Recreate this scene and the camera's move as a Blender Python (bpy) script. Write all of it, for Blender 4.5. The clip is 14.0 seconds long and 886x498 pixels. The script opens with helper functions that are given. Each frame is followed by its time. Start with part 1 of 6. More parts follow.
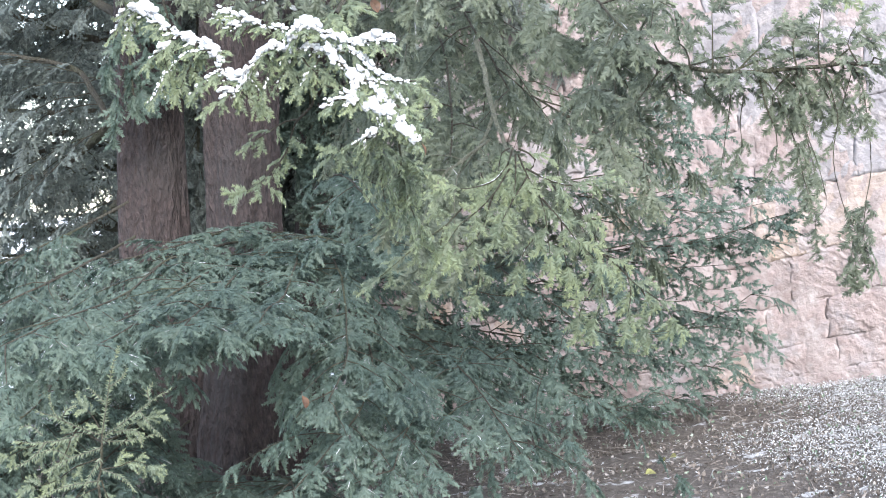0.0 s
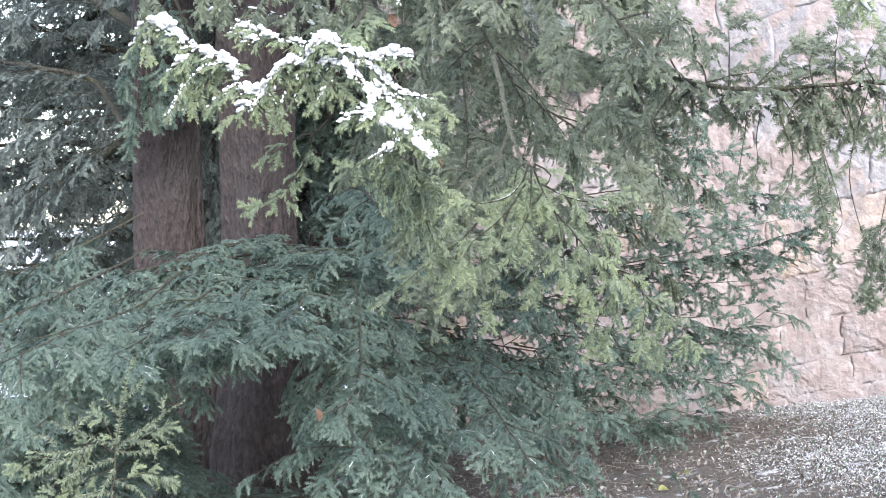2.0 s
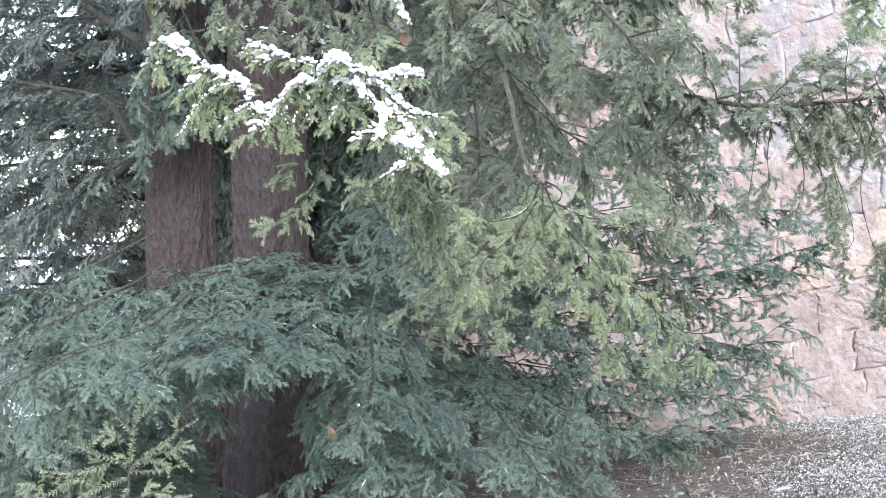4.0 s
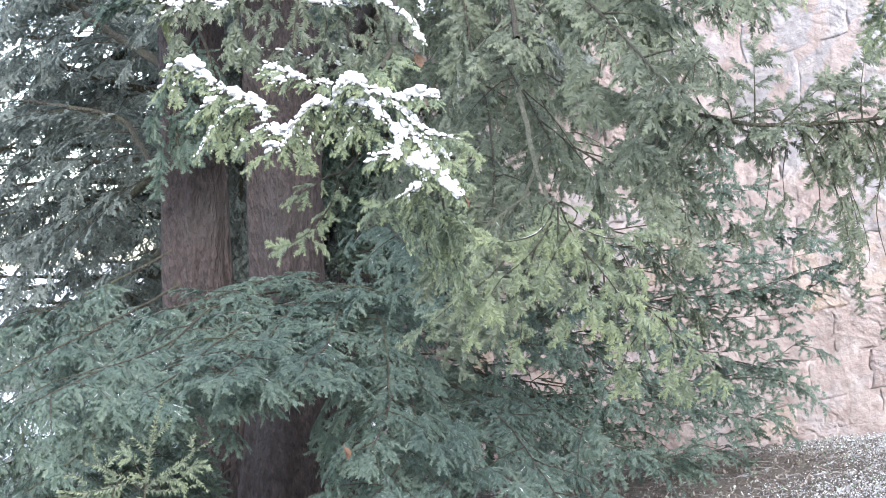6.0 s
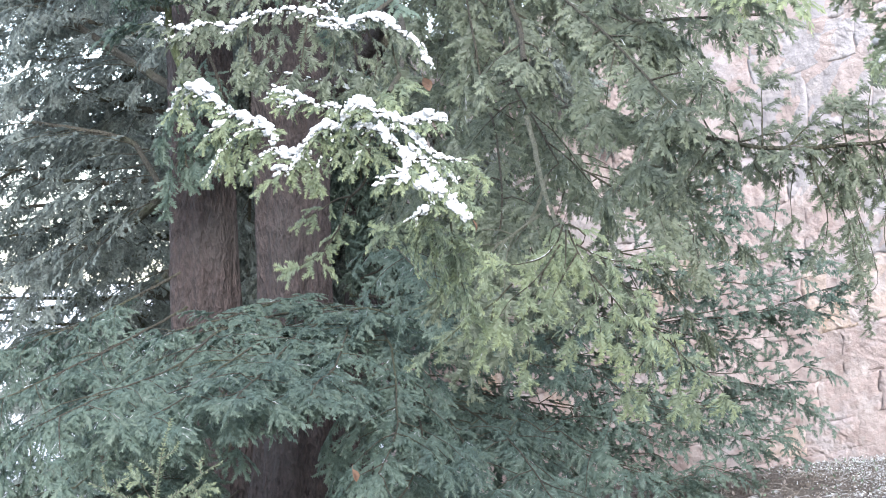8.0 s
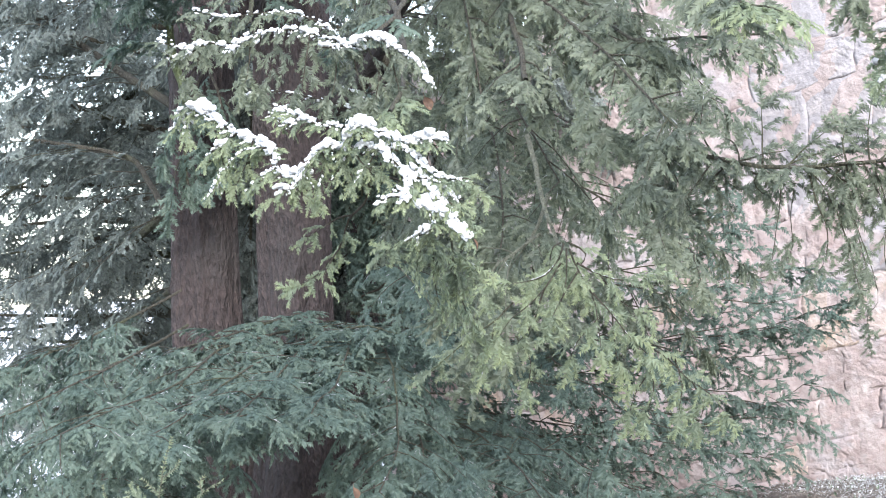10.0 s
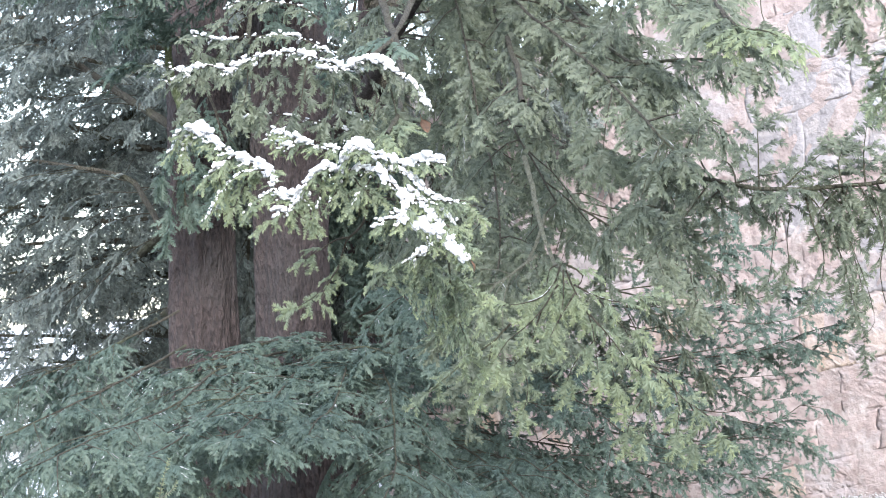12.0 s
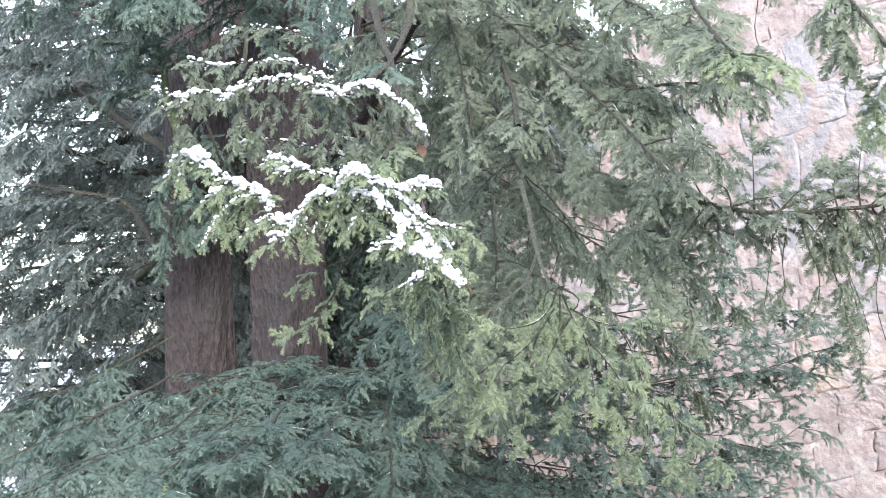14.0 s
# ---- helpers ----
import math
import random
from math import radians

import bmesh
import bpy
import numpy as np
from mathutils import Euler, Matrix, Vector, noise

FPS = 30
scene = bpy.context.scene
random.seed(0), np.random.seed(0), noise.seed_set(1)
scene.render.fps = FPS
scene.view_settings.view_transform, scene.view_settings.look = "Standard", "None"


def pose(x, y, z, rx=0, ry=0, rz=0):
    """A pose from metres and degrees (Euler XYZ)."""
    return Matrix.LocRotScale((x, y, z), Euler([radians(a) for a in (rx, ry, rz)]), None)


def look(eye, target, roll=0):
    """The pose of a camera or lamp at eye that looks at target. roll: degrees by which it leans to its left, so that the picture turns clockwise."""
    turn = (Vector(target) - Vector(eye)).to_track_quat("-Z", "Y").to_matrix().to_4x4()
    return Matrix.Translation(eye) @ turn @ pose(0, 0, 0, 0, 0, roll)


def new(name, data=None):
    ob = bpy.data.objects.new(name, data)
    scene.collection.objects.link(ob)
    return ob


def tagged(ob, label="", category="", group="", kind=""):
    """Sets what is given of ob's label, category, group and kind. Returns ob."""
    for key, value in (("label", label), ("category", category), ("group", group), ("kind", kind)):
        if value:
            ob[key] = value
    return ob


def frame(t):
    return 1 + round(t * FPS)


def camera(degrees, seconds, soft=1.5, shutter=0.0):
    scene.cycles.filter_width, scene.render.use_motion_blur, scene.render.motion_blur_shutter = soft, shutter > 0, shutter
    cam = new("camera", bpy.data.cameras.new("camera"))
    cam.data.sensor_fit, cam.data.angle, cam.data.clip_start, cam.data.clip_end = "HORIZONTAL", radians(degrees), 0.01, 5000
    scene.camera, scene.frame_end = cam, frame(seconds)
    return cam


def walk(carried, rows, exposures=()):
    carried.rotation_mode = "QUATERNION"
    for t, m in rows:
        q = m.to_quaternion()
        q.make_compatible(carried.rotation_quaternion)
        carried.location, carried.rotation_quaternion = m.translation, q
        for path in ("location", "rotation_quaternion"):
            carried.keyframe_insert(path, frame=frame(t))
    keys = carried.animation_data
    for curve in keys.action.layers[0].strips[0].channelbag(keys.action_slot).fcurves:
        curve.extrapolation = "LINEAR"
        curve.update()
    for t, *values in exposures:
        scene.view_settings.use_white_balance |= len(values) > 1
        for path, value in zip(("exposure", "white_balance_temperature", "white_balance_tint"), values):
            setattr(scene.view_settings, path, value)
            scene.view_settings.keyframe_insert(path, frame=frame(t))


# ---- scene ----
cam = camera(32.0, 14.0, soft=1.0)
EYE, TILT, LEAN = 1.5, -2.5, 5.0
ROWS = [
    (0, 0, 0, 0, 0, 0, -0),
    (0.5, -0.0003, -0.0013, -0.0002, 0.188, 0.132, -0.007),
    (1, -0.0028, -0.0038, 0.0012, 0.353, 0.259, -0.264),
    (1.5, -0.0034, -0.0041, 0.0025, 0.43, 0.346, -0.397),
    (2, -0.0042, -0.0057, 0.0047, 0.505, 0.476, -0.528),
    (2.5, -0.0044, -0.0082, 0.007, 0.585, 0.622, -0.38),
    (3, -0.0047, -0.0096, 0.0079, 0.676, 0.782, -0.272),
    (5.5, -0.0062, -0.0214, 0.0149, 1.39, 1.535, -0.219),
    (6, -0.007, -0.0207, 0.0179, 1.487, 1.718, -0.167),
    (6.5, -0.0081, -0.0226, 0.02, 1.581, 1.927, -0.193),
    (7, -0.0065, -0.0248, 0.0221, 1.676, 2.126, -0.132),
    (7.5, -0.0064, -0.0258, 0.0239, 1.735, 2.276, -0.188),
    (8, -0.0066, -0.0284, 0.0255, 1.789, 2.466, -0.139),
    (10.5, -0.006, -0.0404, 0.0302, 1.831, 3.285, -0.174),
    (11, -0.0054, -0.0431, 0.0314, 1.797, 3.48, -0.092),
    (11.5, -0.0044, -0.0452, 0.0323, 1.794, 3.618, -0.147),
    (12, -0.0046, -0.0488, 0.0354, 1.738, 3.822, -0.158),
    (12.5, -0.0041, -0.0497, 0.0362, 1.713, 4.074, -0.024),
    (13, -0.0039, -0.0534, 0.0365, 1.686, 4.309, 0.052),
    (13.5, -0.0037, -0.0524, 0.0384, 1.666, 4.466, 0.045),
    (14, -0.0046, -0.0565, 0.0387, 1.611, 4.674, -0.002),
]
walk(cam, [(t, pose(0, 0, EYE, TILT, LEAN, 0) @ pose(x, y, z, 90 + pitch, roll, yaw)) for t, x, y, z, yaw, pitch, roll in ROWS])

# ---------------------------------------------------------------- light
scene.view_settings.exposure = 2.27
world = bpy.data.worlds.new("overcast_sky")
scene.world = world
world.use_nodes = True
wn = world.node_tree.nodes
sky = wn.new("ShaderNodeTexSky")
sky.sky_type = "NISHITA"
sky.sun_disc = False
sky.sun_elevation, sky.sun_rotation = radians(38), radians(150)
sky.air_density, sky.dust_density, sky.ozone_density = 1.0, 0.6, 1.0
hue = wn.new("ShaderNodeHueSaturation")
hue.inputs["Saturation"].default_value = 0.6
world.node_tree.links.new(sky.outputs[0], hue.inputs["Color"])
world.node_tree.links.new(hue.outputs[0], wn["Background"].inputs[0])
wn["Background"].inputs[1].default_value = 0.15

sun = new("sun", bpy.data.lights.new("sun", "SUN"))
sun.data.energy, sun.data.angle, sun.data.color = 1.2, radians(25), (1.0, 0.97, 0.94)
sun.matrix_world = look((2.5, -6.0, 7.0), (0, 6, 0))


# ---------------------------------------------------------------- materials
def material(name, rough=0.8):
    m = bpy.data.materials.new(name)
    m.use_nodes = True
    nt = m.node_tree
    b = nt.nodes["Principled BSDF"]
    b.inputs["Roughness"].default_value = rough
    return m, nt, b


def tex(nt, kind, scale, detail=5.0, coords=None, rough=0.6):
    n = nt.nodes.new(kind)
    n.inputs["Scale"].default_value = scale
    if "Detail" in n.inputs:
        n.inputs["Detail"].default_value = detail
    if "Roughness" in n.inputs:
        n.inputs["Roughness"].default_value = rough
    if coords is not None:
        nt.links.new(coords, n.inputs["Vector"])
    return n


def ramp(nt, src, stops):
    r = nt.nodes.new("ShaderNodeValToRGB")
    el = r.color_ramp.elements
    while len(el) < len(stops):
        el.new(0.5)
    for e, (p, c) in zip(el, stops):
        e.position, e.color = p, (*c, 1)
    nt.links.new(src, r.inputs[0])
    return r.outputs[0]


def mix(nt, fac, a, b, how="MIX"):
    n = nt.nodes.new("ShaderNodeMix")
    n.data_type, n.blend_type = "RGBA", how
    for src, sock in ((fac, n.inputs[0]), (a, n.inputs[6]), (b, n.inputs[7])):
        if hasattr(src, "links"):
            nt.links.new(src, sock)
        elif isinstance(src, tuple):
            sock.default_value = (*src, 1)
        else:
            sock.default_value = src
    return n.outputs[2]


def bump(nt, b, height, strength, dist):
    n = nt.nodes.new("ShaderNodeBump")
    n.inputs["Strength"].default_value, n.inputs["Distance"].default_value = strength, dist
    nt.links.new(height, n.inputs["Height"])
    nt.links.new(n.outputs[0], b.inputs["Normal"])


def place(nt, scale=(1, 1, 1)):
    c = nt.nodes.new("ShaderNodeTexCoord")
    m = nt.nodes.new("ShaderNodeMapping")
    m.inputs["Scale"].default_value = scale
    nt.links.new(c.outputs["Object"], m.inputs[0])
    return m.outputs[0]


def needle_material(name, old, young, youth):
    m, nt, b = material(name, 0.5)
    geo = nt.nodes.new("ShaderNodeNewGeometry")
    vary = ramp(nt, geo.outputs["Random Per Island"], [(0.0, tuple(c * 0.66 for c in old)), (0.5, old), (1.0, tuple(min(1.0, c * 1.5) for c in old))])
    at = nt.nodes.new("ShaderNodeAttribute")
    at.attribute_name = "youth"
    mul = nt.nodes.new("ShaderNodeMath")
    mul.operation = "MULTIPLY"
    mul.inputs[1].default_value = youth
    nt.links.new(at.outputs["Fac"], mul.inputs[0])
    col = mix(nt, mul.outputs[0], vary, young)
    big = tex(nt, "ShaderNodeTexNoise", 2.3, 3, place(nt))
    col = mix(nt, ramp(nt, big.outputs["Fac"], [(0.35, (0, 0, 0)), (0.7, (0.45, 0.45, 0.45))]), col, tuple(0.5 * a + 0.5 * c for a, c in zip(old, young)))
    nt.links.new(col, b.inputs["Base Color"])
    b.inputs["Specular IOR Level"].default_value = 0.5
    tr = nt.nodes.new("ShaderNodeBsdfTranslucent")
    nt.links.new(col, tr.inputs["Color"])
    sh = nt.nodes.new("ShaderNodeMixShader")
    sh.inputs[0].default_value = 0.5
    nt.links.new(b.outputs[0], sh.inputs[1])
    nt.links.new(tr.outputs[0], sh.inputs[2])
    nt.links.new(sh.outputs[0], nt.nodes["Material Output"].inputs[0])
    return m


NEEDLE_OLD = needle_material("mature_yew_needles", (0.086, 0.126, 0.109), (0.262, 0.33, 0.245), 0.6)
NEEDLE_NEW = needle_material("young_yew_needles", (0.156, 0.194, 0.14), (0.41, 0.455, 0.24), 0.8)
NEEDLE_CROWN = needle_material("sunny_crown_needles", (0.122, 0.143, 0.112), (0.305, 0.343, 0.225), 0.7)
# paler copy of the yew needles: distance haze painted into the base colour
NEEDLE_FAR = needle_material("haze_paled_yew_needles", (0.186, 0.214, 0.2), (0.265, 0.294, 0.258), 0.4)


def bark_material(name, dark, light, moss, grain):
    m, nt, b = material(name, 0.9)
    p = place(nt, (grain, grain, grain * 0.36))
    n1 = tex(nt, "ShaderNodeTexNoise", 5, 8, p, 0.7)
    n2 = tex(nt, "ShaderNodeTexNoise", 1.6, 4, place(nt))
    col = ramp(nt, n1.outputs["Fac"], [(0.3, dark), (0.55, tuple((a + c) / 2 for a, c in zip(dark, light))), (0.75, light)])
    col = mix(nt, ramp(nt, n2.outputs["Fac"], [(0.5, (0, 0, 0)), (0.72, (0.7, 0.7, 0.7))]), col, moss)
    nt.links.new(col, b.inputs["Base Color"])
    plates = tex(nt, "ShaderNodeTexVoronoi", 3.2, 2, p)
    col = mix(nt, ramp(nt, plates.outputs["Distance"], [(0.05, (0.7, 0.7, 0.7)), (0.4, (0, 0, 0))]), col, tuple(v * 0.6 for v in dark))
    nt.links.new(col, b.inputs["Base Color"])
    height = nt.nodes.new("ShaderNodeMath")
    height.operation = "ADD"
    nt.links.new(n1.outputs["Fac"], height.inputs[0])
    nt.links.new(plates.outputs["Distance"], height.inputs[1])
    bump(nt, b, height.outputs[0], 1.0, 0.05)
    return m


BARK = bark_material("reddish_yew_bark", (0.03, 0.024, 0.025), (0.115, 0.084, 0.081), (0.07, 0.061, 0.06), 7)
TWIG = bark_material("grey_green_twig_bark", (0.06, 0.052, 0.04), (0.15, 0.135, 0.1), (0.13, 0.15, 0.075), 14)
STEM = bark_material("green_young_stem", (0.14, 0.145, 0.11), (0.25, 0.255, 0.195), (0.21, 0.225, 0.16), 20)
MOSS = bark_material("mossy_bark", (0.1, 0.125, 0.06), (0.19, 0.225, 0.11), (0.17, 0.22, 0.09), 10)

FROST, nt, b = material("thin_frosted_snow", 0.85)
nn = nt.nodes.new("ShaderNodeNewGeometry")
nt.links.new(ramp(nt, nn.outputs["Random Per Island"], [(0.0, (0.2, 0.2, 0.2)), (0.6, (0.34, 0.345, 0.355)), (1.0, (0.56, 0.57, 0.59))]), b.inputs["Base Color"])

SNOW, nt, b = material("fresh_snow", 0.75)
nn = tex(nt, "ShaderNodeTexNoise", 160, 4, place(nt))
nt.links.new(ramp(nt, nn.outputs["Fac"], [(0.3, (0.52, 0.535, 0.56)), (0.7, (0.65, 0.655, 0.67))]), b.inputs["Base Color"])
bump(nt, b, nn.outputs["Fac"], 0.5, 0.004)


def stone_material(name, a, c, stain, amount):
    m, nt, b = material(name, 0.92)
    p = place(nt)
    info = nt.nodes.new("ShaderNodeObjectInfo")
    n1 = tex(nt, "ShaderNodeTexNoise", 3.0, 8, p, 0.65)
    n2 = tex(nt, "ShaderNodeTexNoise", 8.5, 7, p, 0.62)
    n3 = tex(nt, "ShaderNodeTexNoise", 1.7, 5, p, 0.6)
    n4 = tex(nt, "ShaderNodeTexNoise", 5.5, 6, p, 0.7)
    vor = tex(nt, "ShaderNodeTexVoronoi", 34, 2, p)
    n5 = tex(nt, "ShaderNodeTexNoise", 1.15, 7, place(nt, (1.0, 1.0, 1.5)), 0.68)
    n6 = tex(nt, "ShaderNodeTexNoise", 22, 5, p, 0.6)
    streak = tex(nt, "ShaderNodeTexNoise", 9, 6, place(nt, (2.2, 2.2, 0.8)), 0.6)
    col = ramp(nt, n1.outputs["Fac"], [(0.3, a), (0.7, c)])
    col = mix(nt, ramp(nt, n2.outputs["Fac"], [(0.35, (0.5, 0.5, 0.5)), (0.55, (0, 0, 0))]), col, tuple(v * 0.62 for v in a))
    col = mix(nt, ramp(nt, n3.outputs["Fac"], [(0.6 - amount, (0, 0, 0)), (0.74 - amount, (0.6, 0.6, 0.6))]), col, stain)
    col = mix(nt, ramp(nt, n4.outputs["Fac"], [(0.52, (0, 0, 0)), (0.68, (0.75, 0.75, 0.75))]), col, (0.44, 0.395, 0.388))
    col = mix(nt, ramp(nt, vor.outputs["Distance"], [(0.04, (0.35, 0.35, 0.35)), (0.2, (0, 0, 0))]), col, tuple(v * 0.5 for v in a))
    col = mix(nt, ramp(nt, n5.outputs["Fac"], [(0.5, (0, 0, 0)), (0.6, (0.6, 0.6, 0.6))]), col, (0.36, 0.34, 0.36))
    col = mix(nt, ramp(nt, n6.outputs["Fac"], [(0.34, (0.4, 0.4, 0.4)), (0.46, (0, 0, 0))]), col, tuple(v * 0.66 for v in a))
    bright = nt.nodes.new("ShaderNodeMapRange")
    bright.inputs["To Min"].default_value, bright.inputs["To Max"].default_value = 0.93, 1.06
    nt.links.new(info.outputs["Random"], bright.inputs["Value"])
    col = mix(nt, 1.0, col, bright.outputs[0], "MULTIPLY")
    nt.links.new(col, b.inputs["Base Color"])
    add = nt.nodes.new("ShaderNodeMath")
    add.operation = "MULTIPLY_ADD"
    add.inputs[1].default_value = 0.3
    nt.links.new(streak.outputs["Fac"], add.inputs[0])
    nt.links.new(n2.outputs["Fac"], add.inputs[2])
    wave = nt.nodes.new("ShaderNodeTexWave")
    wave.wave_type, wave.bands_direction = "BANDS", "DIAGONAL"
    wave.inputs["Scale"].default_value, wave.inputs["Distortion"].default_value = 7.0, 9.0
    wave.inputs["Detail"].default_value, wave.inputs["Detail Scale"].default_value = 4.0, 1.6
    nt.links.new(p, wave.inputs["Vector"])
    tooled = nt.nodes.new("ShaderNodeMath")
    tooled.operation = "MULTIPLY"
    nt.links.new(wave.outputs["Fac"], tooled.inputs[0])
    nt.links.new(ramp(nt, n3.outputs["Fac"], [(0.42, (0, 0, 0)), (0.58, (0.2, 0.2, 0.2))]), tooled.inputs[1])
    both = nt.nodes.new("ShaderNodeMath")
    both.operation = "ADD"
    nt.links.new(add.outputs[0], both.inputs[0])
    nt.links.new(tooled.outputs[0], both.inputs[1])
    bump(nt, b, both.outputs[0], 0.7, 0.045)
    return m


STONE = stone_material("pinkish_sandstone", (0.3, 0.233, 0.222), (0.395, 0.327, 0.32), (0.36, 0.275, 0.225), 0.0)
STONE_GREY = stone_material("grey_lilac_sandstone", (0.27, 0.25, 0.264), (0.36, 0.338, 0.352), (0.35, 0.3, 0.29), 0.0)
STONE_OCHRE = stone_material("ochre_sandstone", (0.36, 0.28, 0.245), (0.46, 0.38, 0.34), (0.43, 0.27, 0.13), 0.02)
MORTAR = stone_material("lime_mortar", (0.3, 0.24, 0.23), (0.395, 0.335, 0.328), (0.37, 0.29, 0.25), 0.0)

SOIL, nt, b = material("frosted_leaf_litter_soil", 0.95)
pc = place(nt)
n1, n2, n3 = tex(nt, "ShaderNodeTexNoise", 30, 8, pc, 0.7), tex(nt, "ShaderNodeTexNoise", 0.35, 6, pc), tex(nt, "ShaderNodeTexNoise", 6, 6, pc)
earth = ramp(nt, n1.outputs["Fac"], [(0.3, (0.06, 0.05, 0.044)), (0.55, (0.14, 0.12, 0.108)), (0.8, (0.28, 0.255, 0.235))])
gx = nt.nodes.new("ShaderNodeSeparateXYZ")
nt.links.new(pc, gx.inputs[0])
far = nt.nodes.new("ShaderNodeMapRange")
far.inputs["From Min"].default_value, far.inputs["From Max"].default_value = 12.5, 16.0
nt.links.new(gx.outputs["Y"], far.inputs["Value"])
snowy = mix(nt, far.outputs[0], ramp(nt, n3.outputs["Fac"], [(0.58, (0, 0, 0)), (0.66, (0.7, 0.7, 0.7))]), (1.0, 1.0, 1.0))
nt.links.new(mix(nt, snowy, earth, (0.82, 0.83, 0.86)), b.inputs["Base Color"])
bump(nt, b, n1.outputs["Fac"], 1.0, 0.03)


def leaf_material(name, stops, rough=0.7):
    m, nt, b = material(name, rough)
    geo = nt.nodes.new("ShaderNodeNewGeometry")
    n = tex(nt, "ShaderNodeTexNoise", 60, 4, place(nt))
    col = ramp(nt, geo.outputs["Random Per Island"], stops)
    col = mix(nt, ramp(nt, n.outputs["Fac"], [(0.45, (0, 0, 0)), (0.7, (0.5, 0.5, 0.5))]), col, (0.06, 0.05, 0.045))
    nt.links.new(col, b.inputs["Base Color"])
    return m


LITTER = leaf_material("dead_brown_leaves", [(0.0, (0.06, 0.05, 0.043)), (0.4, (0.15, 0.125, 0.108)), (0.75, (0.22, 0.19, 0.17)), (1.0, (0.32, 0.295, 0.275))])
GREENS = leaf_material("frosted_ground_ivy", [(0.0, (0.06, 0.1, 0.06)), (0.6, (0.14, 0.19, 0.13)), (1.0, (0.34, 0.38, 0.33))], 0.5)
YELLOW = leaf_material("yellow_fallen_leaf", [(0.0, (0.42, 0.42, 0.15)), (1.0, (0.5, 0.48, 0.24))], 0.5)
RUST = leaf_material("rusty_dead_leaf", [(0.0, (0.22, 0.12, 0.075)), (1.0, (0.28, 0.17, 0.12))], 0.6)


# ---------------------------------------------------------------- mesh helpers
rng = np.random.default_rng(7)


def mesh_object(name, verts, faces, mats, parent=None, slots=None, smooth=False, attribute=None):
    """One mesh object from arrays: faces of three or four corners, one array for each size."""
    me = bpy.data.meshes.new(name)
    faces = [np.asarray(q, dtype=np.int32) for q in faces if len(q)]
    loops = np.concatenate([q.ravel() for q in faces])
    sizes = np.concatenate([np.full(len(q), q.shape[1], dtype=np.int32) for q in faces])
    me.vertices.add(len(verts))
    me.vertices.foreach_set("co", np.asarray(verts, dtype=np.float32).ravel())
    me.loops.add(len(loops))
    me.loops.foreach_set("vertex_index", loops)
    me.polygons.add(len(sizes))
    me.polygons.foreach_set("loop_start", np.concatenate([[0], np.cumsum(sizes)[:-1]]).astype(np.int32))
    if slots is not None:
        me.polygons.foreach_set("material_index", np.asarray(slots, dtype=np.int32))
    me.polygons.foreach_set("use_smooth", np.full(len(sizes), smooth))
    for m in mats:
        me.materials.append(m)
    if attribute is not None:
        a = me.attributes.new("youth", "FLOAT", "POINT")
        a.data.foreach_set("value", np.asarray(attribute, dtype=np.float32))
    me.update()
    me.validate()
    ob = new(name, me)
    ob.parent = parent
    if parent is not None and parent.type == "EMPTY":
        ob.matrix_parent_inverse = Matrix.Translation(-parent.location)
    return ob


def unit(v):
    v = np.asarray(v, dtype=float)
    return v / (np.linalg.norm(v, axis=-1, keepdims=True) + 1e-9)


def smooth_line(pts, step):
    """Points along a smooth curve through pts, about step apart."""
    p = np.asarray(pts, dtype=float)
    p = np.vstack([2 * p[0] - p[1], p, 2 * p[-1] - p[-2]])
    out = []
    for i in range(1, len(p) - 2):
        n = max(2, int(np.linalg.norm(p[i + 1] - p[i]) / step))
        t = np.linspace(0, 1, n, endpoint=False)[:, None]
        a, b2, c, d = p[i - 1], p[i], p[i + 1], p[i + 2]
        out.append(0.5 * (2 * b2 + (c - a) * t + (2 * a - 5 * b2 + 4 * c - d) * t ** 2 + (3 * b2 - a - 3 * c + d) * t ** 3))
    return np.vstack(out + [p[-2][None]])


def tube(line, radii, sides):
    """A tapered tube along a line: points and four-cornered faces."""
    tan = unit(np.gradient(line, axis=0))
    ref = np.where(np.abs(tan[:, 2:]) > 0.9, [[1.0, 0, 0]], [[0, 0, 1.0]])
    u = unit(np.cross(tan, ref))
    v = np.cross(tan, u)
    a = np.linspace(0, 2 * np.pi, sides, endpoint=False)
    ring = np.cos(a)[None, :, None] * u[:, None] + np.sin(a)[None, :, None] * v[:, None]
    verts = (line[:, None] + ring * np.asarray(radii)[:, None, None]).reshape(-1, 3)
    i, j = np.meshgrid(np.arange(len(line) - 1), np.arange(sides), indexing="ij")
    q = np.stack([i * sides + j, i * sides + (j + 1) % sides, (i + 1) * sides + (j + 1) % sides, (i + 1) * sides + j], -1)
    return verts, q.reshape(-1, 4)


class Heap:
    """Collects pieces of one mesh."""

    def __init__(self):
        self.verts, self.quads, self.tris, self.youth, self.n = [], [], [], [], 0

    def add(self, v, q=None, t=None, youth=None):
        self.verts.append(v)
        if q is not None:
            self.quads.append(np.asarray(q) + self.n)
        if t is not None:
            self.tris.append(np.asarray(t) + self.n)
        if youth is not None:
            self.youth.append(youth)
        self.n += len(v)

    def build(self, name, mat, parent, smooth=False):
        if not self.n:
            return None
        faces = [np.vstack(x) for x in (self.quads, self.tris) if x]
        return mesh_object(name, np.vstack(self.verts), faces, [mat], parent, smooth=smooth,
                           attribute=np.concatenate(self.youth) if self.youth else None)


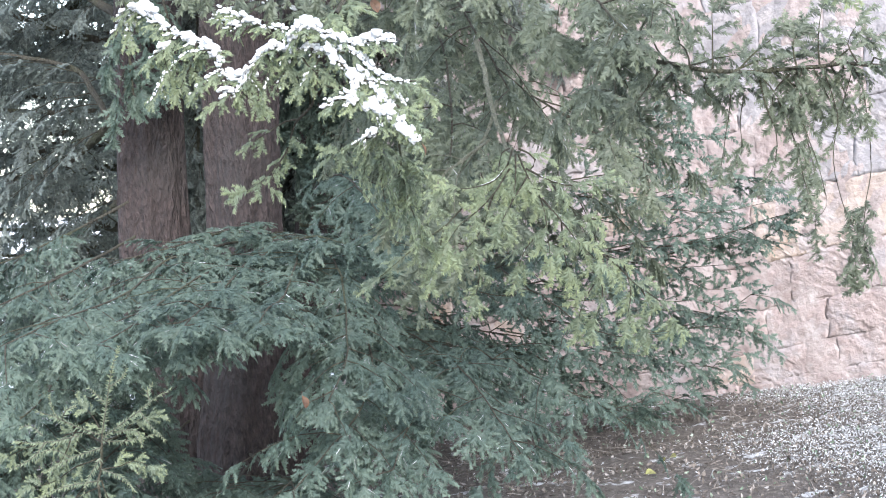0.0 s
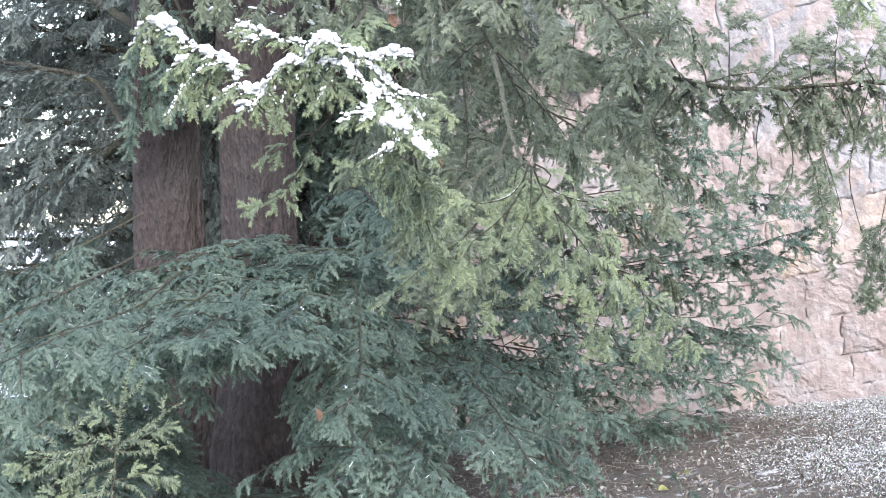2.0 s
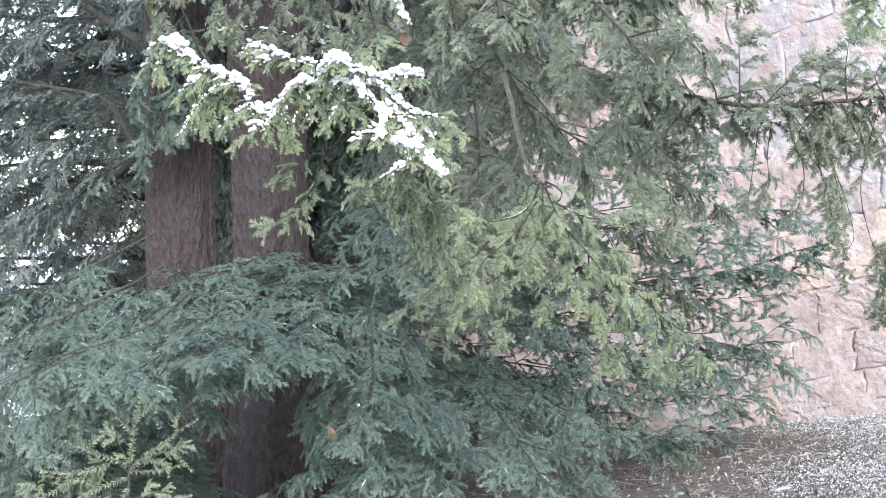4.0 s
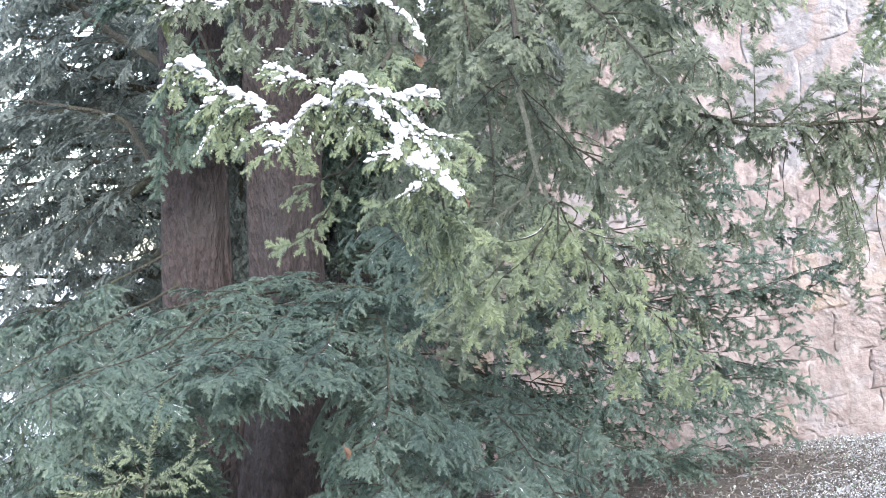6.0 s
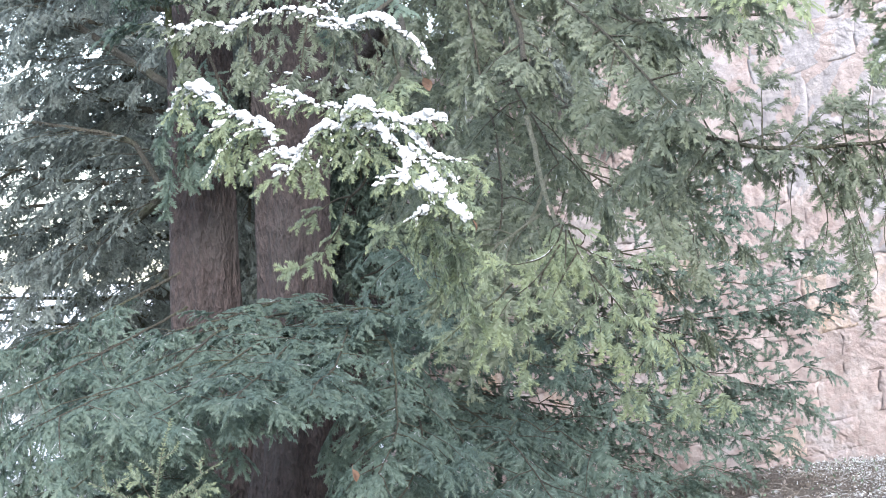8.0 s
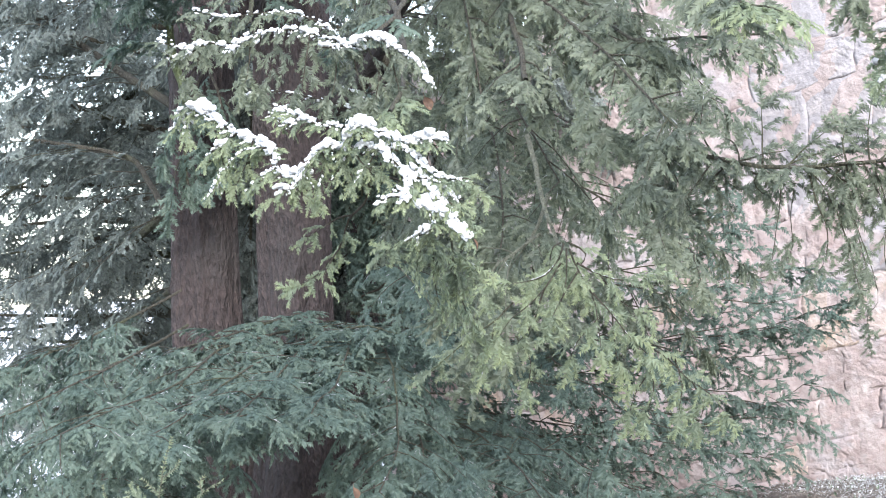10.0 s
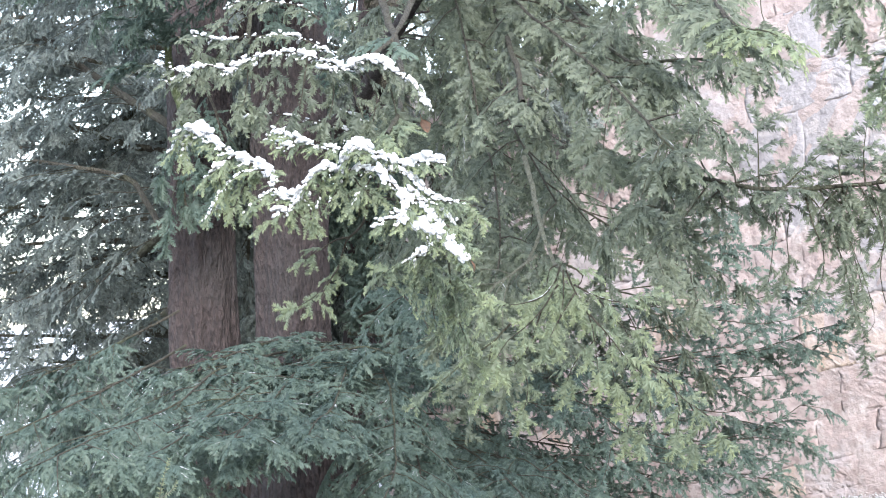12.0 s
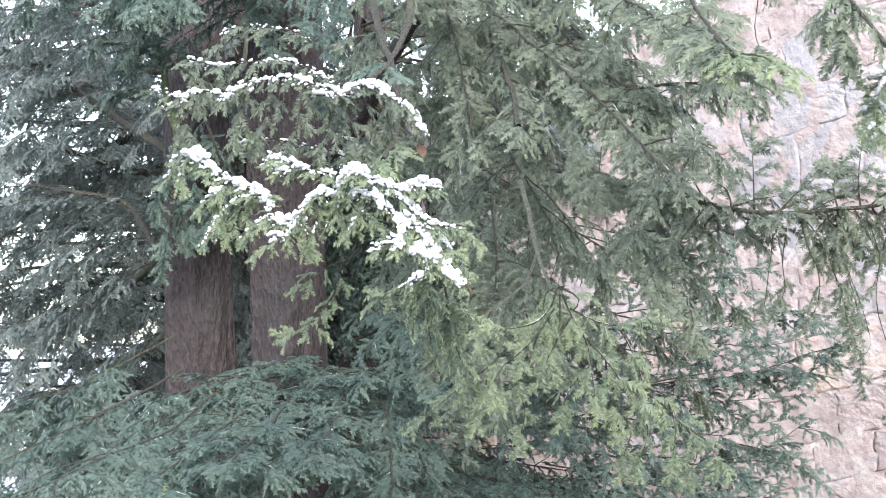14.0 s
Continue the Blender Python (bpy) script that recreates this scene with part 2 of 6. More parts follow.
# ---------------------------------------------------------------- yew sprays
def comb(r, line, gap, length, base, forward, face=(0.0, 0.0, 1.0)):
    """Needles in two ranks along a twig, each a blade broad at its foot and pointed: points, and how far along each stands."""
    seg = np.concatenate([[0], np.cumsum(np.linalg.norm(np.diff(line, axis=0), axis=1))])
    n = max(4, int(seg[-1] / gap))
    t = (np.arange(n) + r.uniform(0.2, 0.8, n)) / n
    pos = np.stack([np.interp(t * seg[-1], seg, line[:, k]) for k in range(3)], -1)
    d = unit(np.gradient(pos, axis=0))
    lat = unit(np.cross(np.array(face), d))
    out, where = [], []
    for s in (1, -1):
        lean = (forward * r.uniform(0.7, 1.3, n) * (0.8 + 0.9 * t ** 3))[:, None]
        nd = unit(d * lean + lat * s + np.c_[np.zeros((n, 2)), r.uniform(-0.45, 0.12, n)])
        ll = (length * r.uniform(0.8, 1.12, n) * (0.62 + 0.38 * np.sin(np.clip(t * 1.15 + 0.12, 0, 1) * np.pi)))[:, None]
        foot = d * base / 2
        tip = pos + nd * ll
        tip[:, 2] -= r.uniform(0.0, 0.14, n) * ll[:, 0]
        twist = np.c_[np.zeros((n, 2)), r.normal(0, 0.22 * base, n)]
        out.append(np.stack([pos - foot + twist, pos + foot - twist, tip], 1).reshape(-1, 3))
        where.append(np.repeat(t, 3))
    return np.vstack(out), np.concatenate(where)


def spray_template(seed, gap, length, base, twigs, forward=0.75):
    """A flat yew spray 0.25 m long: an axis that bends down at its tip, a few side twigs, and needles in two ranks on each. Points, blades, youth, snow seats, axes."""
    r = np.random.default_rng(seed)
    t = np.linspace(0, 1, 9)
    sway = r.uniform(-0.03, 0.03)
    main = np.stack([0.25 * t, sway * t * t, -0.035 * t * t], -1)
    lines = [main]
    for k in range(twigs):
        at = 0.12 + 0.68 * (k + r.uniform(-0.25, 0.25)) / max(1, twigs - 1)
        o = np.array([np.interp(at, t, main[:, c]) for c in range(3)])
        ang = radians(r.uniform(36, 54)) * (1 if k % 2 else -1)
        ln = (0.14 * (1 - at) ** 0.7 + 0.035) * r.uniform(0.7, 1.15)
        d = np.array([math.cos(ang), math.sin(ang), r.uniform(-0.35, 0.12)])
        u = np.linspace(0, 1, 6)[:, None]
        lines.append(o + d * ln * u + np.array([0.15, 0, -0.35]) * ln * u ** 2)
    verts, youth, seats = [], [], []
    for i, ln in enumerate(lines):
        v, w = comb(r, ln, gap, length * (1.0 if i == 0 else 0.9), base, forward)
        verts.append(v)
        youth.append(np.clip(np.clip(w - 0.3, 0, 1) ** 1.3 + r.uniform(-0.1, 0.12), 0, 1))
        seats.append(ln)
    v = np.vstack(verts)
    return v, np.arange(len(v)).reshape(-1, 3), np.concatenate(youth), np.vstack(seats), lines


SHOOT = [spray_template(71 + i, 0.0075, 0.045, 0.0075, 0, 0.9) for i in range(3)]
MID = [spray_template(31 + i, 0.0125, 0.046, 0.021, 4) for i in range(5)]
FINE = [spray_template(91 + i, 0.0135, 0.05, 0.021, 4) for i in range(6)]
COARSE = [spray_template(111 + i, 0.0145, 0.048, 0.024, 4) for i in range(5)]
SMALL = [spray_template(151 + i, 0.0185, 0.064, 0.027, 3, 0.8) for i in range(6)]
SPIKY = [spray_template(171 + i, 0.0175, 0.052, 0.025, 3, 0.75) for i in range(5)]
FAR = [spray_template(131 + i, 0.019, 0.046, 0.031, 4) for i in range(5)]

_b = bmesh.new()
bmesh.ops.create_icosphere(_b, subdivisions=2, radius=1.0)
LUMP_V = np.array([v.co[:] for v in _b.verts])
LUMP_F = np.array([[v.index for v in q.verts] for q in _b.faces])
_b.free()


def lump(heap, at, size, along):
    """A soft flat lump of snow."""
    k = rng.uniform(0.75, 1.25, 3) * size
    k *= [1.2, 1.0, 0.74]
    x = unit(along)
    y = unit(np.cross([0, 0, 1.0], x))
    frame3 = np.stack([x, y, np.cross(x, y)])
    ph = rng.uniform(0, 6, 3)
    wob = 1 + 0.24 * np.sin(LUMP_V @ np.array([3.1, 2.3, 1.7]) + ph[0]) + 0.16 * np.sin(LUMP_V @ np.array([-4.0, 3.3, 2.9]) + ph[1])
    heap.add((LUMP_V * wob[:, None] * k) @ frame3 + at, t=LUMP_F)


def frost_line(snow, line, part):
    """Thin broken snow along the upper side of a shoot."""
    seg = np.concatenate([[0], np.cumsum(np.linalg.norm(np.diff(line, axis=0), axis=1))])
    first = rng.uniform(0, 1 - part) * seg[-1]
    d = np.arange(first, first + part * seg[-1], 0.008)
    if len(d) < 4:
        return
    run = np.stack([np.interp(d, seg, line[:, k]) for k in range(3)], -1)
    run = run + np.c_[rng.normal(0, 0.0012, (len(d), 2)), np.full(len(d), 0.0022)]
    thin = rng.uniform(0.0007, 0.0017) * np.clip(rng.normal(0.75, 0.5, len(d)), 0.12, 1.5)
    thin[[0, -1]] = 0.0002
    snow.add(*tube(run, thin, 5))


def spray(leaves, snow, at, along, normal, size, kinds, snowiness):
    v, q, y, seats, lines = kinds[rng.integers(len(kinds))]
    x = unit(along)
    z = unit(normal - x * np.dot(normal, x))
    m = np.stack([x, np.cross(z, x), z]) * (size / 0.25)
    leaves.add(v @ m + at, q if q.shape[1] == 4 else None, q if q.shape[1] == 3 else None, youth=np.clip(y + rng.uniform(-0.2, 0.25), 0, 1))
    if snowiness > 0.5:
        # thick caps along the axes, in patches
        for ln in lines[:: 1 if snowiness > 0.7 else 2]:
            if rng.random() > snowiness * 0.62:
                continue
            keep = max(3, int(len(ln) * rng.uniform(0.35, 0.8)))
            ridge = ln[:keep] @ m + at
            fat = rng.uniform(0.0045, 0.009) * np.sin(np.linspace(0.5, 2.9, keep)) * rng.uniform(0.7, 1.25, keep) + 0.0015
            tv, tq = tube(ridge + np.c_[rng.normal(0, 0.002, (keep, 2)), fat * 0.7], fat, 7)
            snow.add(tv, tq)
            for p in ln[: keep : max(1, len(ln) // 12)]:
                if rng.random() < 0.3:
                    continue
                r = rng.uniform(0.003, 0.0075)
                off = np.array([rng.normal(0, 0.012), rng.normal(0, 0.012), 0.0])
                lump(snow, (p + off) @ m + at + [0, 0, r * 0.6], r, (ln[-1] - ln[0]) @ m)
    elif rng.random() < snowiness * 2.5:
        for ln in lines[: rng.integers(1, 3)]:
            frost_line(snow, ln @ m + at, rng.uniform(0.15, 0.5))


def bough(tree, pts, r0, r1, start=0.3, side=14, reach=0.5, droop=0.5, size=0.25, kinds=MID, needles=NEEDLE_OLD, snowiness=0.0, bark=TWIG, every=0.42, clad=0.75, rise=0.35, wander=0.0022, label=""):
    """A limb through pts that tapers from r0 to r1; past start it bears side shoots with sprays (side=0: sprays on the limb itself)."""
    line = smooth_line(pts, 0.08)
    n = len(line)
    wob = np.cumsum(rng.normal(0, 1, (n, 3)), 0)
    wob -= np.linspace(0, 1, n)[:, None] * wob[-1]
    line = line + wob * wander
    wood, leaves, snow = Heap(), Heap(), Heap()
    wood.add(*tube(line, np.linspace(r0, r1, n), 8 if r0 > 0.02 else 5))
    tan = unit(np.gradient(line, axis=0))
    down = np.array([0, 0, -1.0])

    def dress(ln, first):
        """Sprays along a shoot, alternating, with one at its tip."""
        tl = unit(np.gradient(ln, axis=0))
        seg = np.concatenate([[0], np.cumsum(np.linalg.norm(np.diff(ln, axis=0), axis=1))])
        where = np.arange(first * seg[-1], seg[-1], every * size)
        for k, d in enumerate(where):
            i = min(np.searchsorted(seg, d), len(ln) - 1)
            lat = unit(np.cross(tl[i], down)) * (1 if k % 2 else -1)
            way = unit(tl[i] * 0.75 + lat * rng.uniform(0.4, 0.9) + down * droop * rng.uniform(0.1, 0.9) + rng.normal(0, 0.12, 3))
            nor = unit(np.array([0, 0, 1.0]) + tl[i] * 1.1 * droop + rng.normal(0, 0.34, 3))
            spray(leaves, snow, ln[i], way, nor, size * rng.uniform(0.65, 1.1), kinds, snowiness)
        spray(leaves, snow, ln[-1], unit(tl[-1] + down * droop * 0.4), np.array([0, 0, 1.0]) + rng.normal(0, 0.3, 3), size, kinds, snowiness)

    if side == 0:
        dress(line, start)
    else:
        for k in range(side):
            s = start + (1 - start) * (k + rng.uniform(0, 1)) / side
            i = min(int(s * n), n - 1)
            lat = unit(np.cross(tan[i], down)) * (1 if k % 2 else -1)
            way = unit(tan[i] * rng.uniform(0.3, 0.9) + lat * rng.uniform(0.5, 1.0) + np.array([0, 0, rng.uniform(-rise, rise * 0.85)]))
            ln = reach * (1.1 - 0.5 * s) * rng.uniform(0.6, 1.25)
            t = np.linspace(0, 1, max(5, int(ln / 0.06)))[:, None]
            shoot = line[i] + way * ln * t + down * droop * 0.6 * ln * t ** 2 + np.cumsum(rng.normal(0, 0.006, (len(t), 3)), 0) * (t > 0)
            wood.add(*tube(shoot, np.linspace(min(r0 * 0.35, 0.005), 0.0012, len(t)), 4))
            dress(shoot, 0.15)
        dress(line[min(int(n * max(start, clad)), n - 3):], 0.0)
    limb = wood.build("limb", bark, tree, smooth=True)
    if label:
        tagged(limb, label)
    leaves.build("foliage", needles, limb)
    cap = snow.build("snow", FROST, limb, smooth=True)
    if cap:
        tagged(cap, kind="stuff")
    return limb


def twig(tree, pts, size=0.08, bare=0.1, gap=0.032, frost=0.0, radius=0.0032, mat=None, bark=None, stiff=0):
    """A thin shoot through pts, bare at first, then set with small sprays left and right and ending in one."""
    line = smooth_line(pts, 0.02)
    n = len(line)
    wob = np.cumsum(rng.normal(0, 1, (n, 3)), 0)
    line = line + (wob - np.linspace(0, 1, n)[:, None] * wob[-1]) * 0.0009
    wood, leaves, snow = Heap(), Heap(), Heap()
    wood.add(*tube(line, np.linspace(radius, min(radius, 0.001 if bare < 0.95 else radius * 0.7), n), 6 if radius > 0.004 else 4))
    tl = unit(np.gradient(line, axis=0))
    seg = np.concatenate([[0], np.cumsum(np.linalg.norm(np.diff(line, axis=0), axis=1))])
    for k, d in enumerate(np.arange(bare * seg[-1], seg[-1] * 0.97, gap)):
        i = min(np.searchsorted(seg, d), n - 1)
        lat = unit(np.cross(tl[i], TOWARDS)) * (1 if k % 2 else -1)
        way = unit(tl[i] * rng.uniform(0.7, 1.1) + lat * rng.uniform(0.5, 0.95) + np.array([0, 0, -0.3 * (1 - stiff)]) + rng.normal(0, 0.14, 3))
        nor = unit(np.array([0, 0, 0.75]) + TOWARDS * 0.9 + rng.normal(0, 0.3, 3))
        spray(leaves, snow, line[i], way, nor, size * rng.uniform(0.65, 1.15), SPIKY if stiff else SMALL, frost * 0.45)
    spray(leaves, snow, line[-1], tl[-1], np.array([0, 0, 0.75]) + TOWARDS * 0.9, size * 1.1, SPIKY if stiff else SMALL, frost * 0.45)
    if frost > 0.25:
        frost_line(snow, line, 0.4)
    limb = wood.build("limb", bark or TWIG, tree, smooth=True)
    leaves.build("foliage", mat or NEEDLE_NEW, limb)
    cap = snow.build("snow", FROST, limb, smooth=True)
    if cap:
        tagged(cap, kind="stuff")


def shoot(tree, pts):
    """An upright young shoot, its needles set close in two ranks straight on the stem."""
    line = smooth_line(pts, 0.012)
    wood, leaves = Heap(), Heap()
    wood.add(*tube(line, np.linspace(0.0028, 0.001, len(line)), 4))
    v, w = comb(rng, line, 0.0092, 0.022, 0.0072, 0.85, (0.5, -0.8, 0.8))
    leaves.add(v, t=np.arange(len(v)).reshape(-1, 3), youth=np.clip(0.4 * w, 0, 1))
    limb = wood.build("limb", STEM, tree, smooth=True)
    leaves.build("foliage", NEEDLE_NEW, limb)


def laden(tree, pts, cover=0.8, fat=1.0, hang=1.0, mat=None):
    """A shoot through pts under a lumpy ridge of snow, with small sprays hanging from both its sides."""
    line = smooth_line(pts, 0.012)
    n = len(line)
    wood, leaves, snow = Heap(), Heap(), Heap()
    wood.add(*tube(line, np.linspace(0.003, 0.0012, n), 4))
    tl = unit(np.gradient(line, axis=0))
    seg = np.concatenate([[0], np.cumsum(np.linalg.norm(np.diff(line, axis=0), axis=1))])
    patchy = rng.uniform(0, 6, 2)
    for k, d in enumerate(np.arange(0.004, seg[-1], 0.019)):
        i = min(np.searchsorted(seg, d), n - 1)
        lat = unit(np.cross(tl[i], [0, 0, 1.0]) + TOWARDS * 0.5) * (1 if k % 2 else -1)
        way = unit(tl[i] * rng.uniform(0.5, 1.0) + lat * rng.uniform(0.4, 0.9) + np.array([0, 0, -rng.uniform(0.2, 0.8) * hang]) + rng.normal(0, 0.12, 3))
        size = rng.uniform(0.03, 0.06) * (0.8 + 0.3 * hang)
        spray(leaves, snow, line[i], way, unit(np.array([0, 0, 0.9]) + TOWARDS * 0.7 + rng.normal(0, 0.3, 3)), size, SMALL, 0.0)
        deep = 0.5 + 0.5 * math.sin(d * 55 + patchy[0]) * math.sin(d * 23 + patchy[1])
        if rng.random() < cover:
            # a tongue of snow that runs out along the side twig
            m = rng.integers(3, 6)
            for j in range(m):
                r = fat * rng.uniform(0.0052, 0.0092) * (1 - 0.13 * j) * (0.6 + 0.6 * deep)
                lump(snow, line[i] + unit(way * [1, 1, 0.6]) * (0.004 + 0.009 * j) + np.array([0, 0, r * 0.55]) + rng.normal(0, 0.003, 3), r, way)
    for d in np.arange(0.0, seg[-1], 0.0042):
        i = min(np.searchsorted(seg, d), n - 1)
        if rng.random() < cover:
            r = fat * (0.0052 + 0.0078 * rng.random() ** 1.5) * (0.7 + 0.45 * math.sin(d * 47 + patchy[0]) * math.sin(d * 19 + patchy[1]) + 0.2)
            lump(snow, line[i] + np.array([0, 0, r * 0.6]) + rng.normal(0, 1, 3) * [0.008 * fat, 0.009 * fat, 0.0045 * fat], r, tl[i])
    limb = wood.build("limb", TWIG, tree, smooth=True)
    leaves.build("foliage", mat or NEEDLE_NEW, limb)
    cap = snow.build("snow", SNOW, limb, smooth=True)
    if cap:
        tagged(cap, kind="stuff")


TOWARDS = unit(np.array([0.0, -1.0, 0.0]))  # from the crown out to the path, where it is light


def trunk(tree, pts, radii, flutes, seed):
    """A fluted, leaning yew trunk."""
    r = np.random.default_rng(seed)
    line = smooth_line(pts, 0.05)
    n, sides = len(line), 56
    s = np.linspace(0, 1, n)
    rad = np.interp(s, np.linspace(0, 1, len(radii)), radii)
    v, q = tube(line, rad, sides)
    v = v.reshape(n, sides, 3)
    a = np.linspace(0, 2 * np.pi, sides, endpoint=False)[None]
    off = 0.0 * a + np.zeros((n, 1))
    for k, amp in flutes:
        off = off + amp * np.sin(k * a + r.uniform(0, 6) + 1.2 * np.sin(s[:, None] * r.uniform(2, 5) + r.uniform(0, 6)))
    off = off + r.normal(0, 0.012, (n, sides))
    v = line[:, None] + (v - line[:, None]) * (1 + off)[..., None]
    return mesh_object("trunk", v.reshape(-1, 3), [q], [BARK], tree, smooth=True)


def thing(name, at, label, category, group="", kind=""):
    ob = new(name)
    ob.empty_display_size = 0.2
    ob.location = at
    return tagged(ob, label, category, group, kind)


# ---------------------------------------------------------------- ground
def ground_z(x, y):
    """Height of the ground: it rises gently along the wall and falls away from the walker."""
    return 0.09 * 3.0 * np.tanh((x - 2.0) / 3.0) + 0.05 * 4.0 * np.tanh((8.5 - y) / 4.0)


def build_ground():
    near_x, near_y = np.arange(-8, 8.01, 0.08), np.arange(1.5, 16.01, 0.08)
    gx = np.concatenate([[-900, -300, -100, -40, -20, -12], near_x, [12, 20, 40, 100, 300, 900]])
    gy = np.concatenate([[-900, -300, -100, -40, -15, -5], near_y, [20, 28, 40, 70, 150, 400, 900]])
    X, Y = np.meshgrid(gx, gy)
    Z = ground_z(X, Y)
    inner = (np.abs(X) < 8) & (Y > 1.5) & (Y < 16)
    fine = 0.02 * np.sin(X * 5.1 + 2 * np.sin(Y * 2.3)) * np.sin(Y * 4.3 + 1.0) + rng.normal(0, 0.008, X.shape)
    Z = Z + np.where(inner, fine, 0)
    v = np.stack([X, Y, Z], -1).reshape(-1, 3)
    h, w = X.shape
    i, j = np.meshgrid(np.arange(h - 1), np.arange(w - 1), indexing="ij")
    q = np.stack([i * w + j, i * w + j + 1, (i + 1) * w + j + 1, (i + 1) * w + j], -1).reshape(-1, 4)
    ob = mesh_object("ground", v, [q], [SOIL], smooth=True)
    return tagged(ob, "sloping ground of dark soil and litter, snowy in the distance", "ground", kind="structure")


build_ground()

# ---------------------------------------------------------------- the old wall
WALL_O, WALL_D, WALL_N = np.array([2.07, 10.193, 0.0]), np.array([0.866, -0.5, 0.0]), np.array([0.5, 0.866, 0.0])
COURSE = 0.16  # the courses climb with the slope


def wall_point(s, q, out):
    """A point of the wall: s along it, q up its sloping courses, out towards the tree."""
    return WALL_O + WALL_D * s + np.array([0, 0, 1.0]) * (q + COURSE * s) - WALL_N * out


def build_wall():
    lo, hi, s0, s1 = -0.7, 3.55, -3.5, 4.5
    ss, qs = np.linspace(s0, s1, 100), np.linspace(lo, hi, 60)
    S, Q = np.meshgrid(ss, qs)
    rough = 0.007 * np.sin(S * 17 + 3 * np.sin(Q * 9)) + rng.normal(0, 0.004, S.shape)
    front = np.stack([wall_point(a, c, d) for a, c, d in zip(S.ravel(), Q.ravel(), rough.ravel() + 0.0035)])
    h, w = S.shape
    i, j = np.meshgrid(np.arange(h - 1), np.arange(w - 1), indexing="ij")
    quads = np.stack([i * w + j, i * w + j + 1, (i + 1) * w + j + 1, (i + 1) * w + j], -1).reshape(-1, 4)
    back = front + WALL_N * 0.55
    n = len(front)
    edge = np.concatenate([np.arange(w), np.arange(2 * w - 1, h * w, w), np.arange(h * w - 2, (h - 1) * w - 1, -1), np.arange((h - 2) * w, 0, -w)])
    rim = np.stack([edge, np.roll(edge, -1), np.roll(edge, -1) + n, edge + n], -1)
    wall = mesh_object("wall_north", np.vstack([front, back]), [np.vstack([quads, quads[:, ::-1] + n, rim])], [MORTAR], smooth=True)
    tagged(wall, "old pinkish sandstone wall with smeared lime mortar", "wall", kind="structure")
    courses = [-0.6, -0.25, 0.0, 0.2, 0.47, 0.78, 1.2, 1.68, 2.03, 2.5, 2.78, 3.15, 3.5]
    fixed = {3: [-0.02, 0.39], 6: [0.36, 0.65], 8: [-0.39, 0.07, 0.5], 4: [-0.25, 0.16], 9: [-0.3, 0.42]}
    grey = [(0.2, 2.65), (1.0, 2.3), (1.2, 1.8), (1.0, 1.5), (0.95, 2.65), (1.3, 2.6), (0.4, 3.0), (0.1, 2.3), (-0.2, 2.2), (0.5, 1.5), (0.6, 2.2), (0.8, 1.9), (0.2, 1.8), (0.6, 2.65)]
    ochre = [(0.0, 0.9), (-1.0, 1.4), (-0.3, 0.1), (0.62, 0.95), (-2.6, 1.0), (-2.0, 0.5)]
    r = np.random.default_rng(4)
    for c in range(len(courses) - 1):
        q0, q1 = courses[c], courses[c + 1]
        marks = sorted(fixed.get(c, [r.uniform(-0.3, 0.3)]))
        s = marks[-1]
        while s < 3.6:
            s += r.uniform(0.28, 0.62)
            marks.append(s)
        s = marks[0]
        while s > -2.8:
            s -= r.uniform(0.28, 0.62)
            marks.insert(0, s)
        for a, b2 in zip(marks[:-1], marks[1:]):
            g = r.uniform(0.0005, 0.005)
            cs, cq = (a + b2) / 2, (q0 + q1) / 2
            hs, hq = (b2 - a) / 2 - g, (q1 - q0) / 2 - g * 0.8
            nu, nv = 11, 8
            U, V = np.meshgrid(np.array([-1, -0.93, -0.75, -0.5, -0.25, 0, 0.25, 0.5, 0.75, 0.93, 1]), np.array([-1, -0.88, -0.55, -0.2, 0.2, 0.55, 0.88, 1]))
            jit = r.normal(0, 0.03, (4,))
            prof = r.uniform(0.0, 0.007) + U * r.normal(0, 0.0015) + V * r.normal(0, 0.0015) + r.normal(0, 0.0034, U.shape)
            prof = np.where((np.abs(U) == 1) | (np.abs(V) == 1), r.uniform(-0.002, 0.003), prof)
            SS = cs + U * hs * (1 + jit[0] * V) + 0.009 * np.sin(V * 4 + cq * 9) + r.normal(0, 0.005, U.shape)
            QQ = cq + V * hq * (1 + jit[1] * U) + 0.005 * np.sin(U * 5 + cs * 7) + r.normal(0, 0.005, U.shape)
            top = np.stack([wall_point(x, y, d + 0.004) for x, y, d in zip(SS.ravel(), QQ.ravel(), prof.ravel())])
            i, j = np.meshgrid(np.arange(nv - 1), np.arange(nu - 1), indexing="ij")
            f1 = np.stack([i * nu + j, i * nu + j + 1, (i + 1) * nu + j + 1, (i + 1) * nu + j], -1).reshape(-1, 4)
            e = np.concatenate([np.arange(nu), np.arange(2 * nu - 1, nv * nu, nu), np.arange(nv * nu - 2, (nv - 1) * nu - 1, -1), np.arange((nv - 2) * nu, 0, -nu)])
            f2 = np.stack([e, np.roll(e, -1), np.roll(e, -1) + len(top), e + len(top)], -1)
            mat = STONE
            if any(abs(x - cs) < hs and abs(y - cq) < hq for x, y in grey):
                mat = STONE_GREY
            elif any(abs(x - cs) < hs and abs(y - cq) < hq for x, y in ochre):
                mat = STONE_OCHRE
            mesh_object("stone", np.vstack([top, top + WALL_N * 0.05]), [np.vstack([f1, f2[:, ::-1]])], [mat], wall, smooth=True)


build_wall()

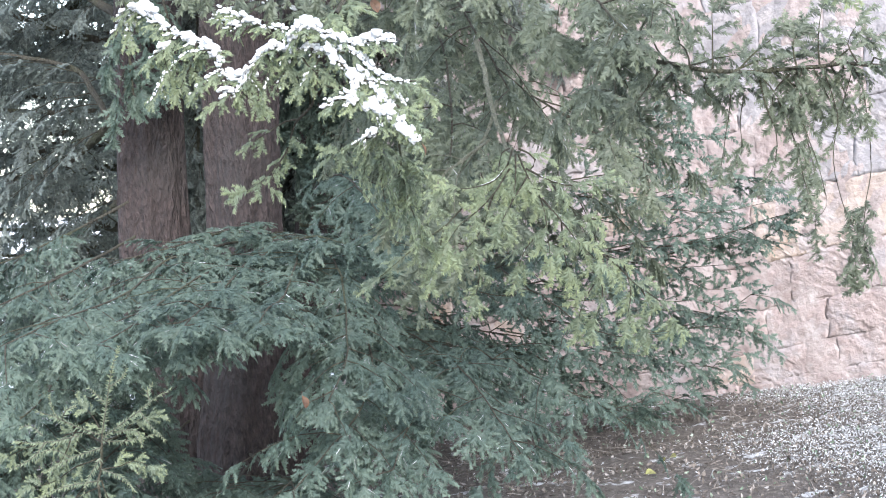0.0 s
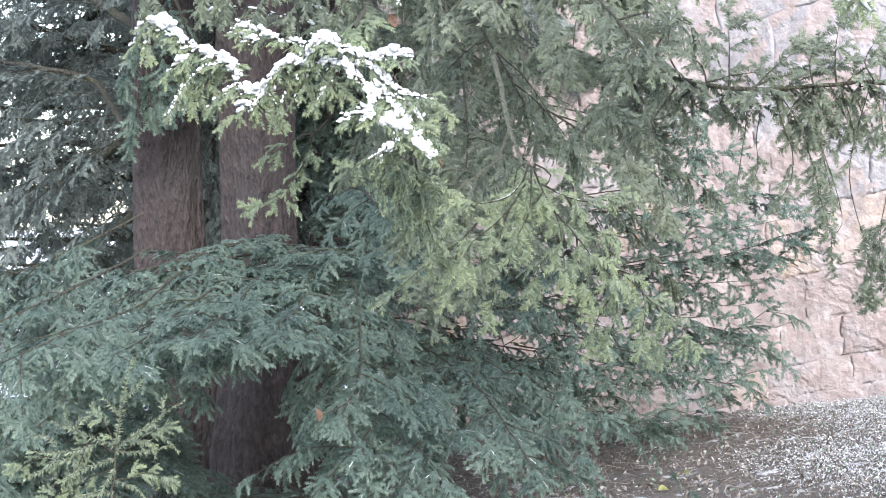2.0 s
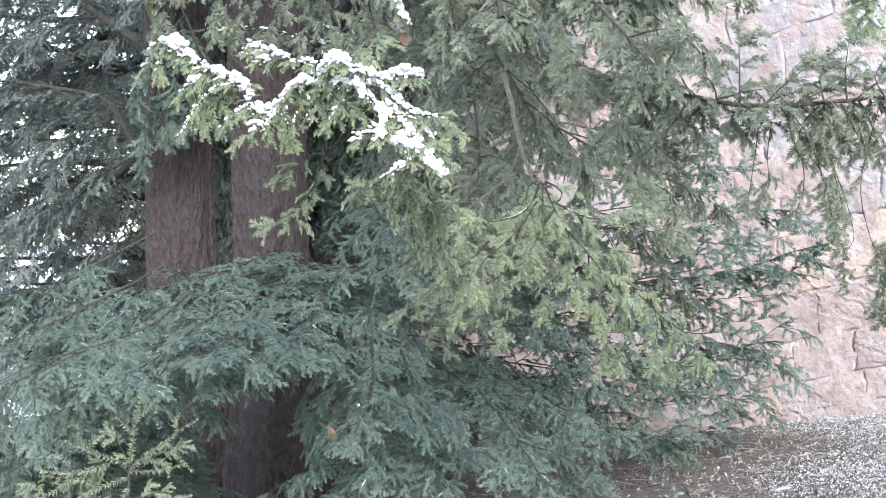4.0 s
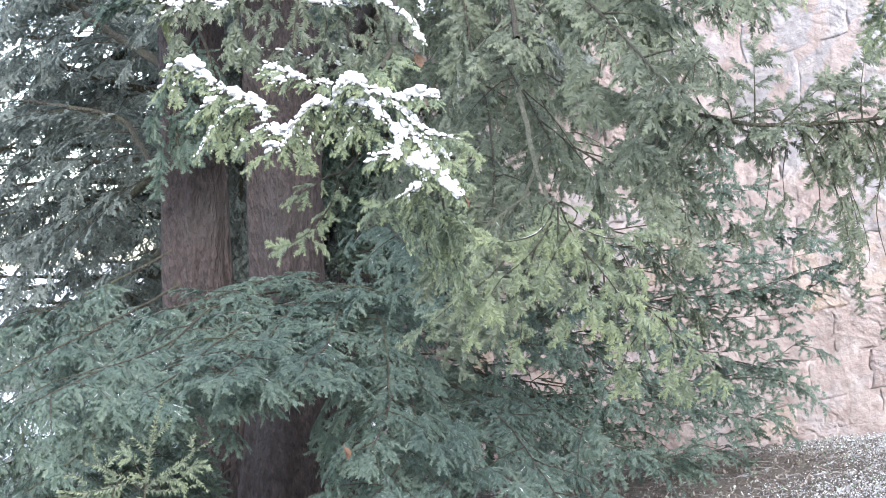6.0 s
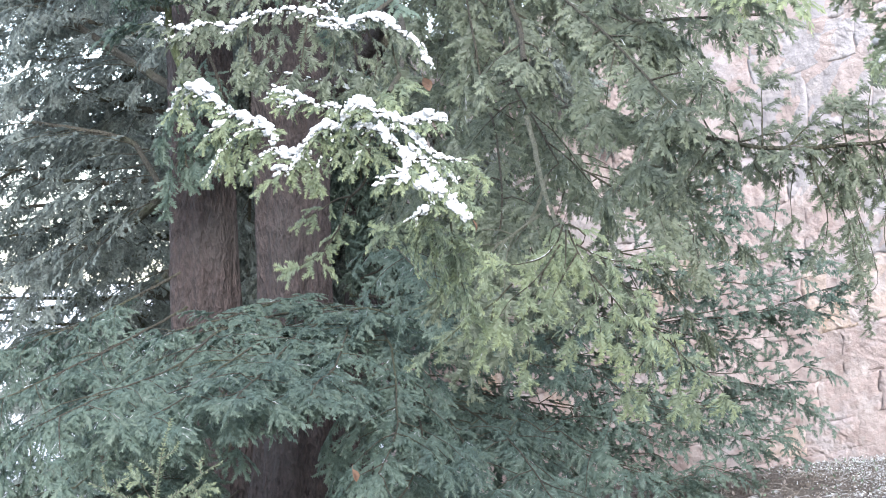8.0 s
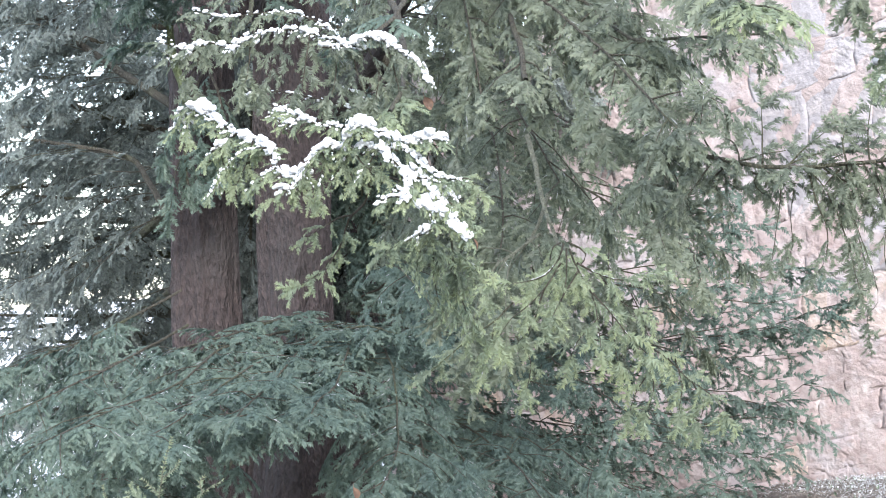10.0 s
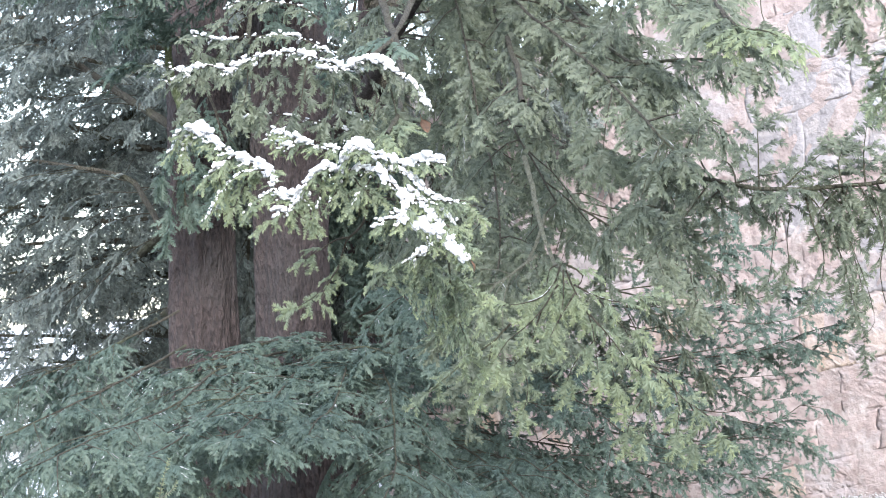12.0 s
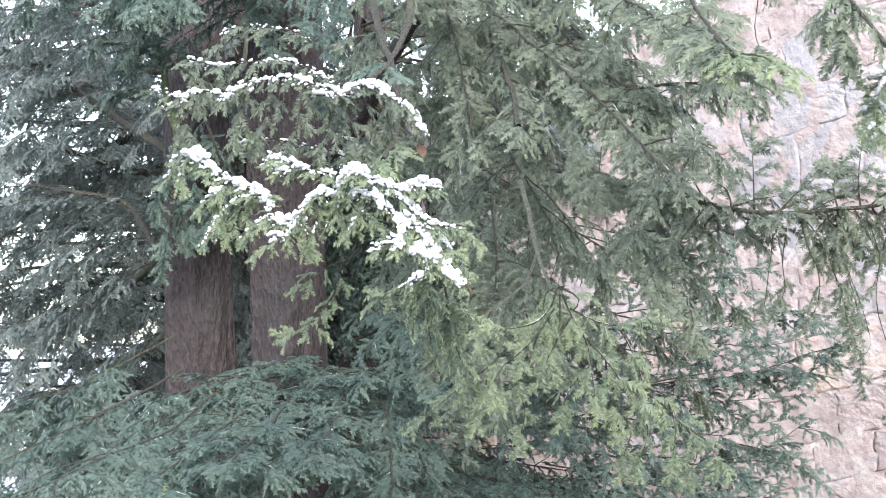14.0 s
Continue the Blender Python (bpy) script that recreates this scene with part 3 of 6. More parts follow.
# ---------------------------------------------------------------- trees
yew = thing("yew_tree", (-1.35, 9.45, -0.1), "old multi-stemmed yew with reddish bark and snow-dusted branches", "tree")
trunk(yew, [(-1.35, 9.43, -0.26), (-1.34, 9.44, 0.02), (-1.25, 9.48, 0.99), (-1.20, 9.52, 1.85), (-1.15, 9.56, 2.72), (-1.08, 9.70, 3.78), (-1.01, 9.95, 4.90)], [0.3, 0.24, 0.225, 0.225, 0.22, 0.19, 0.15], [(3, 0.05), (5, 0.05), (9, 0.035), (14, 0.02)], 1)
trunk(yew, [(-1.75, 9.82, -0.30), (-1.76, 9.84, -0.01), (-1.86, 9.88, 1.01), (-1.84, 9.92, 1.92), (-1.78, 9.96, 2.82), (-1.75, 10.11, 3.93), (-1.69, 10.16, 5.03)], [0.3, 0.24, 0.21, 0.195, 0.19, 0.16, 0.13], [(3, 0.08), (4, 0.06), (8, 0.04), (13, 0.02)], 2)
trunk(yew, [(-1.19, 10.52, -0.37), (-1.02, 10.56, 0.51), (-0.86, 10.61, 1.66), (-0.74, 10.66, 2.81), (-0.54, 10.73, 4.35)], [0.18, 0.14, 0.12, 0.11, 0.09], [(3, 0.06), (7, 0.04)], 3)
# great limbs, bare near the trunk
bough(yew, [(-0.96, 9.50, 2.53), (-0.67, 8.86, 2.66), (-0.39, 7.46, 2.76), (-0.17, 6.46, 2.83), (0.07, 5.67, 2.89)], 0.06, 0.02, start=0.5, side=14, reach=0.4, size=0.14, kinds=COARSE, needles=NEEDLE_CROWN, bark=BARK)
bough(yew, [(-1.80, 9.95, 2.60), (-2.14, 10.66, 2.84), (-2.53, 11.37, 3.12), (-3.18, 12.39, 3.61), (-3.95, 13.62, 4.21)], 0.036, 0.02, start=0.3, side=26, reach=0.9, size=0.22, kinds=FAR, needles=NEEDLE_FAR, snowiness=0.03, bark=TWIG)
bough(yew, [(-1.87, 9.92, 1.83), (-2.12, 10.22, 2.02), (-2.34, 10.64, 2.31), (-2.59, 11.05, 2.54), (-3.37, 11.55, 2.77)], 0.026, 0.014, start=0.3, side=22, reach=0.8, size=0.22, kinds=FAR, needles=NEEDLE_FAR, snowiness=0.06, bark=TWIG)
bough(yew, [(-1.77, 9.75, 2.55), (-1.78, 9.40, 2.66), (-1.80, 9.36, 2.81), (-1.84, 9.36, 2.95), (-1.83, 9.27, 3.15)], 0.032, 0.024, start=0.85, side=3, reach=0.4, bark=MOSS)
# the snow-laden branch that hangs out towards the path
bough(yew, [(-0.95, 9.63, 4.38), (-0.48, 7.08, 3.21), (-0.24, 5.04, 2.37), (-0.21, 4.33, 2.06), (-0.24, 4.05, 1.96)], 0.035, 0.006, start=0.96, side=0, size=0.1, kinds=FINE, needles=NEEDLE_NEW)
laden(yew, [(-0.222, 3.956, 1.848), (-0.291, 3.926, 1.862), (-0.349, 3.932, 1.867), (-0.404, 3.938, 1.875), (-0.441, 3.944, 1.850), (-0.474, 3.949, 1.809), (-0.496, 3.954, 1.778), (-0.534, 3.960, 1.771)], cover=0.95)
laden(yew, [(-0.465, 3.982, 1.793), (-0.516, 4.016, 1.814), (-0.552, 4.050, 1.849), (-0.578, 4.086, 1.899), (-0.634, 4.120, 1.930), (-0.690, 4.155, 1.965), (-0.738, 4.188, 2.007), (-0.780, 4.221, 2.040), (-0.823, 4.253, 2.035), (-0.851, 4.284, 2.000)], cover=0.9)
laden(yew, [(-0.574, 4.054, 1.895), (-0.628, 4.066, 1.892), (-0.669, 4.077, 1.875), (-0.704, 4.088, 1.837), (-0.735, 4.099, 1.798)], cover=0.45, fat=0.6)
laden(yew, [(-0.543, 4.002, 1.836), (-0.579, 4.001, 1.824), (-0.608, 4.000, 1.797), (-0.624, 3.999, 1.781)], cover=0.4, fat=0.6)
laden(yew, [(-0.663, 4.124, 1.945), (-0.714, 4.138, 1.917), (-0.748, 4.152, 1.898)], cover=0.5, fat=0.6)
laden(yew, [(-0.778, 4.246, 2.037), (-0.817, 4.250, 2.003), (-0.821, 4.254, 1.969)], cover=0.5, fat=0.7)
laden(yew, [(-0.241, 3.887, 1.872), (-0.268, 3.893, 1.900), (-0.298, 3.898, 1.926), (-0.328, 3.902, 1.909), (-0.352, 3.906, 1.880)], cover=0.95)
laden(yew, [(-0.271, 3.887, 1.900), (-0.235, 3.872, 1.884), (-0.194, 3.857, 1.860), (-0.143, 3.843, 1.863), (-0.104, 3.828, 1.859)], cover=0.9)
laden(yew, [(-0.263, 3.886, 1.857), (-0.220, 3.871, 1.804), (-0.179, 3.858, 1.777), (-0.146, 3.844, 1.748), (-0.113, 3.829, 1.710), (-0.091, 3.815, 1.658), (-0.064, 3.800, 1.611)], cover=0.92)
laden(yew, [(-0.216, 3.866, 1.851), (-0.178, 3.856, 1.825), (-0.147, 3.845, 1.790), (-0.112, 3.835, 1.762), (-0.074, 3.825, 1.753)], cover=0.7, fat=0.8)
laden(yew, [(-0.176, 3.844, 1.768), (-0.131, 3.844, 1.758), (-0.100, 3.844, 1.731), (-0.083, 3.843, 1.704)], cover=0.75, fat=0.8)
laden(yew, [(-0.198, 3.845, 1.795), (-0.194, 3.836, 1.723), (-0.235, 3.828, 1.724), (-0.272, 3.821, 1.715)], cover=0.8)
laden(yew, [(-0.224, 3.843, 1.740), (-0.183, 3.832, 1.708), (-0.136, 3.822, 1.682), (-0.097, 3.811, 1.645), (-0.066, 3.800, 1.617)], cover=0.9)
laden(yew, [(-0.136, 3.822, 1.682), (-0.147, 3.830, 1.633), (-0.169, 3.840, 1.635), (-0.189, 3.849, 1.617)], cover=0.7, fat=0.8)
laden(yew, [(-0.336, 3.956, 1.871), (-0.361, 3.954, 1.837), (-0.385, 3.953, 1.803), (-0.402, 3.952, 1.775)], cover=0.2, fat=0.5)
laden(yew, [(-0.278, 3.926, 1.850), (-0.295, 3.935, 1.823), (-0.319, 3.943, 1.797), (-0.345, 3.952, 1.763)], cover=0.25, fat=0.5)
laden(yew, [(-0.424, 3.965, 1.876), (-0.413, 3.964, 1.834), (-0.430, 3.962, 1.800), (-0.436, 3.961, 1.756)], cover=0.2, fat=0.5)
laden(yew, [(-0.372, 4.158, 1.944), (-0.434, 4.107, 1.949), (-0.479, 4.124, 1.972), (-0.518, 4.141, 1.995), (-0.544, 4.158, 2.011)], cover=0.6, fat=0.8)
laden(yew, [(-0.480, 4.128, 1.973), (-0.513, 4.137, 1.958), (-0.550, 4.147, 1.977)], cover=0.6, fat=0.7)
twig(yew, [(-0.295, 3.924, 1.808), (-0.305, 3.973, 1.776), (-0.330, 4.051, 1.728), (-0.381, 4.149, 1.694), (-0.409, 4.197, 1.629), (-0.445, 4.245, 1.594), (-0.485, 4.273, 1.554), (-0.541, 4.272, 1.523)], bare=0.56, size=0.066, radius=0.0045)
twig(yew, [(-0.371, 4.119, 1.698), (-0.404, 4.129, 1.695), (-0.445, 4.138, 1.676), (-0.497, 4.146, 1.650)], bare=0.3, size=0.052)
twig(yew, [(-0.409, 4.197, 1.629), (-0.445, 4.211, 1.581), (-0.474, 4.226, 1.534), (-0.466, 4.242, 1.518)], bare=0.4, size=0.052)
twig(yew, [(-0.159, 3.850, 1.634), (-0.156, 3.998, 1.568), (-0.162, 4.095, 1.507), (-0.157, 4.193, 1.435)], bare=0.15, size=0.075)
twig(yew, [(-0.101, 3.900, 1.620), (-0.105, 4.097, 1.535), (-0.100, 4.245, 1.458), (-0.087, 4.348, 1.399), (-0.058, 4.451, 1.344)], bare=0.15, size=0.085)
twig(yew, [(-0.107, 4.098, 1.550), (-0.127, 4.195, 1.491), (-0.128, 4.293, 1.409)], bare=0.1, size=0.075)
twig(yew, [(-0.155, 3.850, 1.634), (-0.221, 3.898, 1.609), (-0.277, 3.947, 1.591)], bare=0.2, size=0.075)
twig(yew, [(-0.111, 4.097, 1.548), (-0.074, 4.098, 1.548), (-0.046, 4.098, 1.531)], bare=0.1, size=0.06, frost=0.6)
twig(yew, [(-0.147, 3.850, 1.650), (-0.182, 3.898, 1.583), (-0.200, 3.946, 1.535)], bare=0.1, size=0.07)
twig(yew, [(-0.075, 3.855, 1.755), (-0.047, 3.855, 1.755), (-0.030, 3.855, 1.737)], bare=0.1, size=0.06)
twig(yew, [(-0.698, 4.155, 1.962), (-0.714, 4.152, 1.903), (-0.706, 4.151, 1.857)], bare=0.1, size=0.05, frost=0.15, gap=0.02)
twig(yew, [(-0.489, 3.972, 1.805), (-0.489, 3.970, 1.768), (-0.464, 3.970, 1.745)], bare=0.1, size=0.05, frost=0.15, gap=0.02)
twig(yew, [(-0.535, 3.970, 1.772), (-0.551, 3.969, 1.752), (-0.567, 3.969, 1.743)], bare=0.1, size=0.05, frost=0.15, gap=0.02)
twig(yew, [(-0.617, 4.104, 1.921), (-0.632, 4.103, 1.877), (-0.671, 4.100, 1.805)], bare=0.1, size=0.05, frost=0.15, gap=0.02)
twig(yew, [(-0.336, 3.956, 1.868), (-0.317, 3.939, 1.825), (-0.282, 3.924, 1.792)], bare=0.1, size=0.05, frost=0.15, gap=0.02)
twig(yew, [(-0.113, 3.833, 1.710), (-0.071, 3.832, 1.678), (-0.054, 3.832, 1.656)], bare=0.1, size=0.05, frost=0.15, gap=0.02)
twig(yew, [(-0.207, 3.864, 1.783), (-0.224, 3.873, 1.756), (-0.248, 3.882, 1.730)], bare=0.1, size=0.05, frost=0.15, gap=0.02)
twig(yew, [(-0.395, 3.965, 1.874), (-0.370, 3.963, 1.817), (-0.343, 3.963, 1.793)], bare=0.1, size=0.05, frost=0.15, gap=0.02)
# the snowy branch above it
bough(yew, [(-0.28, 6.58, 3.29), (-0.18, 5.25, 2.62), (-0.23, 4.44, 2.27), (-0.33, 4.30, 2.20)], 0.025, 0.005, start=0.9, side=0, size=0.12, kinds=FINE)
laden(yew, [(-0.298, 4.224, 2.151), (-0.358, 4.221, 2.177), (-0.420, 4.228, 2.203), (-0.482, 4.236, 2.229), (-0.563, 4.244, 2.233), (-0.629, 4.252, 2.223), (-0.681, 4.262, 2.197)], cover=0.7, fat=0.82, hang=1.2, mat=NEEDLE_CROWN)
laden(yew, [(-0.417, 4.170, 2.166), (-0.355, 4.172, 2.163), (-0.306, 4.172, 2.181), (-0.267, 4.173, 2.180), (-0.216, 4.176, 2.145), (-0.169, 4.178, 2.109), (-0.134, 4.182, 2.047)], cover=0.9, fat=0.98, mat=NEEDLE_CROWN)
laden(yew, [(-0.607, 4.313, 2.216), (-0.688, 4.311, 2.208), (-0.751, 4.309, 2.229), (-0.820, 4.308, 2.219), (-0.889, 4.305, 2.242)], cover=0.55, fat=0.82, hang=1.2, mat=NEEDLE_CROWN)
laden(yew, [(-0.751, 4.309, 2.226), (-0.802, 4.309, 2.205), (-0.851, 4.308, 2.190), (-0.874, 4.307, 2.208)], cover=0.4, fat=0.68, mat=NEEDLE_CROWN)
laden(yew, [(-0.388, 4.418, 2.244), (-0.451, 4.415, 2.279), (-0.531, 4.412, 2.313), (-0.629, 4.409, 2.315), (-0.712, 4.407, 2.313), (-0.801, 4.404, 2.339)], cover=0.35, fat=0.68, hang=1.2, mat=NEEDLE_CROWN)
laden(yew, [(-0.433, 4.463, 2.356), (-0.481, 4.472, 2.399), (-0.564, 4.482, 2.425), (-0.632, 4.492, 2.439), (-0.702, 4.503, 2.432)], cover=0.3, fat=0.55, hang=1.2, mat=NEEDLE_CROWN)
twig(yew, [(-0.450, 4.217, 2.212), (-0.473, 4.220, 2.127), (-0.492, 4.222, 2.058)], bare=0.1, size=0.075, frost=0.1, gap=0.036, mat=NEEDLE_CROWN)
twig(yew, [(-0.550, 4.264, 2.233), (-0.564, 4.266, 2.158), (-0.587, 4.268, 2.088)], bare=0.1, size=0.075, frost=0.1, gap=0.036, mat=NEEDLE_CROWN)
twig(yew, [(-0.623, 4.263, 2.219), (-0.633, 4.265, 2.156), (-0.650, 4.266, 2.098)], bare=0.1, size=0.075, frost=0.1, gap=0.036, mat=NEEDLE_CROWN)
twig(yew, [(-0.768, 4.309, 2.223), (-0.785, 4.310, 2.176), (-0.808, 4.311, 2.138)], bare=0.1, size=0.075, frost=0.1, gap=0.036, mat=NEEDLE_CROWN)
twig(yew, [(-0.327, 4.222, 2.177), (-0.330, 4.224, 2.106), (-0.309, 4.228, 2.026)], bare=0.1, size=0.075, frost=0.1, gap=0.036, mat=NEEDLE_CROWN)
twig(yew, [(-0.235, 4.225, 2.145), (-0.226, 4.228, 2.073), (-0.216, 4.231, 2.009)], bare=0.1, size=0.075, frost=0.1, gap=0.036, mat=NEEDLE_CROWN)
twig(yew, [(-0.389, 4.220, 2.183), (-0.389, 4.223, 2.104), (-0.411, 4.225, 2.027)], bare=0.1, size=0.075, frost=0.1, gap=0.036, mat=NEEDLE_CROWN)
twig(yew, [(-0.696, 4.408, 2.305), (-0.723, 4.408, 2.282), (-0.752, 4.409, 2.244)], bare=0.1, size=0.075, frost=0.1, gap=0.036, mat=NEEDLE_CROWN)
twig(yew, [(-0.842, 4.403, 2.334), (-0.812, 4.405, 2.302), (-0.781, 4.407, 2.279)], bare=0.1, size=0.075, frost=0.1, gap=0.036, mat=NEEDLE_CROWN)
twig(yew, [(-0.297, 4.223, 2.159), (-0.271, 4.226, 2.093), (-0.286, 4.229, 2.016)], bare=0.1, size=0.075, frost=0.1, gap=0.036, mat=NEEDLE_CROWN)
twig(yew, [(-0.668, 4.504, 2.429), (-0.706, 4.505, 2.389), (-0.756, 4.504, 2.356)], bare=0.1, size=0.075, frost=0.1, gap=0.036, mat=NEEDLE_CROWN)
laden(yew, [(-0.352, 4.328, 2.000), (-0.407, 4.338, 2.025), (-0.479, 4.348, 2.053), (-0.576, 4.357, 2.079), (-0.659, 4.367, 2.078)], cover=0.25, fat=0.55, hang=1.3, mat=NEEDLE_CROWN)
laden(yew, [(-0.505, 4.273, 2.021), (-0.537, 4.272, 2.024), (-0.569, 4.272, 2.014)], cover=0.5, fat=0.82, mat=NEEDLE_CROWN)
laden(yew, [(-0.378, 4.325, 2.067), (-0.339, 4.326, 2.047), (-0.302, 4.329, 2.008)], cover=0.6, fat=0.68, mat=NEEDLE_CROWN)
# light hanging sprays in the middle
bough(yew, [(-0.62, 9.90, 3.64), (-0.03, 7.58, 3.16), (0.15, 6.2, 2.55), (0.17, 5.4, 2.17)], 0.014, 0.011, start=0.5, side=8, reach=0.3, size=0.13, kinds=COARSE, needles=NEEDLE_CROWN)
twig(yew, [(0.158, 5.416, 1.977), (0.172, 5.263, 1.866), (0.174, 5.109, 1.771), (0.186, 5.006, 1.682), (0.212, 4.903, 1.583)], bare=0.97, radius=0.0095, size=0.06, bark=STEM)
twig(yew, [(0.212, 4.903, 1.583), (0.220, 4.702, 1.565), (0.225, 4.551, 1.528), (0.244, 4.500, 1.485)], bare=0.9, radius=0.007, size=0.06, bark=STEM)
twig(yew, [(0.159, 5.004, 1.620), (0.073, 4.801, 1.569), (0.026, 4.749, 1.528), (-0.025, 4.695, 1.437)], bare=0.8, radius=0.005, size=0.06, bark=STEM)
twig(yew, [(0.210, 4.503, 1.579), (0.191, 4.501, 1.531), (0.153, 4.499, 1.492), (0.094, 4.498, 1.475), (0.031, 4.497, 1.474)], bare=0.15, size=0.078, gap=0.056, frost=0.5)
twig(yew, [(0.225, 4.502, 1.561), (0.248, 4.500, 1.493), (0.280, 4.498, 1.425), (0.290, 4.495, 1.341), (0.292, 4.492, 1.255)], bare=0.15, size=0.078, gap=0.056, frost=0.1)
twig(yew, [(0.243, 4.501, 1.518), (0.309, 4.500, 1.475), (0.373, 4.500, 1.454), (0.433, 4.501, 1.462)], bare=0.15, size=0.078, gap=0.056, frost=0.3)
twig(yew, [(0.197, 4.500, 1.522), (0.142, 4.497, 1.452), (0.089, 4.495, 1.407), (0.037, 4.493, 1.374), (-0.000, 4.491, 1.323)], bare=0.15, size=0.078, gap=0.056, frost=0.1)
twig(yew, [(0.050, 4.595, 1.416), (-0.010, 4.593, 1.362), (-0.067, 4.591, 1.329), (-0.138, 4.588, 1.284), (-0.213, 4.586, 1.233)], bare=0.15, size=0.078, gap=0.056, frost=0.1)
twig(yew, [(-0.011, 4.592, 1.353), (-0.033, 4.590, 1.283), (-0.049, 4.588, 1.238)], bare=0.15, size=0.078, gap=0.056, frost=0.2)
twig(yew, [(0.280, 4.498, 1.425), (0.332, 4.496, 1.354), (0.380, 4.494, 1.285), (0.425, 4.493, 1.235)], bare=0.15, size=0.078, gap=0.056, frost=0.7)
twig(yew, [(0.306, 4.596, 1.354), (0.233, 4.593, 1.284), (0.204, 4.591, 1.230)], bare=0.15, size=0.078, gap=0.056, frost=0.5)
twig(yew, [(0.445, 4.894, 1.254), (0.530, 4.893, 1.184), (0.579, 4.892, 1.126), (0.650, 4.890, 1.063), (0.687, 4.889, 1.007)], bare=0.15, size=0.078, gap=0.056, frost=0.1)
twig(yew, [(0.427, 4.894, 1.246), (0.474, 4.890, 1.117), (0.445, 4.887, 1.026)], bare=0.15, size=0.078, gap=0.056, frost=0.1)
twig(yew, [(0.548, 4.893, 1.183), (0.563, 4.891, 1.101), (0.546, 4.888, 1.018)], bare=0.15, size=0.078, gap=0.056, frost=0.1)
twig(yew, [(0.229, 4.553, 1.578), (0.276, 4.552, 1.541), (0.229, 4.549, 1.478)], bare=0.15, size=0.078, gap=0.056, frost=0.1)
twig(yew, [(0.206, 4.603, 1.581), (0.180, 4.602, 1.566), (0.167, 4.600, 1.516)], bare=0.15, size=0.078, gap=0.056, frost=0.1)
twig(yew, [(0.217, 4.502, 1.562), (0.210, 4.499, 1.480), (0.188, 4.496, 1.407)], bare=0.15, size=0.078, gap=0.056, frost=0.1)
twig(yew, [(0.337, 4.547, 1.369), (0.336, 4.545, 1.303), (0.342, 4.542, 1.219)], bare=0.15, size=0.078, gap=0.056, frost=0.1)
twig(yew, [(0.312, 4.550, 1.471), (0.357, 4.548, 1.401), (0.404, 4.548, 1.364)], bare=0.15, size=0.078, gap=0.056, frost=0.1)
twig(yew, [(0.144, 4.547, 1.451), (0.103, 4.544, 1.354), (0.048, 4.541, 1.292)], bare=0.15, size=0.078, gap=0.056, frost=0.1)
twig(yew, [(0.244, 4.500, 1.493), (0.198, 4.497, 1.431), (0.160, 4.495, 1.368)], bare=0.15, size=0.078, gap=0.056, frost=0.1)
twig(yew, [(0.499, 4.943, 1.184), (0.418, 4.938, 1.081), (0.396, 4.936, 1.028)], bare=0.15, size=0.078, gap=0.056, frost=0.1)
twig(yew, [(0.608, 4.991, 1.099), (0.639, 4.989, 1.023), (0.616, 4.987, 0.970)], bare=0.15, size=0.078, gap=0.056, frost=0.1)
twig(yew, [(0.051, 4.692, 1.311), (0.084, 4.690, 1.248), (0.088, 4.688, 1.204), (0.070, 4.686, 1.149)], bare=0.5, size=0.075)
# the dense upper middle of the crown
bough(yew, [(-0.61, 9.91, 3.79), (-0.08, 7.58, 3.22), (0.26, 6.05, 2.58), (0.47, 5.24, 2.19), (0.60, 4.72, 1.90)], 0.011, 0.004, kinds=COARSE, needles=NEEDLE_CROWN, rise=0.6, clad=0.1, side=19, start=0.35, reach=0.32, droop=0.8, size=0.14, snowiness=0.12)
bough(yew, [(-0.94, 9.57, 2.91), (-0.32, 8.57, 2.97), (0.03, 7.55, 2.55), (0.20, 6.83, 2.14), (0.31, 6.52, 1.86)], 0.011, 0.004, kinds=COARSE, needles=NEEDLE_CROWN, rise=0.6, clad=0.1, side=19, start=0.35, reach=0.5, droop=0.8, size=0.14, snowiness=0.12)
bough(yew, [(-0.65, 10.09, 3.47), (0.19, 7.58, 3.14), (0.52, 6.05, 2.51), (0.59, 5.23, 2.02), (0.56, 4.81, 1.68)], 0.011, 0.004, kinds=COARSE, needles=NEEDLE_CROWN, rise=0.6, clad=0.1, side=19, start=0.35, reach=0.32, droop=0.8, size=0.14, snowiness=0.12)
bough(yew, [(-0.73, 10.05, 2.52), (-0.12, 8.55, 2.42), (0.26, 7.63, 2.04), (0.58, 7.02, 1.76), (0.87, 6.81, 1.53)], 0.011, 0.004, kinds=COARSE, needles=NEEDLE_CROWN, rise=0.6, clad=0.1, side=27, start=0.35, reach=0.5, droop=0.8, size=0.14, snowiness=0.06)
bough(yew, [(-0.71, 10.06, 2.74), (-0.15, 8.06, 2.63), (0.04, 6.83, 2.10), (0.06, 6.22, 1.73), (0.01, 6.01, 1.50)], 0.011, 0.004, kinds=COARSE, needles=NEEDLE_CROWN, rise=0.6, clad=0.1, side=6, start=0.35, reach=0.35, droop=0.8, size=0.14, snowiness=0.06)
bough(yew, [(-0.78, 10.04, 2.20), (-0.29, 8.83, 1.98), (0.06, 8.02, 1.68), (0.40, 7.61, 1.44), (0.71, 7.40, 1.36)], 0.011, 0.004, kinds=COARSE, needles=NEEDLE_CROWN, rise=0.6, clad=0.1, side=30, start=0.35, reach=0.5, droop=0.8, size=0.14, snowiness=0.06)
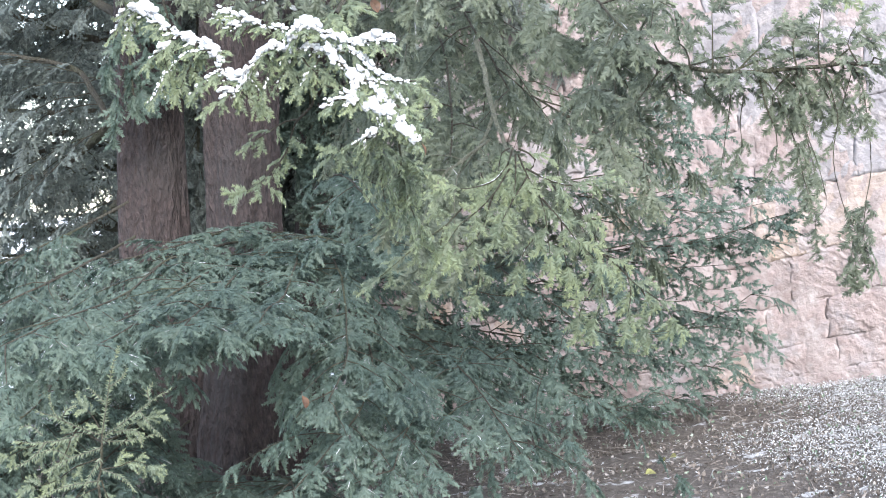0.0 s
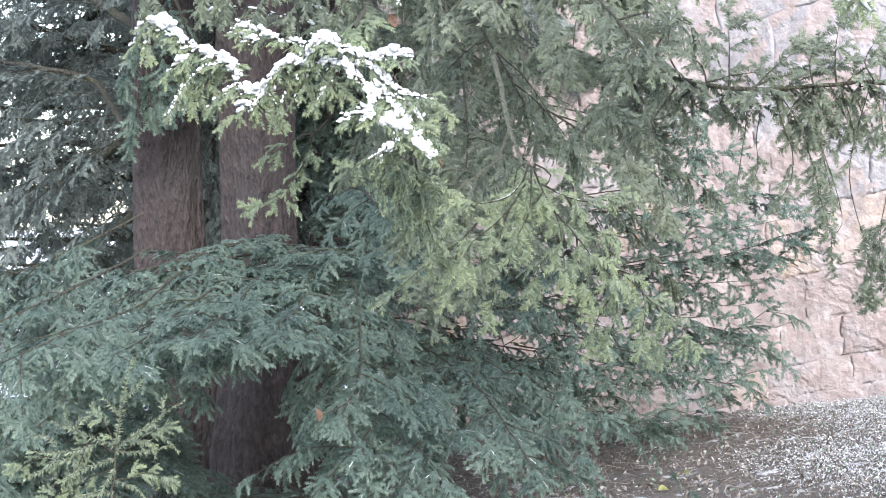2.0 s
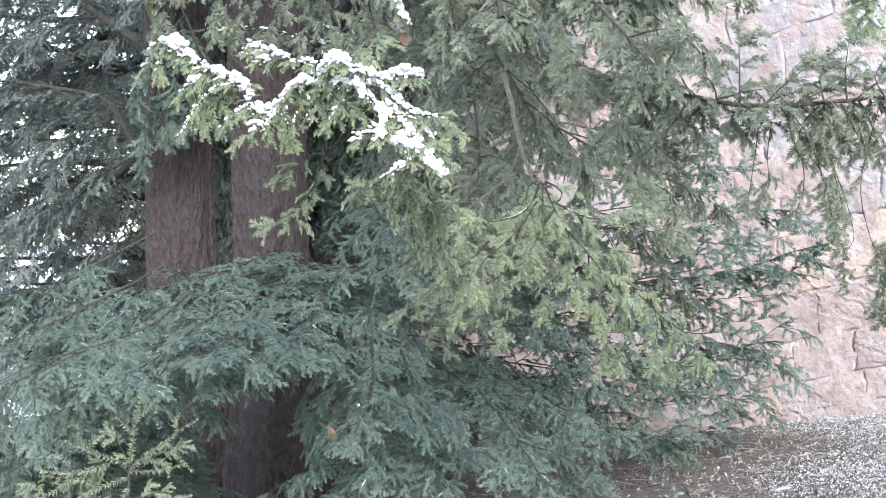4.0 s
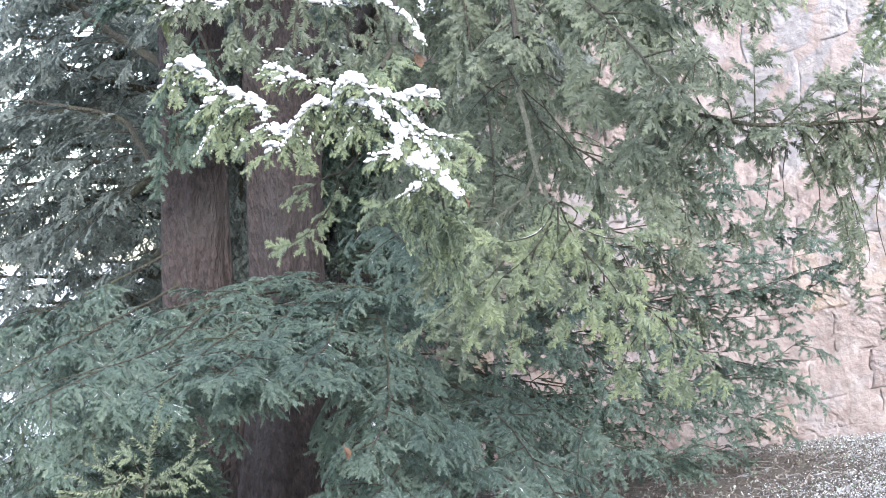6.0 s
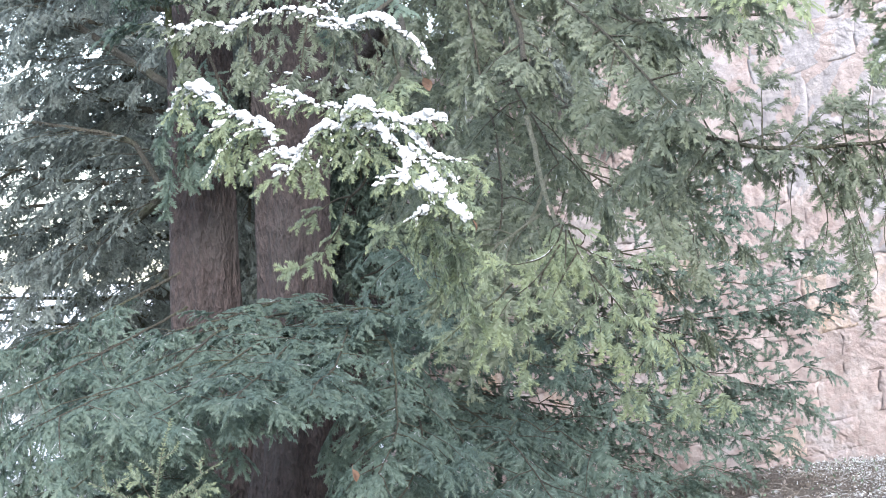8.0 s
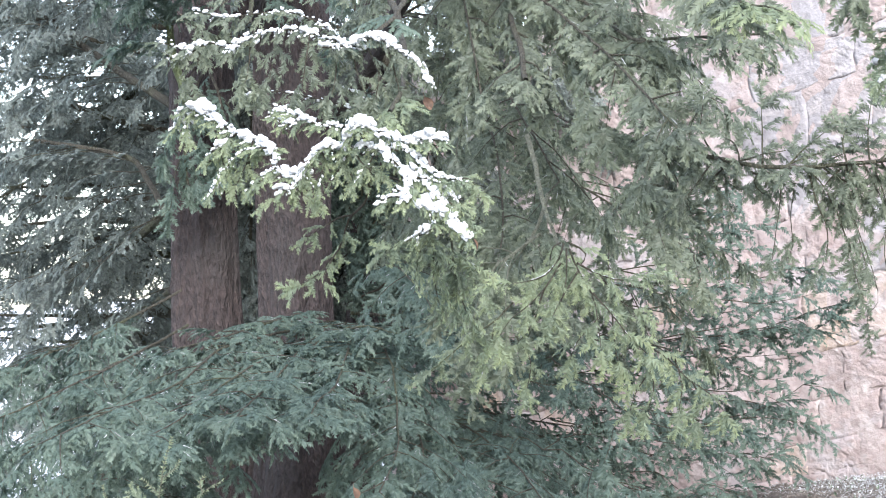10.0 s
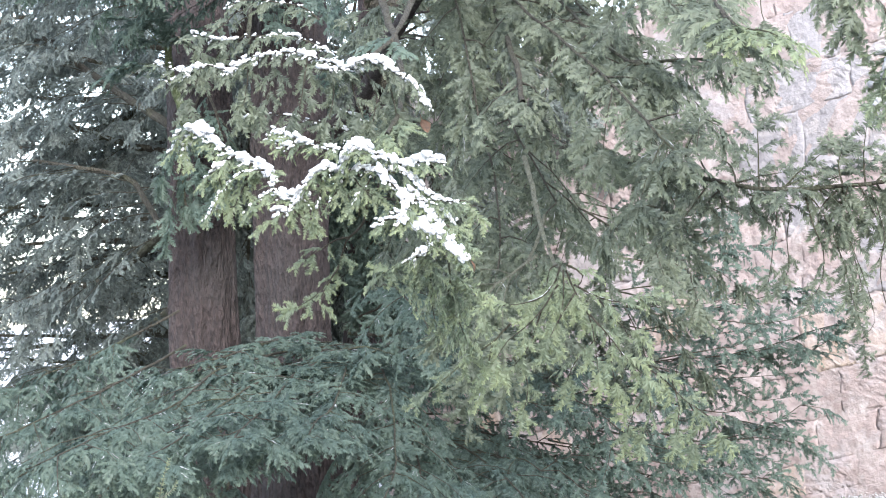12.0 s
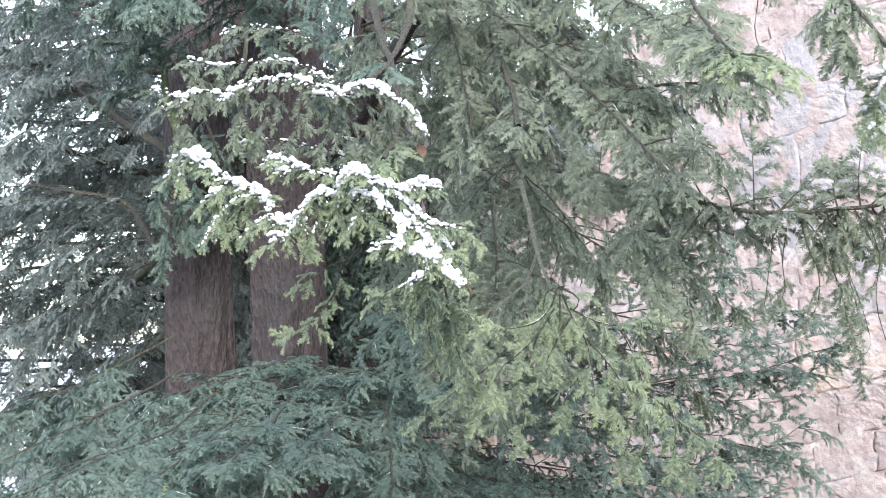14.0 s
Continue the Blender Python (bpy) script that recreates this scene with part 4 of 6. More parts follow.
bough(yew, [(-0.70, 10.28, 3.14), (0.01, 9.08, 3.22), (0.47, 8.07, 2.99), (0.78, 7.56, 2.65), (0.94, 7.05, 2.35)], 0.011, 0.004, kinds=COARSE, needles=NEEDLE_CROWN, rise=0.6, clad=0.1, side=22, start=0.35, reach=0.4, droop=0.8, size=0.14, snowiness=0.06)
bough(yew, [(-0.62, 10.41, 3.90), (-0.07, 8.10, 3.56), (0.41, 6.57, 3.02), (0.65, 5.56, 2.60), (0.71, 5.04, 2.36)], 0.011, 0.004, kinds=COARSE, needles=NEEDLE_CROWN, rise=0.6, clad=0.1, side=18, start=0.35, reach=0.24, droop=0.8, size=0.14, snowiness=0.06)
bough(yew, [(-0.64, 10.41, 3.90), (-0.25, 8.09, 3.43), (-0.08, 6.57, 2.87), (-0.02, 6.05, 2.43), (0.01, 5.84, 2.18)], 0.011, 0.004, kinds=COARSE, needles=NEEDLE_CROWN, rise=0.6, clad=0.1, side=9, start=0.35, reach=0.4, droop=0.8, size=0.14, snowiness=0.06)
bough(yew, [(0.22, 5.57, 1.77), (0.14, 5.41, 1.61), (0.02, 5.31, 1.54), (-0.05, 5.30, 1.45)], 0.008, 0.003, kinds=COARSE, needles=NEEDLE_CROWN, rise=0.6, side=8, start=0.35, reach=0.3, droop=0.8, size=0.14, snowiness=0.06, bark=STEM)
# the branch before the wall
bough(yew, [(-0.555, 10.436, 2.710), (0.031, 8.228, 2.298), (0.424, 6.221, 2.000), (0.580, 5.218, 1.878), (0.673, 4.816, 1.812), (0.761, 4.616, 1.767), (0.874, 4.516, 1.741), (0.989, 4.517, 1.729), (1.109, 4.469, 1.732), (1.238, 4.420, 1.722), (1.369, 4.421, 1.702)], 0.011, 0.006, clad=0.55, start=0.6, side=22, reach=0.08, size=0.08, kinds=SMALL, needles=NEEDLE_CROWN, every=0.45, snowiness=0.05, droop=0.5, wander=0.004)
twig(yew, [(0.819, 4.566, 1.762), (0.829, 4.569, 1.848), (0.832, 4.572, 1.928)], bare=0.05, size=0.075, gap=0.03, mat=NEEDLE_CROWN, frost=0.05)
twig(yew, [(0.883, 4.516, 1.748), (0.945, 4.519, 1.798), (1.001, 4.521, 1.838)], bare=0.05, size=0.075, gap=0.03, mat=NEEDLE_CROWN, frost=0.2)
twig(yew, [(1.109, 4.469, 1.735), (1.112, 4.472, 1.817), (1.129, 4.475, 1.900)], bare=0.05, size=0.075, gap=0.03, mat=NEEDLE_CROWN, frost=0.05)
twig(yew, [(1.142, 4.469, 1.741), (1.194, 4.471, 1.774), (1.247, 4.472, 1.790)], bare=0.05, size=0.075, gap=0.03, mat=NEEDLE_CROWN, frost=0.05)
twig(yew, [(0.761, 4.616, 1.770), (0.755, 4.618, 1.828), (0.725, 4.618, 1.852)], bare=0.05, size=0.075, gap=0.03, mat=NEEDLE_CROWN, frost=0.2)
twig(yew, [(1.044, 4.468, 1.740), (1.036, 4.470, 1.798), (1.052, 4.471, 1.834)], bare=0.05, size=0.075, gap=0.03, mat=NEEDLE_CROWN, frost=0.05)
twig(yew, [(0.989, 4.517, 1.732), (1.036, 4.516, 1.695), (1.083, 4.516, 1.662), (1.100, 4.515, 1.631)], bare=0.05, size=0.075, gap=0.03, mat=NEEDLE_CROWN, frost=0.05)
twig(yew, [(1.012, 4.468, 1.740), (1.064, 4.468, 1.736), (1.113, 4.467, 1.699)], bare=0.05, size=0.075, gap=0.03, mat=NEEDLE_CROWN, frost=0.2)
twig(yew, [(1.142, 4.469, 1.733), (1.170, 4.467, 1.678), (1.182, 4.466, 1.619)], bare=0.05, size=0.075, gap=0.03, mat=NEEDLE_CROWN, frost=0.05)
twig(yew, [(1.193, 4.419, 1.725), (1.214, 4.417, 1.659), (1.218, 4.415, 1.591)], bare=0.05, size=0.075, gap=0.03, mat=NEEDLE_CROWN, frost=0.05)
twig(yew, [(0.924, 4.517, 1.737), (0.970, 4.516, 1.697), (0.999, 4.514, 1.649)], bare=0.05, size=0.075, gap=0.03, mat=NEEDLE_CROWN, frost=0.2)
twig(yew, [(1.060, 4.468, 1.736), (1.040, 4.466, 1.684), (1.044, 4.464, 1.634)], bare=0.05, size=0.075, gap=0.03, mat=NEEDLE_CROWN, frost=0.05)
twig(yew, [(1.209, 4.419, 1.724), (1.182, 4.421, 1.791), (1.210, 4.423, 1.837)], bare=0.05, size=0.075, gap=0.03, mat=NEEDLE_CROWN, frost=0.05)
twig(yew, [(0.743, 4.716, 1.778), (0.688, 4.714, 1.735), (0.710, 4.713, 1.690)], bare=0.05, size=0.075, gap=0.03, mat=NEEDLE_CROWN, frost=0.2)
twig(yew, [(0.673, 4.816, 1.812), (0.644, 4.818, 1.885), (0.675, 4.821, 1.953)], bare=0.05, size=0.075, gap=0.03, mat=NEEDLE_CROWN, frost=0.05)
twig(yew, [(0.665, 5.017, 1.828), (0.615, 5.018, 1.887), (0.638, 5.021, 1.958)], bare=0.05, size=0.075, gap=0.03, mat=NEEDLE_CROWN, frost=0.05)
twig(yew, [(0.692, 4.716, 1.786), (0.635, 4.713, 1.721), (0.598, 4.711, 1.681)], bare=0.05, size=0.075, gap=0.03, mat=NEEDLE_CROWN, frost=0.2)
twig(yew, [(0.943, 4.516, 1.727), (0.959, 4.513, 1.635), (0.982, 4.511, 1.551), (0.969, 4.508, 1.473), (0.942, 4.506, 1.429)], bare=0.5, size=0.06, mat=NEEDLE_CROWN)
twig(yew, [(0.987, 4.495, 1.657), (1.007, 4.493, 1.598), (1.028, 4.491, 1.530), (1.039, 4.488, 1.456), (1.052, 4.485, 1.371)], bare=0.0, size=0.075, gap=0.028, mat=NEEDLE_CROWN)
twig(yew, [(1.029, 4.495, 1.662), (1.052, 4.493, 1.578), (1.068, 4.490, 1.494), (1.077, 4.488, 1.436)], bare=0.1, size=0.07, mat=NEEDLE_CROWN)
twig(yew, [(0.861, 4.516, 1.739), (0.846, 4.512, 1.636), (0.826, 4.509, 1.547), (0.811, 4.506, 1.474)], bare=0.75, size=0.05, mat=NEEDLE_CROWN, radius=0.0018)
twig(yew, [(1.124, 4.468, 1.710), (1.150, 4.464, 1.593), (1.136, 4.462, 1.534), (1.121, 4.461, 1.506)], bare=0.9, size=0.03, mat=NEEDLE_CROWN, radius=0.0018)
twig(yew, [(0.914, 4.614, 1.677), (0.896, 4.611, 1.594), (0.896, 4.608, 1.510), (0.873, 4.607, 1.475)], bare=0.55, size=0.06, mat=NEEDLE_CROWN, radius=0.0016)
twig(yew, [(1.193, 4.419, 1.725), (1.135, 4.511, 1.489), (1.164, 4.538, 1.321), (1.208, 4.569, 1.234), (1.200, 4.599, 1.128)], bare=0.66, size=0.08, mat=NEEDLE_CROWN, radius=0.0018)
twig(yew, [(1.219, 4.417, 1.642), (1.246, 4.510, 1.431), (1.222, 4.554, 1.266), (1.246, 4.601, 1.162)], bare=0.6, size=0.08, mat=NEEDLE_CROWN, radius=0.0018)
twig(yew, [(1.037, 4.465, 1.643), (1.109, 4.506, 1.359), (1.085, 4.553, 1.286), (1.095, 4.600, 1.204)], bare=0.75, size=0.05, mat=NEEDLE_CROWN, radius=0.0014)
twig(yew, [(0.744, 4.616, 1.775), (0.830, 4.617, 1.793), (0.902, 4.619, 1.799)], bare=0.05, size=0.075, gap=0.04, mat=NEEDLE_CROWN, frost=0.1)
twig(yew, [(0.777, 4.615, 1.755), (0.841, 4.615, 1.716), (0.927, 4.615, 1.696)], bare=0.05, size=0.075, gap=0.04, mat=NEEDLE_CROWN, frost=0.1)
twig(yew, [(0.875, 4.516, 1.749), (0.929, 4.518, 1.766), (0.993, 4.519, 1.778)], bare=0.05, size=0.075, gap=0.04, mat=NEEDLE_CROWN, frost=0.1)
twig(yew, [(0.702, 4.716, 1.802), (0.669, 4.719, 1.888), (0.682, 4.722, 1.968)], bare=0.05, size=0.075, gap=0.04, mat=NEEDLE_CROWN, frost=0.1)
twig(yew, [(0.713, 4.716, 1.784), (0.742, 4.714, 1.717), (0.780, 4.714, 1.696)], bare=0.05, size=0.075, gap=0.04, mat=NEEDLE_CROWN, frost=0.1)
twig(yew, [(1.038, 4.517, 1.725), (0.989, 4.515, 1.682), (0.975, 4.514, 1.637)], bare=0.05, size=0.075, gap=0.04, mat=NEEDLE_CROWN, frost=0.1)
twig(yew, [(1.092, 4.468, 1.728), (1.120, 4.467, 1.669), (1.136, 4.465, 1.619)], bare=0.05, size=0.075, gap=0.04, mat=NEEDLE_CROWN, frost=0.1)
twig(yew, [(0.648, 5.017, 1.847), (0.589, 5.015, 1.797), (0.569, 5.012, 1.725)], bare=0.05, size=0.075, gap=0.04, mat=NEEDLE_CROWN, frost=0.1)
twig(yew, [(0.625, 5.118, 1.867), (0.574, 5.120, 1.936), (0.600, 5.123, 2.027)], bare=0.05, size=0.075, gap=0.04, mat=NEEDLE_CROWN, frost=0.1)
twig(yew, [(0.580, 5.218, 1.878), (0.520, 5.216, 1.835), (0.494, 5.212, 1.751)], bare=0.05, size=0.075, gap=0.04, mat=NEEDLE_CROWN, frost=0.1)
twig(yew, [(0.957, 4.517, 1.738), (1.025, 4.519, 1.762), (1.075, 4.520, 1.778)], bare=0.05, size=0.075, gap=0.04, mat=NEEDLE_CROWN, frost=0.1)
twig(yew, [(0.818, 4.566, 1.752), (0.790, 4.564, 1.709), (0.812, 4.563, 1.674)], bare=0.05, size=0.075, gap=0.04, mat=NEEDLE_CROWN, frost=0.1)
# stiff twigs that stand out before the wall
twig(yew, [(0.473, 8.020, 1.936), (0.869, 7.720, 1.803), (0.969, 7.621, 1.794), (1.074, 7.620, 1.712)], bare=0.3, size=0.115, gap=0.06, mat=NEEDLE_OLD, frost=0.08, stiff=1, radius=0.005)
twig(yew, [(0.481, 8.011, 1.671), (0.890, 7.717, 1.702), (1.023, 7.618, 1.685), (1.166, 7.618, 1.643)], bare=0.3, size=0.115, gap=0.06, mat=NEEDLE_OLD, frost=0.08, stiff=1, radius=0.005)
twig(yew, [(0.699, 8.026, 2.021), (1.087, 7.726, 1.884), (1.128, 7.621, 1.741), (1.184, 7.618, 1.625)], bare=0.3, size=0.115, gap=0.06, mat=NEEDLE_OLD, frost=0.08, stiff=1, radius=0.005)
twig(yew, [(0.872, 8.020, 1.787), (1.266, 7.725, 1.814), (1.174, 7.619, 1.654), (1.105, 7.615, 1.570)], bare=0.3, size=0.115, gap=0.06, mat=NEEDLE_OLD, frost=0.08, stiff=1, radius=0.005)
twig(yew, [(0.453, 8.012, 1.688), (0.851, 7.712, 1.564), (0.964, 7.613, 1.551), (1.082, 7.611, 1.461)], bare=0.3, size=0.115, gap=0.06, mat=NEEDLE_OLD, frost=0.08, stiff=1, radius=0.005)
twig(yew, [(0.492, 8.003, 1.436), (0.900, 7.709, 1.475), (1.072, 7.612, 1.503), (1.253, 7.614, 1.503)], bare=0.3, size=0.115, gap=0.06, mat=NEEDLE_OLD, frost=0.08, stiff=1, radius=0.005)
twig(yew, [(0.554, 8.005, 1.475), (0.947, 7.706, 1.359), (1.145, 7.609, 1.368), (1.356, 7.612, 1.397)], bare=0.3, size=0.115, gap=0.06, mat=NEEDLE_OLD, frost=0.08, stiff=1, radius=0.005)
twig(yew, [(0.622, 7.997, 1.220), (1.025, 7.704, 1.268), (1.315, 7.606, 1.232), (1.625, 7.611, 1.265)], bare=0.3, size=0.115, gap=0.06, mat=NEEDLE_OLD, frost=0.08, stiff=1, radius=0.005)
twig(yew, [(0.641, 9.000, 1.272), (1.088, 8.701, 1.147), (1.344, 8.604, 1.158), (1.606, 8.605, 1.078)], bare=0.3, size=0.115, gap=0.06, mat=NEEDLE_OLD, frost=0.08, stiff=1, radius=0.005)
twig(yew, [(0.584, 8.989, 0.963), (1.046, 8.696, 1.023), (1.333, 8.599, 1.021), (1.630, 8.602, 0.981)], bare=0.3, size=0.115, gap=0.06, mat=NEEDLE_OLD, frost=0.08, stiff=1, radius=0.005)
twig(yew, [(0.721, 8.993, 1.034), (1.166, 8.694, 0.918), (1.395, 8.596, 0.901), (1.639, 8.599, 0.902)], bare=0.3, size=0.115, gap=0.06, mat=NEEDLE_OLD, frost=0.08, stiff=1, radius=0.005)
twig(yew, [(0.801, 8.985, 0.781), (1.256, 8.693, 0.847), (1.424, 8.592, 0.775), (1.614, 8.594, 0.778)], bare=0.3, size=0.115, gap=0.06, mat=NEEDLE_OLD, frost=0.08, stiff=1, radius=0.005)
twig(yew, [(0.739, 8.986, 0.835), (1.182, 8.688, 0.725), (1.372, 8.589, 0.715), (1.569, 8.588, 0.608)], bare=0.3, size=0.115, gap=0.06, mat=NEEDLE_OLD, frost=0.08, stiff=1, radius=0.005)
twig(yew, [(0.876, 8.976, 0.478), (1.329, 8.683, 0.554), (1.501, 8.585, 0.547), (1.687, 8.586, 0.498)], bare=0.3, size=0.115, gap=0.06, mat=NEEDLE_OLD, frost=0.08, stiff=1, radius=0.005)
twig(yew, [(0.756, 8.980, 0.636), (1.199, 8.681, 0.532), (1.384, 8.581, 0.460), (1.585, 8.581, 0.402)], bare=0.3, size=0.115, gap=0.06, mat=NEEDLE_OLD, frost=0.08, stiff=1, radius=0.005)
twig(yew, [(0.540, 8.969, 0.405), (1.004, 8.677, 0.484), (1.235, 8.576, 0.372), (1.484, 8.578, 0.331)], bare=0.3, size=0.115, gap=0.06, mat=NEEDLE_OLD, frost=0.08, stiff=1, radius=0.005)
twig(yew, [(0.478, 8.970, 0.460), (0.931, 8.672, 0.362), (1.092, 8.574, 0.351), (1.256, 8.572, 0.238)], bare=0.3, size=0.115, gap=0.06, mat=NEEDLE_OLD, frost=0.08, stiff=1, radius=0.005)
twig(yew, [(0.386, 8.972, 0.549), (0.855, 8.680, 0.623), (1.093, 8.581, 0.566), (1.337, 8.581, 0.468)], bare=0.3, size=0.115, gap=0.06, mat=NEEDLE_OLD, frost=0.08, stiff=1, radius=0.005)
twig(yew, [(0.259, 8.973, 0.609), (0.719, 8.675, 0.506), (0.926, 8.575, 0.457), (1.144, 8.577, 0.421)], bare=0.3, size=0.115, gap=0.06, mat=NEEDLE_OLD, frost=0.08, stiff=1, radius=0.005)
twig(yew, [(0.295, 8.960, 0.227), (0.767, 8.668, 0.311), (0.938, 8.566, 0.199), (1.123, 8.567, 0.154)], bare=0.3, size=0.115, gap=0.06, mat=NEEDLE_OLD, frost=0.08, stiff=1, radius=0.005)
twig(yew, [(-0.009, 8.968, 0.564), (0.460, 8.670, 0.463), (0.674, 8.572, 0.454), (0.886, 8.571, 0.346)], bare=0.3, size=0.115, gap=0.06, mat=NEEDLE_OLD, frost=0.08, stiff=1, radius=0.005)
twig(yew, [(0.027, 8.955, 0.182), (0.508, 8.664, 0.268), (0.780, 8.565, 0.197), (1.055, 8.564, 0.081)], bare=0.3, size=0.115, gap=0.06, mat=NEEDLE_OLD, frost=0.08, stiff=1, radius=0.005)
twig(yew, [(0.574, 8.015, 1.737), (0.967, 7.715, 1.611), (1.141, 7.616, 1.591), (1.330, 7.619, 1.594)], bare=0.3, size=0.115, gap=0.06, mat=NEEDLE_OLD, frost=0.08, stiff=1, radius=0.005)
twig(yew, [(0.669, 7.993, 1.070), (1.070, 7.699, 1.123), (1.183, 7.601, 1.138), (1.314, 7.605, 1.219)], bare=0.3, size=0.115, gap=0.06, mat=NEEDLE_OLD, frost=0.08, stiff=1, radius=0.005)
twig(yew, [(0.247, 8.982, 0.874), (0.707, 8.683, 0.762), (0.982, 8.586, 0.761), (1.258, 8.586, 0.664)], bare=0.3, size=0.115, gap=0.06, mat=NEEDLE_OLD, frost=0.08, stiff=1, radius=0.005)
# higher branches before the wall
bough(yew, [(-0.60, 10.53, 4.38), (0.19, 7.58, 3.19), (0.52, 5.64, 2.36), (0.71, 5.24, 2.25), (0.94, 5.04, 2.21)], 0.015, 0.005, start=0.75, side=9, reach=0.2, size=0.15, kinds=FINE, needles=NEEDLE_CROWN, every=0.3, snowiness=0.05, droop=0.5)
bough(yew, [(-0.42, 10.55, 4.75), (0.44, 6.59, 3.37), (0.57, 4.25, 2.44), (0.57, 3.64, 2.19), (0.57, 3.38, 2.08)], 0.012, 0.004, start=0.9, side=0, size=0.15, kinds=FINE, needles=NEEDLE_CROWN)
bough(yew, [(0.57, 3.48, 2.13), (0.58, 3.33, 2.06), (0.62, 3.28, 2.04), (0.65, 3.23, 2.01)], 0.0042, 0.0012, kinds=FINE, needles=NEEDLE_NEW, side=0, start=0.08, every=0.26, size=0.11, snowiness=0.2, droop=0.4)
bough(yew, [(0.56, 3.74, 2.24), (0.55, 3.63, 2.15), (0.56, 3.63, 2.10)], 0.0042, 0.0012, kinds=FINE, needles=NEEDLE_CROWN, side=0, start=0.08, every=0.26, size=0.11, snowiness=0.0, droop=0.9)
bough(yew, [(-0.22, 10.56, 4.88), (0.64, 6.09, 3.38), (0.85, 4.05, 2.51), (0.94, 3.64, 2.19), (0.99, 3.53, 2.04)], 0.013, 0.004, start=0.85, side=2, reach=0.15, size=0.12, kinds=FINE, needles=NEEDLE_CROWN)
bough(yew, [(1.03, 3.53, 2.06), (0.98, 3.53, 2.01), (0.95, 3.53, 1.96), (0.94, 3.52, 1.91)], 0.0042, 0.0012, kinds=FINE, needles=NEEDLE_NEW, side=0, start=0.08, every=0.26, size=0.1, snowiness=0.8)
bough(yew, [(0.83, 4.05, 2.52), (0.76, 3.84, 2.30), (0.73, 3.79, 2.18), (0.73, 3.78, 2.13)], 0.0022, 0.0012, kinds=FINE, needles=NEEDLE_CROWN, side=0, start=0.97, every=0.26, size=0.1, snowiness=0.0)
bough(yew, [(0.93, 3.74, 2.26), (0.89, 3.64, 2.16), (0.90, 3.63, 2.11)], 0.0042, 0.0012, kinds=FINE, needles=NEEDLE_CROWN, side=0, start=0.08, every=0.26, size=0.13, snowiness=0.0, droop=0.8)
# low branches sweeping out to the wall
bough(yew, [(-0.93, 10.09, 1.22), (0.02, 9.36, 1.06), (0.82, 8.82, 1.04), (1.44, 8.62, 1.07), (1.84, 8.40, 1.16)], 0.008, 0.0022, kinds=SPIKY, start=0.25, reach=0.27, droop=0.12, size=0.135, snowiness=0.03, every=0.6, clad=0.35, rise=0.6, wander=0.011, side=19)
bough(yew, [(-0.92, 10.10, 1.36), (-0.08, 9.30, 1.53), (0.55, 8.75, 1.32), (1.12, 8.29, 1.28), (1.68, 8.31, 1.37)], 0.008, 0.0022, kinds=SPIKY, start=0.25, reach=0.27, droop=0.12, size=0.135, snowiness=0.03, every=0.6, clad=0.35, rise=0.6, wander=0.011, side=17)
bough(yew, [(-0.94, 10.09, 1.11), (0.07, 9.21, 0.90), (0.82, 8.91, 0.87), (1.34, 8.61, 1.03), (1.75, 8.59, 1.02)], 0.008, 0.0022, kinds=SPIKY, start=0.25, reach=0.27, droop=0.12, size=0.135, snowiness=0.03, every=0.6, clad=0.35, rise=0.6, wander=0.011, side=19)
bough(yew, [(-0.96, 10.08, 0.85), (0.16, 9.60, 0.67), (0.97, 9.07, 0.55), (1.37, 8.86, 0.56), (1.73, 8.98, 0.69)], 0.008, 0.0022, kinds=SPIKY, start=0.25, reach=0.27, droop=0.12, size=0.135, snowiness=0.03, every=0.6, clad=0.35, rise=0.6, wander=0.011, side=17)
bough(yew, [(-0.97, 10.07, 0.70), (0.25, 9.45, 0.48), (1.10, 9.58, 0.56), (1.51, 9.29, 0.51), (1.77, 9.37, 0.43)], 0.008, 0.0022, kinds=SPIKY, start=0.25, reach=0.27, droop=0.12, size=0.135, snowiness=0.03, every=0.6, clad=0.35, rise=0.6, wander=0.011, side=19)
bough(yew, [(-0.99, 10.06, 0.56), (0.23, 9.67, 0.22), (1.02, 9.60, 0.34), (1.45, 9.51, 0.25), (1.69, 9.46, 0.19)], 0.008, 0.0022, kinds=SPIKY, start=0.25, reach=0.27, droop=0.12, size=0.135, snowiness=0.03, every=0.6, clad=0.35, rise=0.6, wander=0.011, side=17)
bough(yew, [(-1.00, 10.06, 0.41), (0.17, 9.69, 0.29), (0.83, 9.69, 0.06), (1.15, 9.49, 0.01), (1.47, 9.75, 0.01)], 0.008, 0.0022, kinds=SPIKY, start=0.25, reach=0.27, droop=0.12, size=0.135, snowiness=0.03, every=0.6, clad=0.35, rise=0.6, wander=0.011, side=16)
bough(yew, [(-1.07, 9.57, 0.75), (-0.32, 8.07, 0.78), (0.10, 7.04, 0.74), (0.34, 6.69, 0.62), (0.53, 6.46, 0.54)], 0.008, 0.0022, kinds=SPIKY, start=0.25, reach=0.55, droop=0.6, size=0.135, snowiness=0.03, every=0.6, clad=0.35, rise=0.6, wander=0.011, side=10)
bough(yew, [(-1.04, 9.58, 1.03), (-0.22, 8.35, 1.18), (0.27, 7.33, 1.03), (0.60, 6.77, 0.79), (0.90, 6.58, 0.77)], 0.008, 0.0022, kinds=SPIKY, start=0.25, reach=0.4, droop=0.6, size=0.135, snowiness=0.03, every=0.6, clad=0.35, rise=0.6, wander=0.011, side=10)
